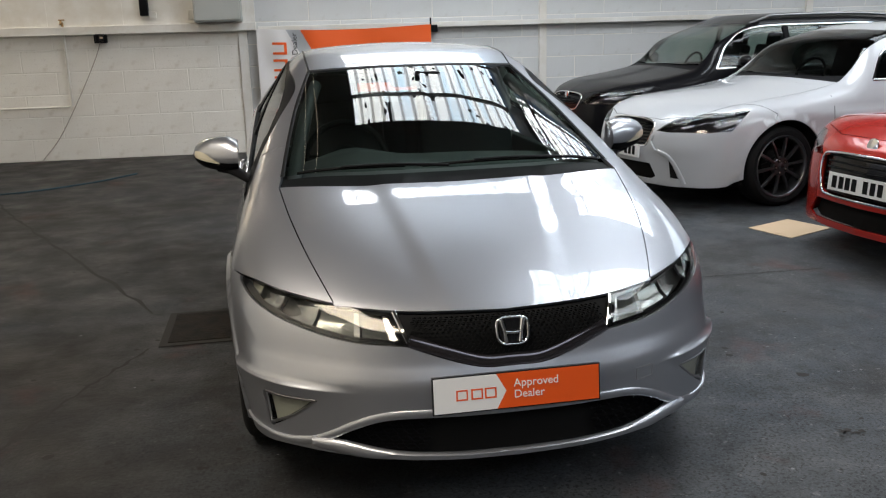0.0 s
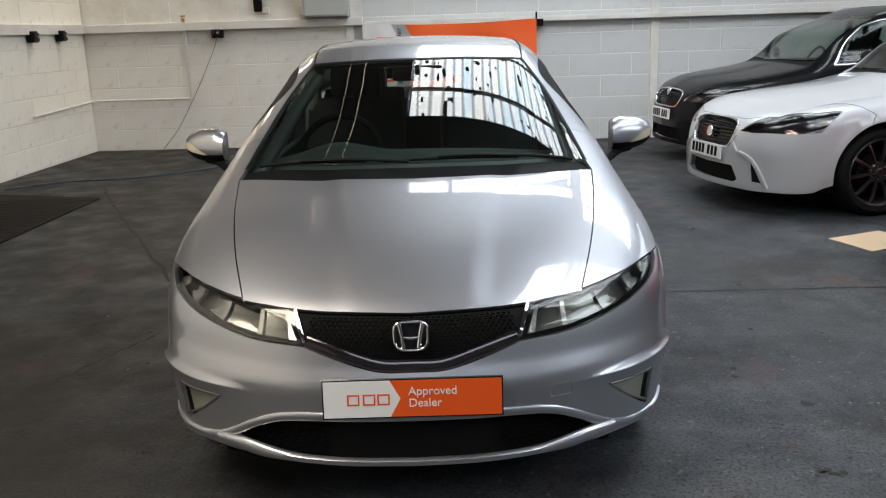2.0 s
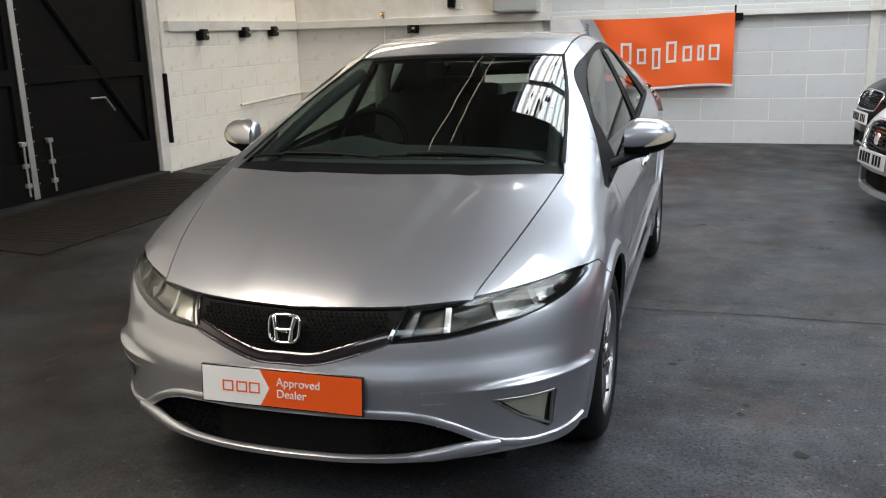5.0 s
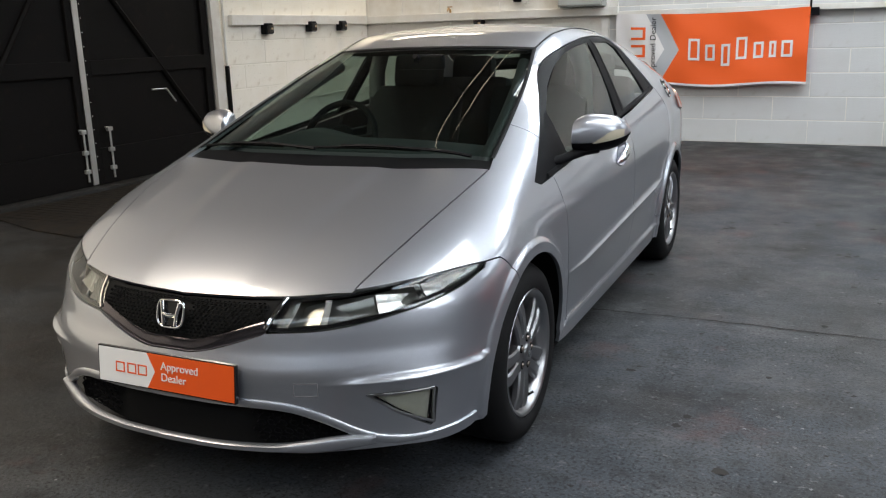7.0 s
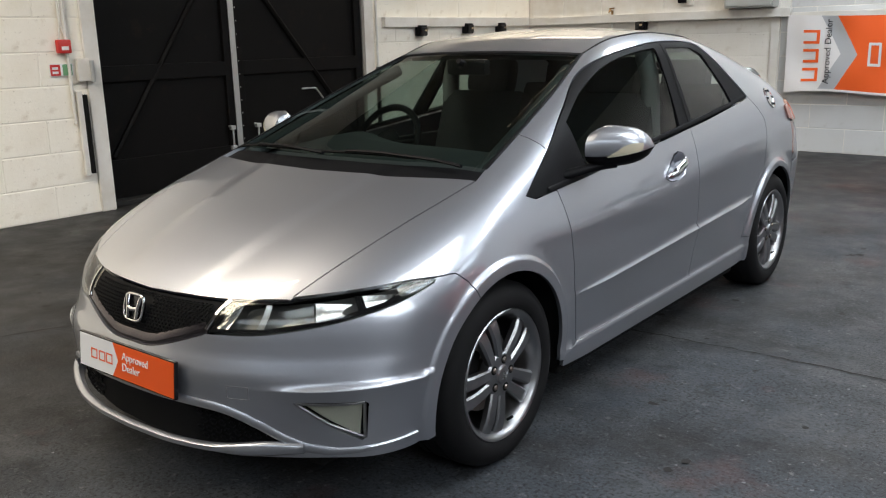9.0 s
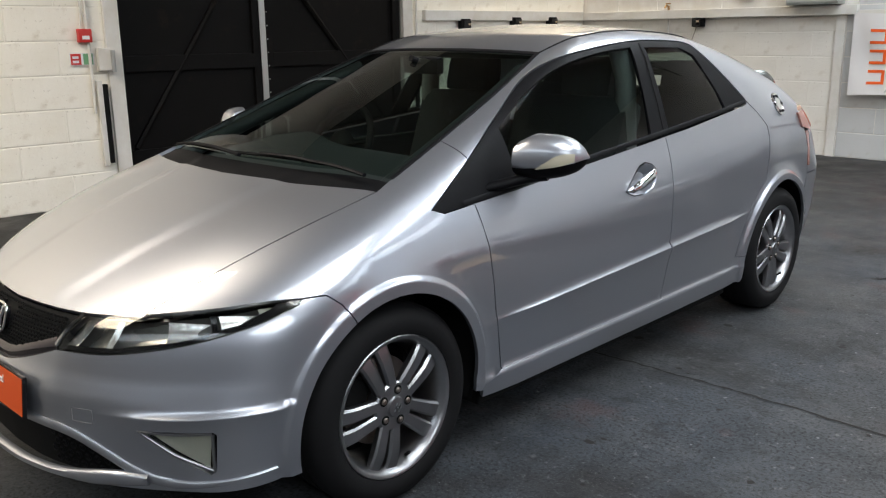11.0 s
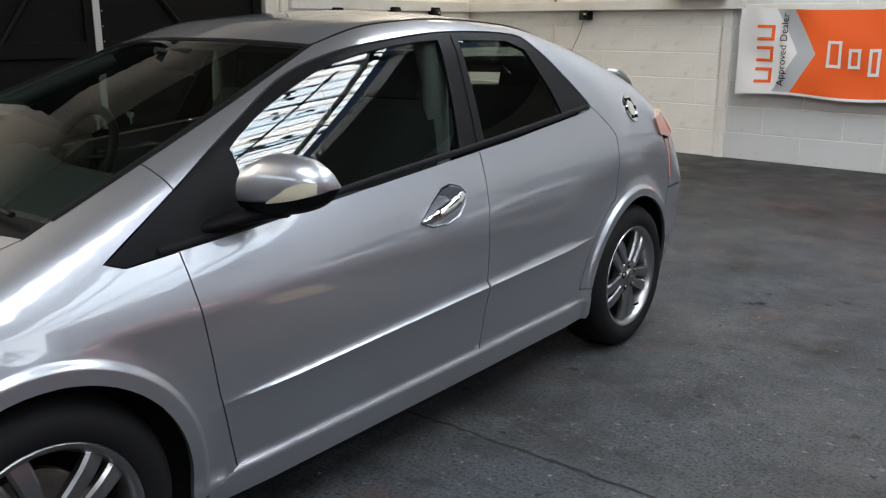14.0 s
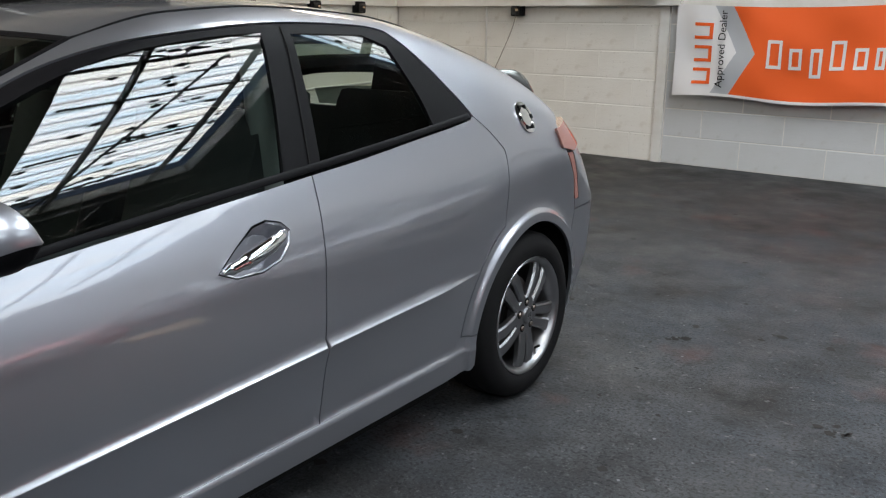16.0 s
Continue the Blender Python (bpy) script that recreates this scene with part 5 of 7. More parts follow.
def interior(car):
    tub = box(-0.72, 0.72, 0.30, 2.95, 0.24, 0.30, 0.01)
    part("cabin_floor", tub, CLOTH, car)
    for sx in (1, -1):
        bm = box(sx * 0.70 - 0.02, sx * 0.70 + 0.02, 0.45, 2.40, 0.30, 0.90, 0.01)
        part("door_trim", bm, TRIM, car)
        bm = tube([(sx * 0.60, 1.60, 0.9), (sx * 0.585, 1.60, 1.2), (sx * 0.54, 1.60, 1.34)], 0.045, 8)
        part("pillar_trim", bm, GREY_TRIM, car, smooth=60)
        pts = [(sx * (p[0] - 0.04), p[1], p[2] - 0.04) for p in c_ws_side[::4]]
        part("pillar_trim", tube(pts, 0.03, 8), TRIM, car, smooth=60)
    part("headlining", box(-0.46, 0.46, 1.12, 2.40, 1.30, 1.325, 0.01), TRIM, car)
    part("bulkhead", box(-0.72, 0.72, 0.15, 0.20, 0.25, 0.86), MATT_BLACK, car)
    # dashboard: a swept hood
    bm = bmesh.new()
    prof = [(0.13, 0.93), (0.25, 0.97), (0.45, 0.99), (0.60, 0.965), (0.68, 0.91), (0.66, 0.80), (0.56, 0.62)]
    rows = []
    for i in range(21):
        x = -0.66 + 1.32 * i / 20
        hump = 0.055 * math.exp(-((x + 0.36) / 0.17) ** 2)
        rows.append([bm.verts.new((x, y + 0.08 * (x / 0.66) ** 2, z - 0.045 * (x / 0.66) ** 2 + hump * step(0.3, 0.6, y) * (z > 0.85))) for y, z in prof])
    for r0, r1 in zip(rows, rows[1:]):
        for k in range(len(prof) - 1):
            bm.faces.new((r0[k], r1[k], r1[k + 1], r0[k + 1]))
    part("dashboard", bm, TRIM, car, "dark grey dashboard", smooth=50)
    m = pose(-0.36, 0.80, 0.93, 62)
    ring = [m @ Vector((0.185 * math.cos(a), 0.185 * math.sin(a), 0)) for a in np.linspace(0, 2 * math.pi, 33)]
    sw = part("steering_wheel", tube(ring, 0.016, 10, cap=False), BLACK_PLASTIC, car, "black three-spoke steering wheel", smooth=60)
    part("wheel_boss", turned([(-0.05, 0.05), (0.0, 0.075), (0.02, 0.06), (0.025, 0.0005)], "z", 24, m=m), BLACK_PLASTIC, sw, smooth=50)
    for a in (0.15, math.pi - 0.15, -math.pi / 2):
        part("wheel_spoke", tube([m @ Vector((0.05 * math.cos(a), 0.05 * math.sin(a), 0.005)), m @ Vector((0.18 * math.cos(a), 0.18 * math.sin(a), 0))], 0.018, 8, flat=0.5), BLACK_PLASTIC, sw, smooth=60)
    for x, y in ((-0.36, 1.15), (0.36, 1.15)):
        seat(car, x, y)
    for x in (-0.38, 0.38):
        seat(car, x, 1.98, True)
    part("rear_bench_back", box(-0.66, 0.66, -0.07, 0.07, 0, 0.60, 0.05, m=pose(0, 2.27, 0.48, -18)), CLOTH, car, "dark cloth rear bench", smooth=50)
    m = pose(0, 0.97, 1.275, 0, 0, -8)
    vm = part("rear_view_mirror", box(-0.12, 0.12, -0.02, 0.02, -0.035, 0.035, 0.015, m=m), BLACK_PLASTIC, car, smooth=50)
    part("mirror_stem", tube([(0, 0.95, 1.29), (0, 0.90, 1.305)], 0.012, 8), BLACK_PLASTIC, vm)
    part("parcel_shelf", box(-0.55, 0.55, 2.45, 2.88, 0.86, 0.88, 0.005), CLOTH, car)


silver = silver_car()
car_details(silver)
interior(silver)

# ---------- the parked cars ----------
def plain_field(d):
    """The skin of an everyday car from its main measures; front axle at y = 0, nose towards -y."""
    half, nose, tail, h = d["half"], -d["nose"], d["base"] + d["tail"], d["height"]
    sx = pchip([0.15, 0.25, 0.40, 0.62, 0.78, 0.90, d["belt"], d["belt"] + 0.12, h - 0.12, h + 0.02],
               [half - 0.07, half - 0.035, half - 0.012, half, half - 0.008, half - 0.045, half - 0.085 if d["belt"] > 0.92 else half - 0.06, half - 0.15, half - 0.30, half - 0.42])
    y0, y1, y2 = d["screen"], d["screen_top"], d["roof_end"]
    tz = pchip([nose - 0.2, nose + 0.10, nose + 0.30, y0 - 0.25, y0, y0 + 0.12, (y0 + y1) / 2, y1, y1 + 0.25, (y1 + y2) / 2 + 0.2, y2, tail],
               [d["lip"] - 0.25, d["lip"], d["lip"] + 0.09, d["cowl"] - 0.05, d["cowl"], d["cowl"] + 0.07, (d["cowl"] + h) / 2 + 0.07, h - 0.055, h - 0.015, h, h - 0.07, d["tail_z"]])
    fy = pchip([0, 0.3, 0.55, 0.7, half - 0.08, half, half + 0.08], [nose, nose + 0.03, nose + 0.10, nose + 0.20, nose + 0.36, nose + 0.55, nose + 0.9])
    lean = pchip([0.1, 0.2, 0.45, d["lip"] - 0.12, d["lip"], d["lip"] + 0.10, 1.2], [0.05, 0.0, 0.0, 0.03, 0.11, 0.28, 1.2])

    def field(P):
        x, y, z = np.abs(P[:, 0]), P[:, 1], P[:, 2]
        wide = sx(z) - 0.05 * step(d["base"], tail, y) - 0.03 * step(0.2, nose, y)
        for hub in (0.0, d["base"]):
            r = np.hypot(y - hub, z - d["r"])
            wide = wide + 0.02 * step(d["r"] + 0.10, d["r"] + 0.06, r)
        line = 0.72 + 0.03 * y
        wide = wide + 0.010 * np.where(z < line, np.exp(-(line - z) / 0.12), step(0.03, 0, z - line))
        flare = d["flare"] * step(0.50, 0.60, x) * step(0.50, 0.40, z - 0.25 * (x - 0.6))
        f = smooth_max((x - wide) * 0.95, (z - (tz(y) - 0.10 * x * x)) * 0.9, 0.12)
        f = smooth_max(f, (fy(x) - flare + lean(z) - y) * 0.8, 0.08)
        return smooth_max(f, (y - (tail - 0.12 * x * x - np.maximum(z - 0.75, 0) * d["rake"])) * 0.8, 0.12)
    return field


def flip(pts):
    return [np.array((-p[0], p[1], p[2])) for p in pts]


def close(half_curve):
    return list(half_curve) + flip(half_curve[::-1])[1:-1]


def parked_car(name, label, d, paint, matrix, wheel_mat_dark=True):
    car = thing(name, label, "car", matrix)
    sk = Skin(plain_field(d))
    lat, front, rear, top = Chart("lat", 0.15, 0.55), Chart("front", 0.45), Chart("rear", d["base"] - 0.4), Chart("top")
    T, S, F, R = sk.on_top, sk.on_side, sk.on_front, sk.on_rear
    half, nose, base, r = d["half"], -d["nose"], d["base"], d["r"]
    tail, h, belt, lip = base + d["tail"], d["height"], d["belt"], d["lip"]
    ra = r + 0.045

    def arch(hub, a0, a1, n=14):
        return [S(hub - ra * math.cos(radians(a)), r + ra * math.sin(radians(a))) for a in np.linspace(a0, a1, n)]
    wb = half - d["pillar"]
    y0, y1, y2 = d["screen"], d["screen_top"], d["roof_end"]
    bon_front = [T(0, nose + 0.11), T(0.35, nose + 0.14), T(0.62, nose + 0.27)]
    bon_side = smooth_curve([T(0.62, nose + 0.27), T(0.70, nose + 0.55), T(wb + 0.03, y0 - 0.3), T(wb + 0.02, y0 - 0.02)], 6)
    bon_rear = [T(0, y0 - 0.10), T(0.4, y0 - 0.07), T(wb + 0.02, y0 - 0.02)]
    panel("bonnet", sk, top, both(bon_front) + bon_side[1:] + both(bon_rear)[::-1][1:] + flip(bon_side[::-1])[1:-1], paint, car, gap=0.05)
    hl_a, hl_b = d["lamp"]      # inner low corner and outer tip (x, z)
    lamp_o = [F(hl_a[0], hl_a[1]), F(hl_a[0] + 0.14, hl_a[1] - 0.005), F(hl_b[0] - 0.10, hl_a[1] + 0.0), S(nose + d["lamp_back"] * 0.72, hl_a[1] + 0.015)] + [S(nose + d["lamp_back"], hl_b[1])] + [F(hl_b[0] - 0.08, hl_b[1] - 0.015), F(hl_a[0] + 0.10, hl_a[1] + d["lamp_h"])]
    gx, gz0, gz1 = d["grille"]
    grille = close([F(0, gz1), F(gx * 0.7, gz1 - 0.01), F(gx, gz1 - 0.05), F(gx * 0.92, gz0 + 0.03), F(gx * 0.7, gz0), F(0, gz0)])
    intake = close([F(0, 0.36), F(gx * 1.05, 0.36), F(gx * 1.25, 0.26), F(gx * 1.1, 0.235), F(0, 0.235)])
    half_b = [F(0, 0.19), F(0.4, 0.19), F(half - 0.25, 0.19), S(-ra - 0.12, 0.20)] + arch(0.0, -12, 68) + [S(-ra * 0.2, lip + 0.02 if lip < 0.75 else lip - 0.02)] + bon_side[:8][::-1] + bon_front[::-1][1:]
    panel("front_bumper", sk, front, close(half_b), paint, car, holes=(grille, intake, lamp_o, flip(lamp_o)), gap=0.05)
    panel("headlight", sk, front, lamp_o, LENS, car, gap=0.04, mirror=True, label="clear headlight lens")
    panel("headlight_housing", sk, front, lamp_o, DARK_CHROME, car, gap=0.05, offset=-0.06, inset=-0.01, depth=0, mirror=True)
    for sx in (1, -1):
        for k in (0.3, 0.62):
            p = sk.snap([[(hl_a[0] + (hl_b[0] - hl_a[0]) * k), nose + 0.2 + 0.15 * k, hl_a[1] + 0.05 + (hl_b[1] - hl_a[1]) * k * 0.7]])[0]
            bm = turned([(-0.05, 0.004), (-0.04, 0.03), (-0.01, 0.045), (0, 0.047)], "z", 20)
            bm.transform(Matrix.Translation((sx * (p[0] - 0.02), p[1] + 0.07, p[2] - 0.035)) @ Matrix.Scale(0.8, 4) @ Vector((sx * 0.3, -0.9, 0.2)).to_track_quat("Z", "Y").to_matrix().to_4x4())
            part("lamp_reflector", bm, REFLECTOR, car, smooth=60)
    if d["vent"]:
        panel("corner_vent", sk, front, [F(0.535, 0.41), F(0.56, 0.39), F(0.625, 0.255), F(0.555, 0.26)], MATT_BLACK, car, gap=0.03, offset=0.002, depth=0, mirror=True)
        for sx in (1, -1):
            blade = smooth_curve([F(0.43, 0.47), F(0.53, 0.435), F(0.605, 0.34), F(0.66, 0.215)], 6)
            part("corner_blade", ribbon(sk, [(sx * p[0], p[1], p[2]) for p in blade], 0.034, 0.005, 0.010), paint, car, smooth=30)
            seam = smooth_curve([F(0.35, 0.60), F(0.34, 0.54), F(0.40, 0.47)], 6)
            part("bumper_crease", ribbon(sk, [(sx * p[0], p[1], p[2]) for p in seam], 0.03, 0.006, 0.008), paint, car, smooth=30)
    panel("grille", sk, front, grille, GLOSS_BLACK, car, gap=0.06, offset=-0.03, inset=-0.01, depth=0)
    panel("intake", sk, front, intake, MATT_BLACK, car, gap=0.06, offset=-0.05, inset=-0.01, depth=0)
    part("grille_frame", ribbon(sk, smooth_curve(grille + grille[:1], 4), 0.016, 0.003, 0.005), CHROME, car, smooth=50)
    n = 7
    for i in range(n):
        z = gz0 + 0.02 + (gz1 - gz0 - 0.05) * i / (n - 1)
        pts = [F(gx * 0.86 * k / 4, z) + np.array([0, 0.015, 0]) for k in range(-4, 5)]
        part("grille_slat", tube(pts, 0.006, 6), BLACK_PLASTIC, car)
    # windows
    ws_low = [T(0, y0), T(0.4, y0 + 0.03), T(wb, y0 + 0.09)]
    ws_side = smooth_curve([T(wb, y0 + 0.09), T(wb - 0.05, (y0 + y1) / 2), T(wb - 0.13, y1)], 6)
    ws_top = [T(0, y1 - 0.06), T(0.3, y1 - 0.045), T(wb - 0.13, y1)]
    panel("windscreen", sk, top, both(ws_low) + ws_side[1:] + both(ws_top)[::-1][1:] + flip(ws_side[::-1])[1:-1], DARK_GLASS if d["dark"] else GLASS, car, gap=0.06, depth=0)
    panel("scuttle", sk, top, both(bon_rear) + both(ws_low)[::-1], BLACK_PLASTIC, car, gap=0.06, offset=-0.01)
    roof_side = smooth_curve([T(wb - 0.13, y1), T(wb - 0.12, (y1 + y2) / 2), T(wb - 0.17, y2)], 5)
    roof_rear = [T(0, y2 + 0.05), T(0.3, y2 + 0.04), T(wb - 0.17, y2)]
    panel("roof", sk, top, both(ws_top) + roof_side[1:] + both(roof_rear)[::-1][1:] + flip(roof_side[::-1])[1:-1], paint if name != "red_hatchback" else BLACK_PAINT, car, gap=0.08)
    wt = h - 0.14
    win = smooth_curve([S(y0 + 0.24, belt), S((y0 + y1) / 2 + 0.08, (belt + wt) / 2 + 0.06), S(y1 + 0.02, wt - 0.02), S((y1 + y2) / 2, wt), S(y2 - 0.35, wt - 0.02), S(y2 - 0.02, (belt + wt) / 2 + 0.02), S(y2 + 0.02, belt + 0.04)], 5) + smooth_curve([S(y2 - 0.2, belt + 0.015), S((y0 + y2) / 2, belt), S(y0 + 0.24, belt)], 5)[:-1]
    side = bon_side[7:] + ws_side + roof_side[1:] + [T(half - 0.36, y2 + 0.15)] + [S(tail - 0.52, belt - 0.02), S(tail - 0.35, 0.68)] + arch(base, 150, -10, 24) + [S(base - ra - 0.08, 0.20), S(ra + 0.1, 0.20)] + arch(0.0, 190, 68, 20) + [S(-ra * 0.2, lip + 0.02 if lip < 0.75 else lip - 0.02)]
    panel("body_side", sk, lat, side, paint, car, holes=(win,), gap=0.05, mirror=True)
    panel("side_window", sk, lat, win, DARK_GLASS if d["dark"] else GLASS, car, gap=0.06, inset=-0.003, depth=0, offset=-0.008, mirror=True)
    for sx in (1, -1):
        w = [(sx * p[0], p[1], p[2]) for p in win]
        part("window_trim", ribbon(sk, w + w[:1], 0.022, 0.002, 0.004), CHROME if d["chrome"] else BLACK_PLASTIC, car, smooth=50)
        for yb in d["gaps"]:
            g = [S(yb - 0.03 * math.sin(t * 3), 0.27 + t * (belt - 0.29)) for t in np.linspace(0, 1, 9)]
            part("door_joint", ribbon(sk, [(sx * p[0], p[1], p[2]) for p in g], 0.005, 0.0005, 0.001), MATT_BLACK, car)
            g = [S(yb, belt + 0.01), S(yb, wt - 0.02)]
            if y1 < yb < y2:
                part("door_pillar", ribbon(sk, smooth_curve([(sx * p[0], p[1], p[2]) for p in g], 6), 0.07, 0.0, 0.004), BLACK_PLASTIC, car)
        m = bmesh.new()
        bmesh.ops.create_uvsphere(m, u_segments=16, v_segments=10, radius=1)
        for v in m.verts:
            v.co = Vector((sx * (half + 0.075), y0 + d["mirror_y"], belt + 0.08)) + Vector((v.co.x * 0.105, v.co.y * 0.07 * (1 if v.co.y < 0 else 0.3), v.co.z * 0.068))
        mm = part("door_mirror", m, d["mirror"], car, "rounded door mirror", smooth=60)
        part("mirror_arm", tube([(sx * (half - 0.06), y0 + d["mirror_y"] - 0.02, belt + 0.01), (sx * (half + 0.05), y0 + d["mirror_y"], belt + 0.05)], 0.025, 8), BLACK_PLASTIC, mm, smooth=60)
        if d["rails"]:
            pts = [Vector(p) + Vector((0, 0, 0.035 if 0 < i < 8 else -0.005)) for i, p in enumerate([T(wb - 0.16, y1 + 0.05 + (y2 - y1) * k / 8) for k in range(9)])]
            part("roof_rail", tube([(sx * p.x, p.y, p.z) for p in pts], 0.016, 8), ALLOY, car, "bright metal roof rail", smooth=60)
    # tail, floor, cabin
    back = close([R(0, 0.22), R(half - 0.2, 0.22), S(tail - 0.30, 0.25)] + arch(base, 190, 150, 6) + [S(tail - 0.35, 0.68), S(tail - 0.52, belt - 0.02), T(half - 0.36, y2 + 0.15)] + roof_rear[::-1])
    panel("tail", sk, rear, back, paint, car, gap=0.10)
    part("underbody", box(-half + 0.12, half - 0.12, nose + 0.60, tail - 0.3, 0.17, 0.30, 0.02), MATT_BLACK, car)
    part("cabin_tub", box(-half + 0.16, half - 0.16, y0 + 0.1, y2 + 0.1, 0.3, belt - 0.1, 0.03), CLOTH, car)
    for x in (-0.36, 0.36):
        s = part("seat_back", box(-0.24, 0.24, -0.07, 0.07, 0, 0.60, 0.05, m=pose(x, y1 + 0.35, belt - 0.35, -16)), CLOTH, car, smooth=50)
        part("head_restraint", box(-0.13, 0.13, -0.05, 0.05, 0, 0.17, 0.04, m=pose(x, y1 + 0.54, belt + 0.20, -12)), CLOTH, s, smooth=50)
    part("dashboard", box(-half + 0.2, half - 0.2, y0 + 0.1, y0 + 0.5, belt - 0.15, belt - 0.02, 0.04), TRIM, car, smooth=50)
    ring = [pose(-0.36, y0 + 0.66, belt - 0.02, 65) @ Vector((0.18 * math.cos(a), 0.18 * math.sin(a), 0)) for a in np.linspace(0, 2 * math.pi, 25)]
    part("steering_wheel", tube(ring, 0.015, 8, cap=False), BLACK_PLASTIC, car, smooth=60)
    for hub in (0.0, base):
        for sx in (1, -1):
            bm = bmesh.new()
            rows = []
            for i in range(17):
                a = radians(-12 + 204 * i / 16)
                rows.append([bm.verts.new((sx * x, hub - q * math.cos(a), r + q * math.sin(a))) for x, q in ((half - 0.05, ra + 0.004), (half - 0.3, ra + 0.01), (half - 0.33, 0.04))])
            for r0, r1 in zip(rows, rows[1:]):
                for k in range(2):
                    bm.faces.new((r0[k], r0[k + 1], r1[k + 1], r1[k]))
            part("arch_liner", bm, MATT_BLACK, car)
            wheel(car, sx * (half - 0.015), hub, 17 if sx > 0 else 40, dark=True, r=r, rim_r=d["rim"])
    # number plate: bars for the characters
    pz = d["plate_z"]
    pm = Matrix.Translation(Vector(F(0, pz)) + Vector((0, -0.012, 0))) @ pose(0, 0, 0, 86)
    plate = part("number_plate", slab([(-0.26, -0.056), (0.26, -0.056), (0.26, 0.056), (-0.26, 0.056)], 0.010, m=pm @ pose(0, 0, -0.008)), WHITE_PRINT, car, "white number plate with dark bars")
    for i, x in enumerate((-0.205, -0.145, -0.09, -0.035, 0.06, 0.12, 0.18)):
        part("plate_bar", box(x - 0.020, x + 0.020, -0.038, 0.038, 0.002, 0.004, m=pm), MATT_BLACK, plate)
    bm = turned([(0, 0.045), (0.006, 0.043), (0.008, 0.03), (0.008, 0.0005)], "z", 20)
    bm.transform(Matrix.Translation(F(0, d["badge_z"])) @ pose(0, 0, 0, 80))
    part("badge", bm, CHROME, car, "plain chrome maker's disc", smooth=40)
    return car


parked_car("white_saloon", "white saloon car with dark multi-spoke wheels, parked beside others", dict(
    half=0.91, nose=0.95, base=2.85, tail=1.0, height=1.465, belt=0.985, lip=0.745, cowl=1.025, screen=0.72, screen_top=1.48, roof_end=2.75, tail_z=1.05, rake=0.35, r=0.335, rim=0.255,
    pillar=0.24, flare=0.0, mirror_y=0.66, vent=True, lamp=((0.38, 0.635), (0.86, 0.80)), lamp_back=0.64, lamp_h=0.085, grille=(0.33, 0.50, 0.72), plate_z=0.455, badge_z=0.60, chrome=True, dark=True, rails=False, gaps=(0.52, 1.62), mirror=WHITE_PAINT),
    WHITE_PAINT, pose(3.21, 4.11, 0, 0, 0, -80))
parked_car("black_estate", "black estate car with bright roof rails and window trim", dict(
    half=0.91, nose=0.92, base=2.76, tail=1.1, height=1.585, belt=0.99, lip=0.78, cowl=1.04, screen=0.36, screen_top=1.14, roof_end=3.3, tail_z=1.15, rake=0.25, r=0.33, rim=0.235,
    pillar=0.215, flare=0.0, mirror_y=0.5, vent=False, lamp=((0.40, 0.655), (0.85, 0.80)), lamp_back=0.62, lamp_h=0.10, grille=(0.36, 0.58, 0.76), plate_z=0.50, badge_z=0.735, chrome=True, dark=False, rails=True, gaps=(0.50, 1.60, 2.55), mirror=BLACK_PAINT),
    BLACK_PAINT, pose(3.46, 6.65, 0, 0, 0, -84))
parked_car("red_hatchback", "small red hatchback with black grille, parked near the wall of cars", dict(
    half=0.86, nose=0.80, base=2.495, tail=0.62, height=1.41, belt=0.93, lip=0.80, cowl=0.98, screen=0.40, screen_top=0.92, roof_end=2.75, tail_z=1.15, rake=0.2, r=0.31, rim=0.225,
    pillar=0.24, flare=0.0, mirror_y=0.42, vent=False, lamp=((0.44, 0.64), (0.80, 0.78)), lamp_back=0.50, lamp_h=0.14, grille=(0.42, 0.40, 0.68), plate_z=0.50, badge_z=0.745, chrome=False, dark=True, rails=False, gaps=(0.48, 1.75), mirror=BLACK_PAINT),
    RED_PAINT, pose(3.60, 1.56, 0, 0, 0, -84))

# ---------- fittings of the hall ----------
def rp(x, y, z=0.0):
    """A point of the hall in world coordinates."""
    return ROOM @ Vector((x, y, z))


def hall_thing(name, label, category, group="", kind=""):
    return thing(name, label, category, ROOM.copy(), group, kind)


# rooflight sheets, leaf litter on them, roof steel
for i, (x0, x1, y0, y1) in enumerate(ROOFLIGHTS):
    bm = bmesh.new()
    n = max(2, int((x1 - x0) / 0.019)) if i < len(BAYS) else 2
    lo = [bm.verts.new((x0 + (x1 - x0) * k / n, y0, EAVES + 0.15 + 0.018 * math.sin(k * 0.8))) for k in range(n + 1)]
    hi = [bm.verts.new((v.co.x, y1, v.co.z)) for v in lo]
    for k in range(n):
        bm.faces.new((lo[k], lo[k + 1], hi[k + 1], hi[k]))
    ob = room_part("rooflight", bm, SHEET if i < len(BAYS) else FILL_SHEET, "weathered corrugated clear plastic rooflight" if i < len(BAYS) else "unseen rooflight added as warm fill for the door wall", "rooflight", smooth=60)
    ob.visible_shadow = False
litter = bmesh.new()
rng = random.Random(5)
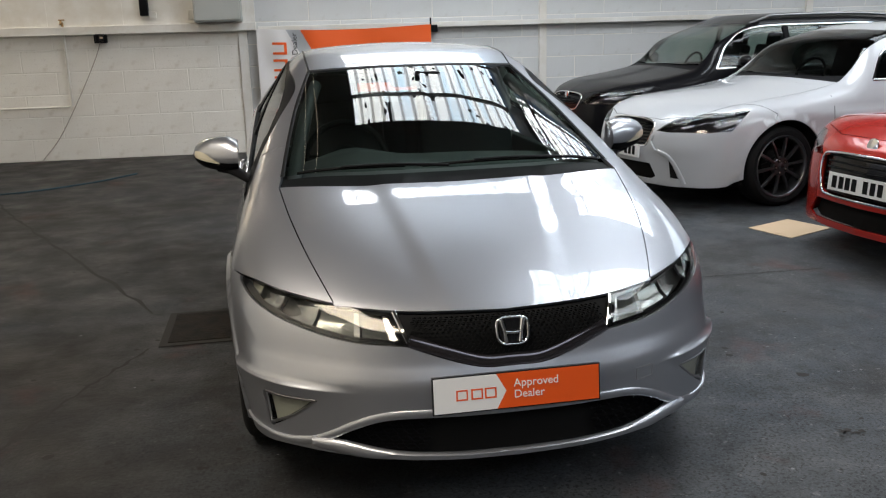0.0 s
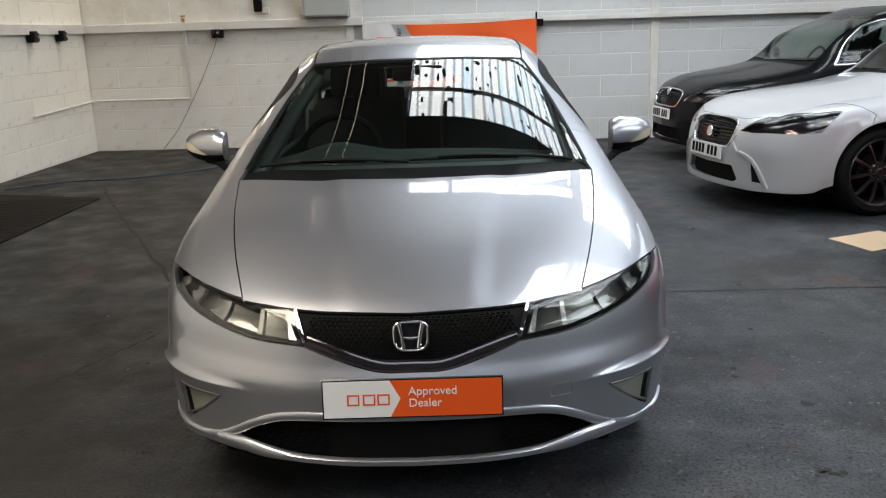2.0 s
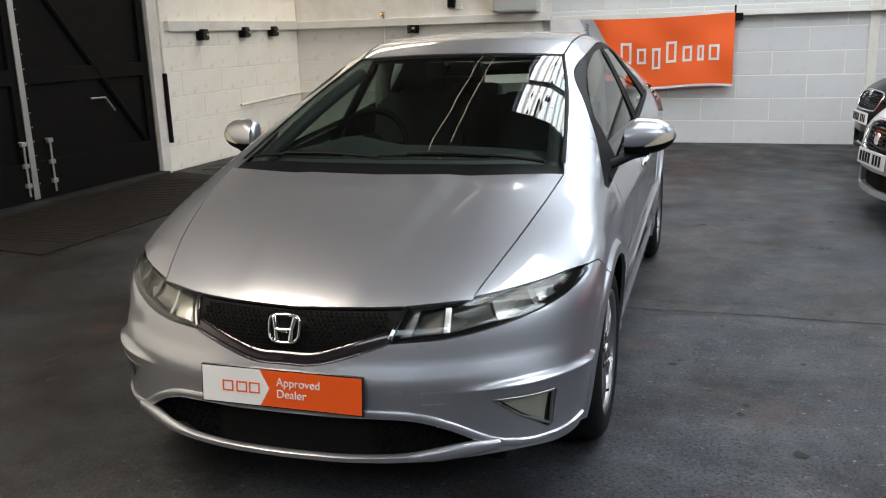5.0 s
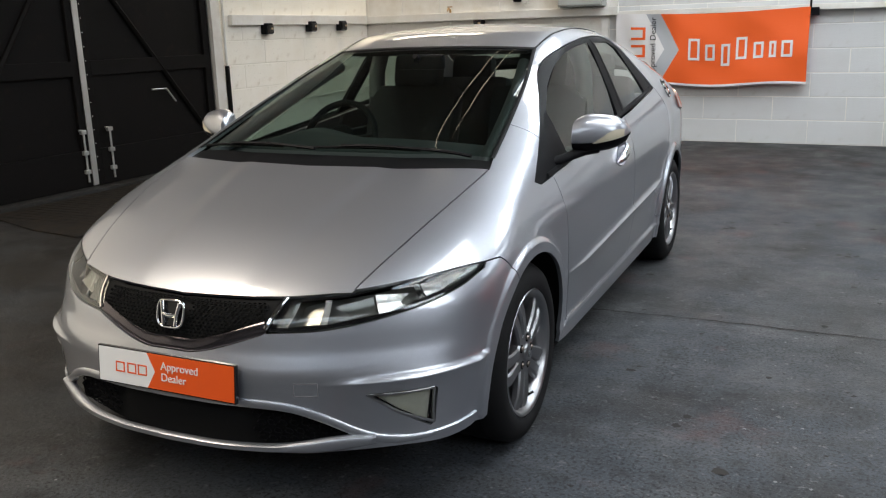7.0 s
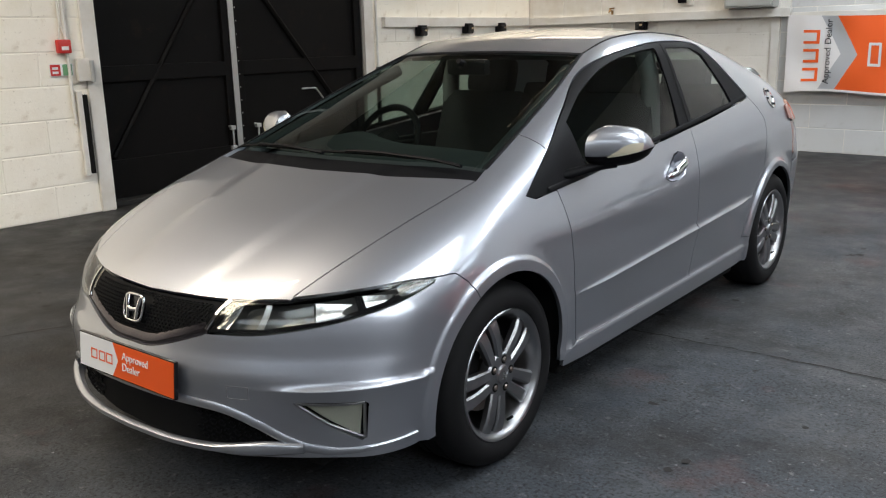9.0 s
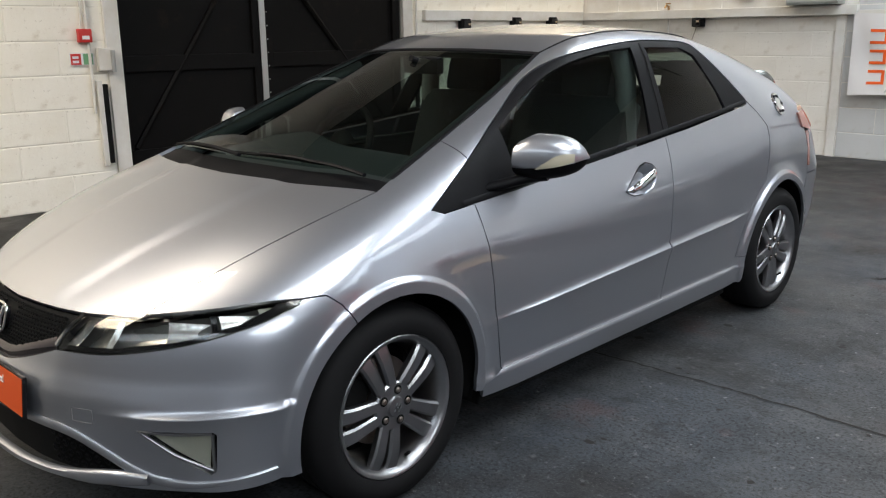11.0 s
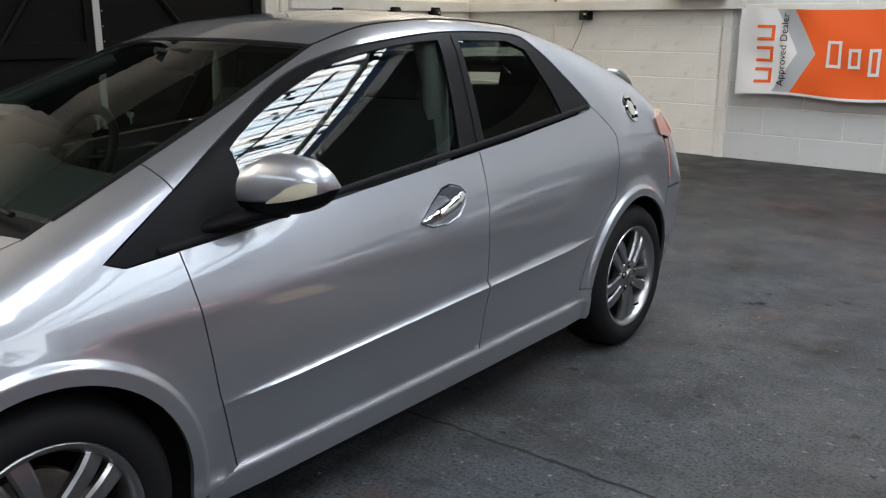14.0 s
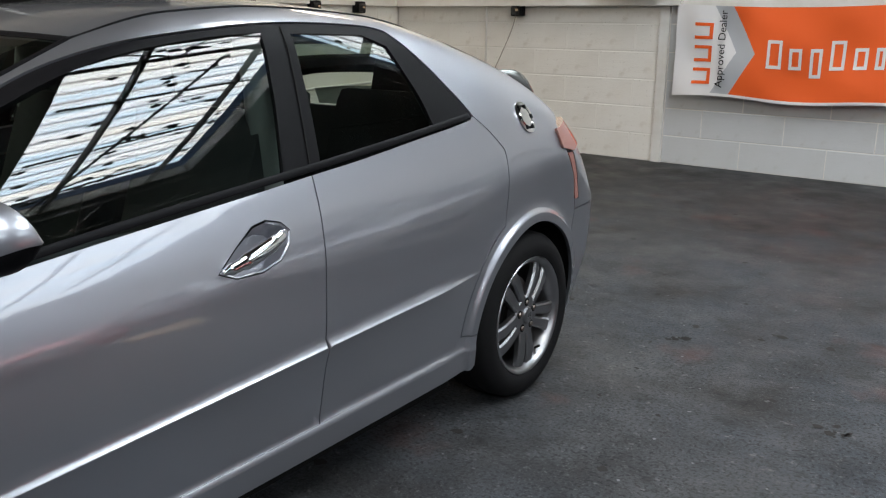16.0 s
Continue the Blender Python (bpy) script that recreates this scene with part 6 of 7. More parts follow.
for x0, x1, y0, y1 in ROOFLIGHTS[:5]:
    for k in range(min(420, int((x1 - x0) * (y1 - y0) * 14))):
        x, y = rng.uniform(x0 + 0.1, x1 - 0.1), y1 - abs(rng.gauss(0, 0.5)) * (y1 - y0) if rng.random() < 0.5 else rng.uniform(y0, y1)
        if not y0 < y < y1:
            continue
        a, b = rng.uniform(0.014, 0.045), rng.uniform(0.03, 0.12)
        litter.faces.new([litter.verts.new((x + a * math.cos(t) * rng.uniform(0.6, 1.1), y + b * math.sin(t) * rng.uniform(0.6, 1.1), EAVES + 0.12)) for t in (0, 1.0, 2.1, 3.1, 4.2, 5.2)])
ob = room_part("leaf_litter", litter, MATT_BLACK, "dark leaf litter lying on the rooflights", "litter", "stuff")
for x0, x1, y0, y1 in ROOFLIGHTS[:5]:
    y = y0 + 0.62
    while y < y1:
        room_part("purlin", box(x0 - 0.1, x1 + 0.1, y - 0.02, y + 0.02, EAVES - 0.02, EAVES + 0.05), ROOF_STEEL, "dark steel roof purlin", "beam")
        y += 1.15
for x, y0, y1 in ((4.98, -12, -5.0), (6.97, -12, -0.3), (9.95, -9.2, -0.3), (16.4, -8, -0.3)):
    t = hall_thing("roof_truss", "dark steel lattice roof truss", "truss", "roof trusses")
    part("top_chord", box(x - 0.05, x + 0.05, y0, y1, EAVES - 0.10, EAVES - 0.01), ROOF_STEEL, t)
    part("bottom_chord", tube([(x, y0, EAVES - 0.55), (x, y1, EAVES - 0.55)], 0.022, 8), ROOF_STEEL, t)
    n = max(2, int((y1 - y0) / 1.1))
    for k in range(n):
        a, b = y0 + (y1 - y0) * k / n, y0 + (y1 - y0) * (k + 1) / n
        part("web_bar", tube([(x, a, EAVES - 0.55), (x, (a + b) / 2, EAVES - 0.08), (x, b, EAVES - 0.55)], 0.012, 6), ROOF_STEEL, t)
for a, b in (((7.72, -5.5), (7.80, -3.6)), ((8.55, -5.5), (8.50, -3.6)), ((9.3, -5.6), (9.2, -4.0)), ((7.3, -4.2), (9.7, -5.2)), ((7.6, -0.6), (9.6, -2.6)), ((9.9, -0.6), (8.2, -2.6)), ((12.8, -7.2), (16.4, -1.2)), ((16.4, -7.2), (12.8, -1.2))):
    room_part("wind_brace", tube([(a[0], a[1], EAVES - 0.12), (b[0], b[1], EAVES - 0.12)], 0.016, 6), ROOF_STEEL, "thin dark diagonal roof brace", "brace")

for x, y0, y1 in TUBES:
    s = hall_thing("strip_light", "long warm fluorescent strip light under the roof", "light", "strip lights")
    part("batten", box(x - 0.012, x + 0.012, y0, y1, EAVES - 0.04, EAVES - 0.003, 0.004), ROOF_STEEL, s)
    part("tube", tube([(x, y0, EAVES - 0.048), (x, y1, EAVES - 0.048)], 0.004, 8), TUBE_GLOW, s, "glowing fluorescent tube")

# painted blocks of the two walls that show
def block_mesh(length, height, depth=0.003, bevel=0.008):
    bm = bmesh.new()
    o = [bm.verts.new((x, 0, z)) for x, z in ((0, 0), (length, 0), (length, height), (0, height))]
    i = [bm.verts.new((x, -depth, z)) for x, z in ((bevel, bevel), (length - bevel, bevel), (length - bevel, height - bevel), (bevel, height - bevel))]
    bm.faces.new(i)
    for k in range(4):
        bm.faces.new((o[k], o[(k + 1) % 4], i[(k + 1) % 4], i[k]))
    bmesh.ops.recalc_face_normals(bm, faces=bm.faces)
    me = bpy.data.meshes.new("block")
    bm.to_mesh(me)
    bm.free()
    return me


COURSE, BLOCK = 0.275, 0.80


def lay_blocks(parent, mat, runs, turn, proud=0.0):
    meshes = {}
    jit = random.Random(3)
    for c in range(8):
        for s0, s1 in runs:
            x = s0 - (BLOCK / 2 if c % 2 else 0)
            while x < s1 - 0.02:
                a, b = max(x, s0), min(x + BLOCK, s1)
                x += BLOCK
                if b - a < 0.06:
                    continue
                key = round(b - a, 2)
                if key not in meshes:
                    meshes[key] = block_mesh(key - 0.003, COURSE - 0.003)
                    meshes[key].materials.append(mat)
                ob = new("block", meshes[key])
                ob.parent = parent
                j = jit.uniform(0.0, 0.0015)
                ob.matrix_local = pose(a + 0.003, 0.012 + j, c * COURSE + 0.003) if not turn else pose(-0.012 + proud + j, a + 0.003, c * COURSE + 0.003, 0, 0, 90)


# ledge, conduit and fittings on the far wall
LEDGE = 1.655
room_part("ledge", box(0.0, 3.70, -0.08, 0.0, LEDGE - 0.105, LEDGE, 0.006), WHITE_PAINTED, "white painted timber ledge along the wall", "ledge")
room_part("ledge", box(3.72, ROOM_W, -0.09, 0.0, LEDGE - 0.125, LEDGE - 0.06, 0.006), WHITE_PAINTED, "white painted steel ledge along the wall", "ledge")
for x in (3.47, 7.40, 11.2):
    room_part("pilaster", box(x, x + 0.10, -0.02, 0.0, 0, EAVES), WHITE_PAINTED, "narrow white painted steel stanchion in the wall", "stanchion")
for x in (0.55, 1.15, 2.05, 3.66):
    room_part("batten", box(x, x + 0.03, -0.02, 0.0, LEDGE, LEDGE + 0.9), WHITE_PAINTED, "white painted upright batten", "batten")
room_part("panel_board", box(0.05, 3.66, -0.012, 0.0, LEDGE, LEDGE + 1.2), WHITE_PAINTED, "white painted board above the ledge", "board")
for x, l in ((0.06, "pipe"),):
    bm = tube([(0.03, -0.03, 0.675), (1.325, -0.03, 0.675), (1.355, -0.03, 0.70), (1.355, -0.03, 1.62)], 0.014, 8)
    room_part("water_pipe", bm, WHITE_PAINTED, "white painted water pipe on the wall", "pipe", smooth=50)
bm = tube([(0.03, -0.03, 0.675), (0.03, -1.65, 0.625)], 0.016, 8)
room_part("water_pipe", bm, WHITE_PAINTED, "white painted water pipe along the wall", "pipe", smooth=50)
tap = hall_thing("tap", "small brass tap on the painted pipe", "tap")
part("body", tube([(1.355, -0.03, 1.60), (1.355, -0.035, 1.70), (1.355, -0.09, 1.715), (1.355, -0.12, 1.68)], [0.014, 0.016, 0.013, 0.011], 10), BRASS, tap, smooth=50)
part("handle", tube([(1.32, -0.045, 1.735), (1.39, -0.045, 1.735)], 0.008, 8), BRASS, tap)


def socket(x, y, z, along_west=False, big=True):
    s = hall_thing("wall_socket", "black weatherproof wall socket", "socket", "wall sockets")
    m = pose(x, y, z) if not along_west else pose(x, y, z, 0, 0, 90)
    part("body", box(-0.075, 0.075, -0.075, 0, -0.065, 0.065, 0.012, m=m), BLACK_PLASTIC, s, smooth=40)
    part("lid", box(-0.055, 0.055, -0.10, -0.070, -0.055, 0.045, 0.010, m=m), GLOSS_BLACK, s, smooth=40)
    part("gland", tube([m @ Vector((0, -0.03, 0.06)), m @ Vector((0, -0.03, 0.13))], 0.012, 8), MATT_BLACK, s)
    part("label_strip", box(0.005, 0.04, -0.103, -0.099, -0.01, 0.012, m=m), CARD, s)


socket(1.79, 0.0, 1.51)
cable = tube([rp(*p) for p in smooth_curve([(1.79, -0.07, 1.46), (1.70, -0.05, 1.25), (1.46, -0.04, 0.80), (1.16, -0.04, 0.30), (0.92, -0.05, 0.02)], 6)], 0.006, 6)
tagged(part("cable", cable, PALE_CABLE, None, smooth=60), "thin pale cable hanging down from the socket to the floor", "cable")
for y, z in ((-2.36, 1.505), (-1.45, 1.525), (-0.74, 1.53)):
    socket(0.0, y, z, True)
box2 = hall_thing("meter_box", "small black box with a pale dial on the wall", "meter")
part("body", box(2.30, 2.40, -0.08, 0, 1.76, 2.02, 0.01), BLACK_PLASTIC, box2, smooth=40)
part("junction", box(2.40, 2.49, -0.04, 0, 1.73, 1.81, 0.008), WHITE_PAINTED, box2)
gb = hall_thing("distribution_box", "grey steel electrical cabinet on the wall", "cabinet")
part("body", box(2.96, 3.54, -0.20, 0, 1.665, 2.30, 0.008), GREY_BOX, gb)
part("door", box(2.98, 3.52, -0.215, -0.20, 1.685, 2.28, 0.006), GREY_BOX, gb)
part("switch", box(2.88, 2.95, -0.05, 0, 1.70, 1.82, 0.006), WHITE_PAINTED, gb)

# banner hung from the ledge
BX0, BX1, BZ0, BZ1 = 3.70, 5.93, 0.695, 1.565


def banner_strip(u0, u1, v0, v1, mat, name, parent, lift=0.0, shape=None, nu=40, nv=14):
    """A patch of the hanging cloth, with its folds; shape cuts the side edges."""
    bm = bmesh.new()
    rows = []
    for j in range(nv + 1):
        v = v0 + (v1 - v0) * j / nv
        a, b = (u0, u1) if shape is None else shape(v)
        row = []
        for i in range(nu + 1):
            u = a + (b - a) * i / nu
            row.append(bm.verts.new(cloth(u, v, lift)))
        rows.append(row)
    for r0, r1 in zip(rows, rows[1:]):
        for k in range(nu):
            bm.faces.new((r0[k], r0[k + 1], r1[k + 1], r1[k]))
    bmesh.ops.recalc_face_normals(bm, faces=bm.faces)
    ob = part(name, bm, mat, parent, smooth=180)
    return ob


def cloth(u, v, lift=0.0):
    """u, v from 0 to 1 over the banner, v upwards."""
    x = BX0 + (BX1 - BX0) * u
    sag = 0.035 * math.sin(math.pi * min(1, u * 1.02)) * v
    z = BZ0 + (BZ1 - BZ0) * v - sag + 0.02 * (1 - v) * math.sin(u * 9)
    fold = 0.016 * math.sin(u * 31 + v * 5) * (0.3 + 0.7 * v) * max(0, 1 - u * 1.8) + 0.010 * math.sin(u * 11 - v * 6) + 0.006 * math.sin(v * 9 + u * 17)
    return (x, -0.125 - lift - fold, z)


def arrow(v):
    return 0.245 + 0.105 * (1 - abs(v - 0.5) * 2)


banner = hall_thing("banner", "orange and white fabric banner hung from the ledge", "banner")
banner_strip(0, 0.20, 0, 1, WHITE_FABRIC, "white_cloth", banner, shape=lambda v: (0.0, arrow(v) - 0.08))
banner_strip(0, 0.20, 0, 1, GREY_PRINT, "grey_arrow", banner, shape=lambda v: (arrow(v) - 0.08, arrow(v)), nu=8)
banner_strip(0, 0.20, 0, 1, ORANGE, "orange_cloth", banner, shape=lambda v: (arrow(v), 1.0), nu=50)
banner_strip(0, 1, 0, 0.03, WHITE_FABRIC, "hem", banner, lift=0.003, nv=1)
# the brand word as plain pale strokes
def stroke(name, u0, u1, v0, v1, mat):
    banner_strip(u0, u1, v0, v1, mat, name, banner, lift=0.004, nu=3, nv=3)
for k, (u, w, top_, low_) in enumerate(((0.43, 0.06, 0.66, 0.36), (0.515, 0.05, 0.58, 0.36), (0.595, 0.045, 0.58, 0.28), (0.675, 0.055, 0.66, 0.36), (0.76, 0.05, 0.58, 0.36), (0.83, 0.035, 0.58, 0.36), (0.90, 0.055, 0.58, 0.36))):
    stroke("word_bar", u - w / 2, u - w / 2 + 0.012, low_, top_, WHITE_FABRIC)
    stroke("word_bar", u + w / 2 - 0.012, u + w / 2, low_, top_, WHITE_FABRIC)
    stroke("word_bar", u - w / 2 + 0.012, u + w / 2 - 0.012, top_ - 0.035, top_, WHITE_FABRIC)
    stroke("word_bar", u - w / 2 + 0.012, u + w / 2 - 0.012, low_, low_ + 0.035, WHITE_FABRIC)
for v in (0.22, 0.47, 0.72):
    stroke("emblem_bar", 0.085, 0.165, v - 0.09, v - 0.055, ORANGE)
    stroke("emblem_bar", 0.085, 0.165, v + 0.055, v + 0.09, ORANGE)
    stroke("emblem_bar", 0.15, 0.165, v - 0.055, v + 0.055, ORANGE)
for word, up in (("Approved", 0.10), ("Dealer", 0.535)):
    lettering("lettering", word, 0.100, Matrix(((0, -1, 0, BX0 + 0.50), (0, 0, -1, -0.155), (1, 0, 0, BZ0 + up), (0, 0, 0, 1))), MATT_BLACK, banner)
part("hook", box(5.92, 6.02, -0.10, -0.02, 1.47, 1.56, 0.006), BLACK_PLASTIC, banner, "dark steel bracket")
part("cord", tube([(5.93, -0.10, 1.55), (5.93, -0.10, 1.65)], 0.012, 6), MATT_BLACK, banner)

# black double door in the left wall
door = hall_thing("double_door", "tall black painted timber double door, closed", "door", kind="")
MIDY = -5.13
for s, (a, b) in enumerate(((DOOR_Y0 + 0.02, MIDY - 0.01), (MIDY + 0.01, DOOR_Y1 - 0.02))):
    leaf = part("door_leaf", box(-0.09, -0.05, a, b, 0.05, DOOR_H), DOOR_BLACK, door, "black timber door leaf")
    for y0, y1 in ((a, a + 0.10), (b - 0.10, b)):
        part("stile", box(-0.05, -0.015, y0, y1, 0.05, DOOR_H, 0.004), DOOR_BLACK, leaf)
    for z0, z1 in ((0.05, 0.40), (1.10, 1.24), (2.2, 2.32)):
        part("rail", box(-0.048, -0.013, a + 0.10, b - 0.10, z0, z1, 0.004), DOOR_BLACK, leaf)
    lo, hi = (b - 0.15, a + 0.15) if s else (a + 0.15, b - 0.15)
    part("brace", tube([(-0.035, lo, 0.42), (-0.035, hi, 2.2)], 0.028, 6), DOOR_BLACK, leaf)
part("meeting_strip", box(-0.012, 0.0, MIDY - 0.035, MIDY + 0.03, 0.06, DOOR_H, 0.003), GALV, door, "worn grey metal meeting strip")
for k in range(22):
    part("strip_screw", turned([(0, 0.007), (0.004, 0.006), (0.005, 0.0005)], "x", 8, m=pose(0.0, MIDY + 0.045, 0.2 + 0.13 * k)), GALV, door)
for y in (MIDY - 0.09, MIDY + 0.23):
    b = part("drop_bolt", tube([(0.005, y - 0.05, 0.60), (0.005, y, 0.60), (0.005, y, 0.10)], 0.010, 8), GALV, door, "galvanised drop bolt")
    for z in (0.58, 0.38, 0.20):
        part("bolt_bracket", box(-0.015, 0.018, y - 0.03, y + 0.03, z - 0.02, z + 0.02, 0.004), GALV, b)
part("lever", tube([(-0.02, -4.26, 0.915), (0.02, -4.10, 0.915), (0.02, -3.98, 0.775)], 0.009, 8), GALV, door, "steel lever handle")
for x1, y0, y1 in ((PIER + 0.02, DOOR_Y0 - 0.13, DOOR_Y0), (0.03, DOOR_Y1, DOOR_Y1 + 0.14)):
    room_part("door_post", box(-0.20, x1, y0, y1, 0, EAVES - 0.4, 0.006), WHITE_PAINTED, "white painted timber door post", "post")
room_part("door_sill", box(-0.20, 0.12, DOOR_Y0, DOOR_Y1, 0.0, 0.045, 0.008), FLOOR, "worn concrete door sill", "sill")
room_part("west_ledge", box(-0.012, 0.05, DOOR_Y1 + 0.32, -0.08, LEDGE - 0.105, LEDGE + 0.01, 0.005), WHITE_PAINTED, "white painted ledge", "ledge")
room_part("post_slot", box(0.0, 0.045, DOOR_Y1 + 0.185, DOOR_Y1 + 0.215, 0.33, 1.10, 0.004), MATT_BLACK, "dark steel guide strip by the door", "strip")
room_part("conduit", tube([(0.02, DOOR_Y1 + 0.20, 1.10), (0.02, DOOR_Y1 + 0.20, 3.0)], 0.013, 8), WHITE_PAINTED, "white painted conduit", "conduit")
# alarm point, notice and gear on the near side of the door
Y = DOOR_Y0 - 0.31
al = hall_thing("fire_alarm", "red fire alarm call point on the wall", "alarm")
part("body", box(PIER, PIER + 0.055, Y - 0.055, Y + 0.055, 1.365, 1.475, 0.008), ALARM_RED, al, smooth=40)
part("window", box(PIER + 0.055, PIER + 0.058, Y - 0.03, Y + 0.03, 1.39, 1.42), WHITE_PRINT, al)
part("cable", tube([(PIER + 0.02, Y - 0.03, 1.47), (PIER + 0.02, Y - 0.01, 1.60), (PIER + 0.02, Y - 0.03, 2.6)], 0.008, 6), WHITE_PAINTED, al)
part("cable", tube([(PIER + 0.02, Y + 0.03, 1.47), (PIER + 0.02, Y + 0.0, 1.62), (PIER + 0.02, Y + 0.04, 2.6)], 0.008, 6), WHITE_PAINTED, al)
sg = hall_thing("fire_notice", "small red and green fire notice", "sign")
part("plate", box(PIER, PIER + 0.006, Y - 0.13, Y + 0.07, 1.18, 1.28), WHITE_PRINT, sg)
part("red_half", box(PIER + 0.006, PIER + 0.008, Y - 0.125, Y - 0.04, 1.185, 1.275), ALARM_RED, sg)
part("green_half", box(PIER + 0.006, PIER + 0.008, Y - 0.02, Y + 0.06, 1.185, 1.275), material("green_print", (0.15, 0.35, 0.18), 0.5), sg)
for z in (1.20, 1.235):
    part("print_bar", box(PIER + 0.008, PIER + 0.009, Y - 0.11, Y - 0.06, z, z + 0.02), WHITE_PRINT, sg)
hg = hall_thing("door_hinge", "white painted steel door hinge bracket", "hinge")
part("plate", box(PIER, PIER + 0.05, DOOR_Y0 - 0.22, DOOR_Y0 - 0.10, 1.13, 1.32, 0.01), WHITE_PAINTED, hg)
part("pin", tube([(PIER + 0.06, DOOR_Y0 - 0.10, 1.12), (PIER + 0.06, DOOR_Y0 - 0.10, 1.30)], 0.018, 10), GALV, hg, smooth=50)
room_part("post_slot", box(PIER, PIER + 0.05, DOOR_Y0 - 0.20, DOOR_Y0 - 0.165, 0.35, 1.02, 0.004), MATT_BLACK, "dark steel guide slot by the door", "strip")
room_part("slot_cover", box(PIER, PIER + 0.04, DOOR_Y0 - 0.25, DOOR_Y0 - 0.205, 0.33, 1.05, 0.006), WHITE_PAINTED, "white painted guide cover", "strip")
room_part("conduit", tube([(PIER + 0.02, DOOR_Y0 - 0.28, 0.78), (PIER + 0.02, DOOR_Y0 - 0.28, 1.9), (PIER + 0.02, DOOR_Y0 - 0.25, 2.8)], 0.014, 8), WHITE_PAINTED, "white painted conduit", "conduit")

# on the floor
mat = tagged(part("rubber_mat", bmesh.new(), MATTING), "dark ribbed rubber matting on the floor by the door", "mat")
bm = bmesh.new()
pts = [(-4.60, 5.43), (-3.18, 4.97), (-3.32, 1.85), (-3.88, 1.93), (-4.70, 2.2)]
bm2 = slab([(x, y) for x, y in pts], 0.012)
bm2.to_mesh(mat.data)
mat.data.materials.clear()
mat.data.materials.append(MATTING)
ribs = bmesh.new()
for i in range(34):
    t = i / 33
    x0, x1 = -4.62, -3.34 + 0.12 * t
    y = 2.22 + 2.72 * t
    box(x0, x1, y - 0.012, y + 0.012, 0.012, 0.0145, 0, ribs)
tagged(part("mat_ribs", ribs, MATTING, mat), kind="stuff")
drain = thing("drain_cover", "rusty steel drain cover set in the floor", "drain cover")
part("frame", box(-1.33, -0.70, 1.06, 1.60, 0.001, 0.006, 0.002), DARK_CRACK, drain)
part("plate", box(-1.29, -0.98, 1.10, 1.56, 0.004, 0.010, 0.002), MATTING, drain)
for k in range(6):
    part("grate_bar", box(-0.95, -0.73, 1.12 + 0.075 * k, 1.15 + 0.075 * k, 0.004, 0.012, 0.002), STEEL, drain)


def crack(points, width, label):
    """A dark joint in the concrete: a narrow, uneven inlaid strip."""
    rng = random.Random(len(points) * 7 + int(width * 1e5))
    P = smooth_curve(points, 14)
    bm = bmesh.new()
    rows = []
    for i, p in enumerate(P):
        d = np.array(P[min(i + 1, len(P) - 1)]) - np.array(P[max(i - 1, 0)])
        d /= np.linalg.norm(d)
        n = np.array((-d[1], d[0]))
        w = width * rng.uniform(0.35, 1.2)
        j = n * rng.uniform(-0.5, 0.5) * width
        rows.append([bm.verts.new((*(np.array(p[:2]) + j + n * s * w), 0.0025)) for s in (-0.5, 0.5)])
    for a, b in zip(rows, rows[1:]):
        bm.faces.new((a[0], a[1], b[1], b[0]))
    bmesh.ops.recalc_face_normals(bm, faces=bm.faces)
    tagged(part("floor_crack", bm, DARK_CRACK), label, "crack", "", "structure")


crack([(-3.43, 5.74), (-3.04, 4.85), (-2.36, 3.50), (-1.42, 1.64)], 0.030, "dark open joint in the concrete floor")
crack([(-1.37, 1.05), (-1.60, 0.56), (-1.79, 0.05), (-2.1, -0.7)], 0.020, "thin crack in the concrete floor")
crack([(-0.7, 1.50), (0.2, 1.47), (0.7, 1.48), (1.18, 1.49), (1.77, 1.48), (2.6, 1.46)], 0.014, "dark joint in the painted floor")
card = tagged(part("cardboard_sheet", slab([(2.72, 2.58), (3.15, 2.76), (3.28, 2.40), (2.84, 2.21)], 0.004, m=pose(0, 0, 0.001)), CARD), "flat sheet of brown cardboard lying on the floor", "cardboard")
hose = tube([(p[0], p[1], 0.010) for p in smooth_curve([(-4.4, 5.6), (-3.9, 6.0), (-3.3, 6.1), (-2.7, 6.5), (-2.3, 7.0)], 8)], 0.008, 6)
tagged(part("hose", hose, CABLE_BLUE, smooth=60), "thin blue air hose lying on the floor", "hose")

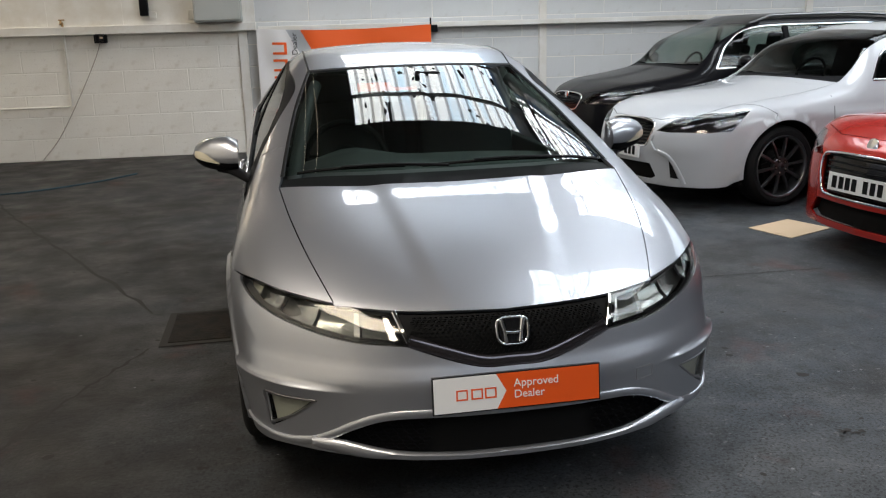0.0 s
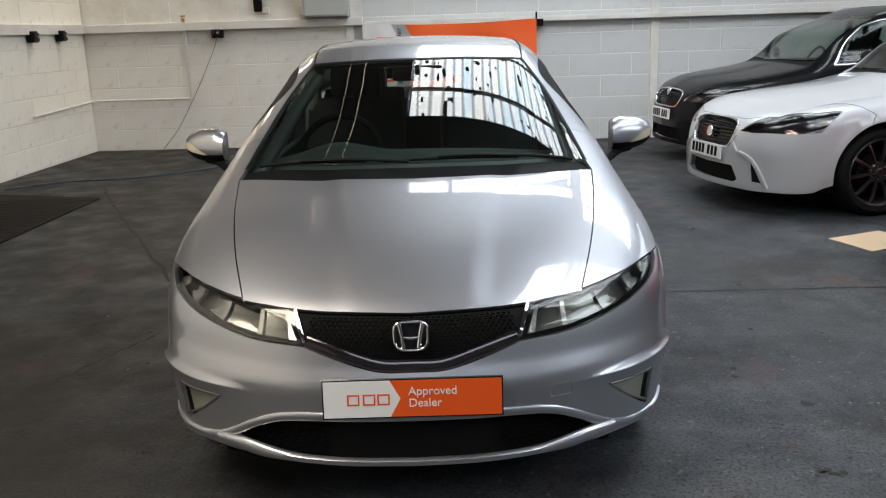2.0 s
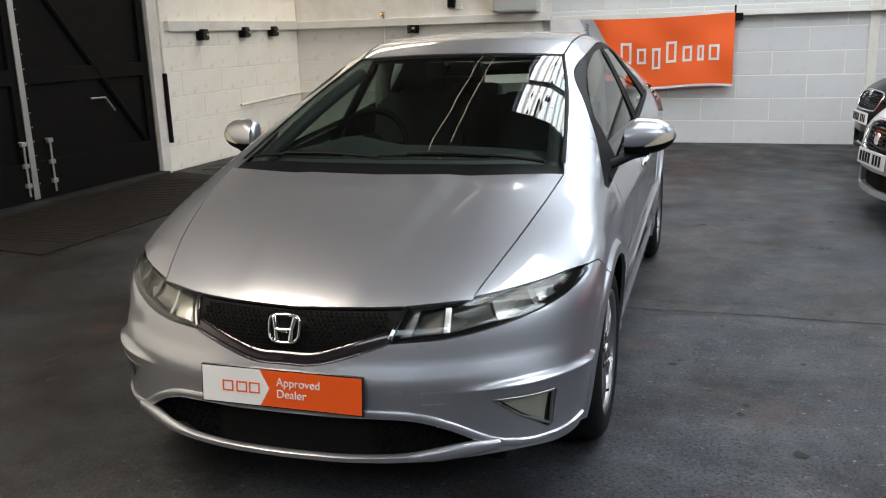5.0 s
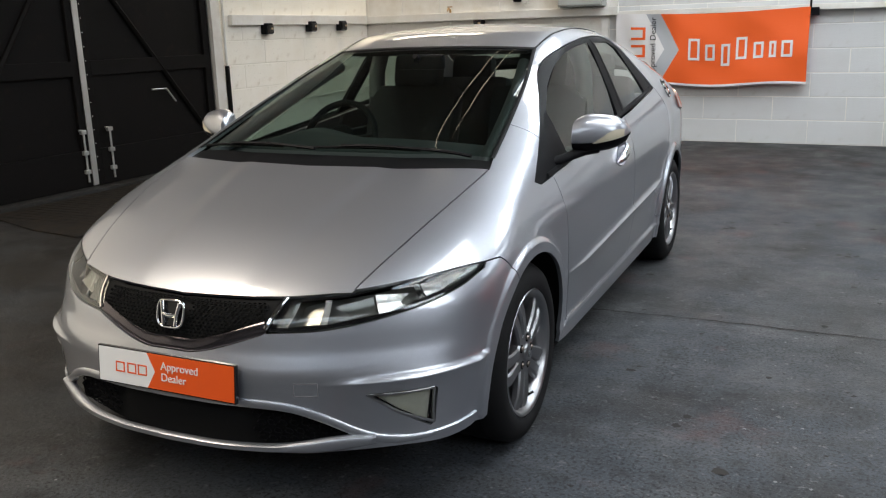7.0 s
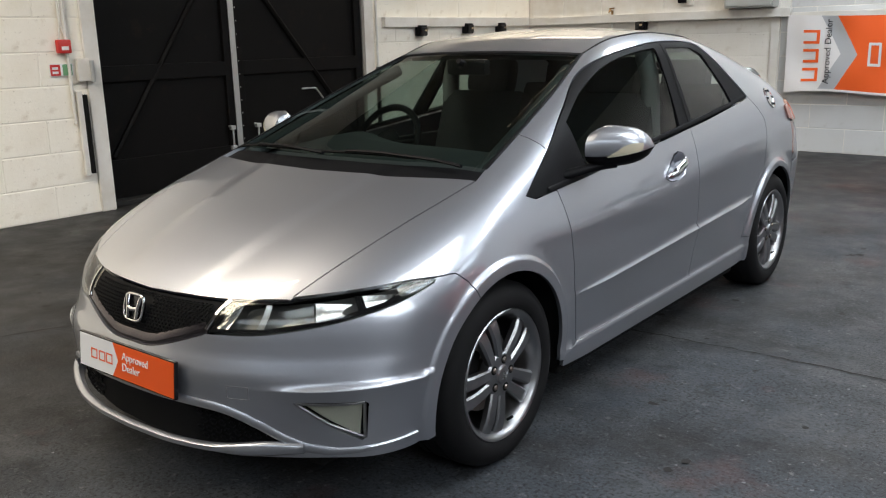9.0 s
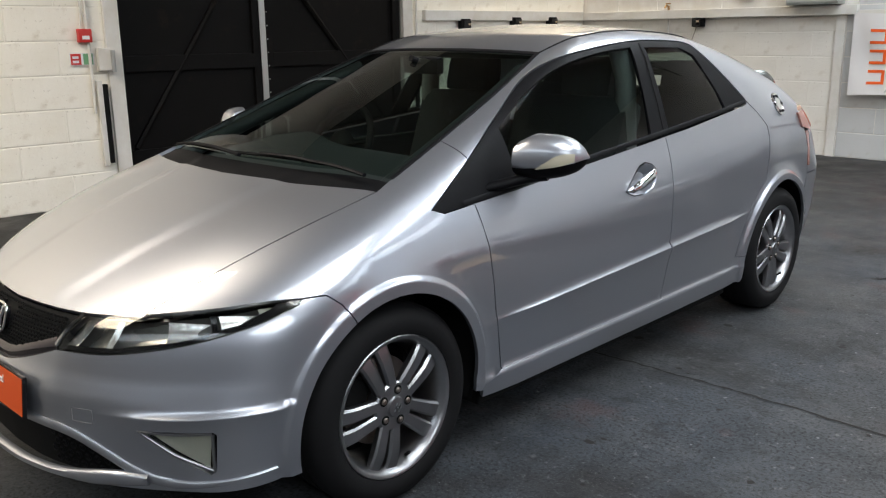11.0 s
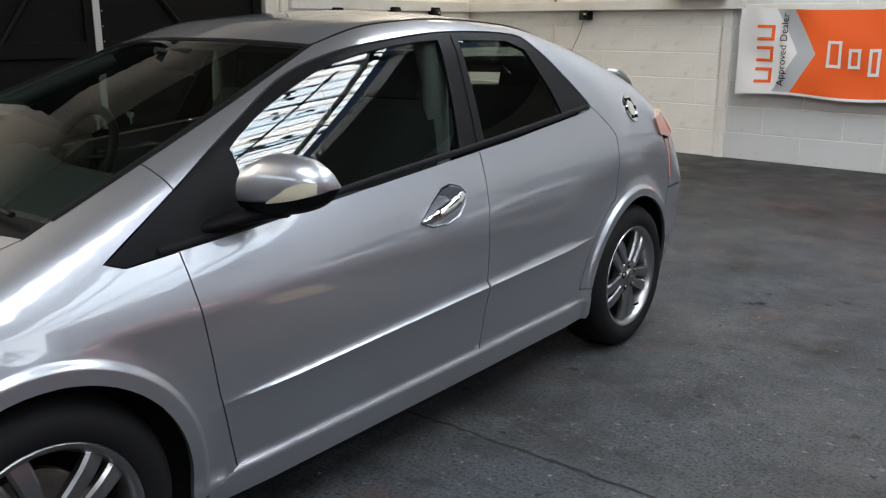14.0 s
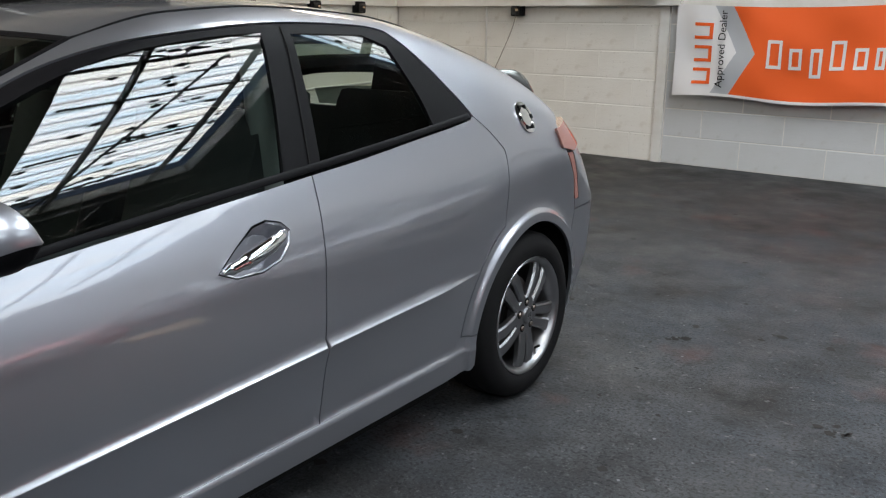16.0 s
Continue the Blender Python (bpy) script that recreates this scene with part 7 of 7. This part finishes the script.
# oil spots, chips and grit on the floor
spots = bmesh.new()
rng = random.Random(11)
for k in range(800):
    x, y = rng.uniform(-4.3, 4.5), rng.uniform(-2.6, 7.8)
    a = rng.choice((0.004, 0.006, 0.008, 0.012, 0.02)) * rng.uniform(0.6, 1.3)
    if rng.random() < 0.03:
        a = rng.uniform(0.02, 0.035)
    spots.faces.new([spots.verts.new((x + a * rng.uniform(0.5, 1.2) * math.cos(t), y + a * rng.uniform(0.5, 1.2) * math.sin(t), 0.0022)) for t in (0, 0.9, 1.8, 2.7, 3.6, 4.5, 5.4)])
for cx, cy in ((1.344, -0.572), (1.9, 3.0), (1.1, 3.57)):
    for k in range(9):
        x, y, a = cx + rng.gauss(0, 0.03), cy + rng.gauss(0, 0.02), rng.uniform(0.008, 0.022)
        spots.faces.new([spots.verts.new((x + a * rng.uniform(0.5, 1.2) * math.cos(t), y + a * rng.uniform(0.5, 1.2) * math.sin(t), 0.0024)) for t in (0, 0.9, 1.8, 2.7, 3.6, 4.5, 5.4)])
tagged(part("oil_spots", spots, DARK_CRACK), "small dark oil spots and grit on the floor", "oil spots", "", "stuff")
chips = bmesh.new()
for k in range(650):
    x, y = rng.gauss(1.3, 1.7), rng.uniform(-2.2, 6.5)
    a = rng.choice((0.0015, 0.0025, 0.0035, 0.006)) * rng.uniform(0.7, 1.3)
    chips.faces.new([chips.verts.new((x + a * rng.uniform(0.5, 1.4) * math.cos(t), y + a * rng.uniform(0.5, 1.4) * math.sin(t), 0.002)) for t in (0, 1.2, 2.5, 3.7, 5.0)])
tagged(part("paint_chips", chips, PALE_CHIP), "pale chips and flecks in the floor paint", "paint chips", "", "stuff")

lay_blocks(bpy.data.objects["wall_north"], BLOCKS, ((0.0, 3.47),), False)
lay_blocks(bpy.data.objects["wall_north"], WHITE_BLOCKS, ((3.57, 7.40), (7.50, 11.2), (11.3, 14.5)), False)
lay_blocks(bpy.data.objects["wall_west"], CREAM_BLOCKS, ((DOOR_Y1 + 0.14, 0.0),), True)
lay_blocks(bpy.data.objects["wall_west"], CREAM_BLOCKS, ((-10.4, DOOR_Y0 - 0.13),), True, PIER)
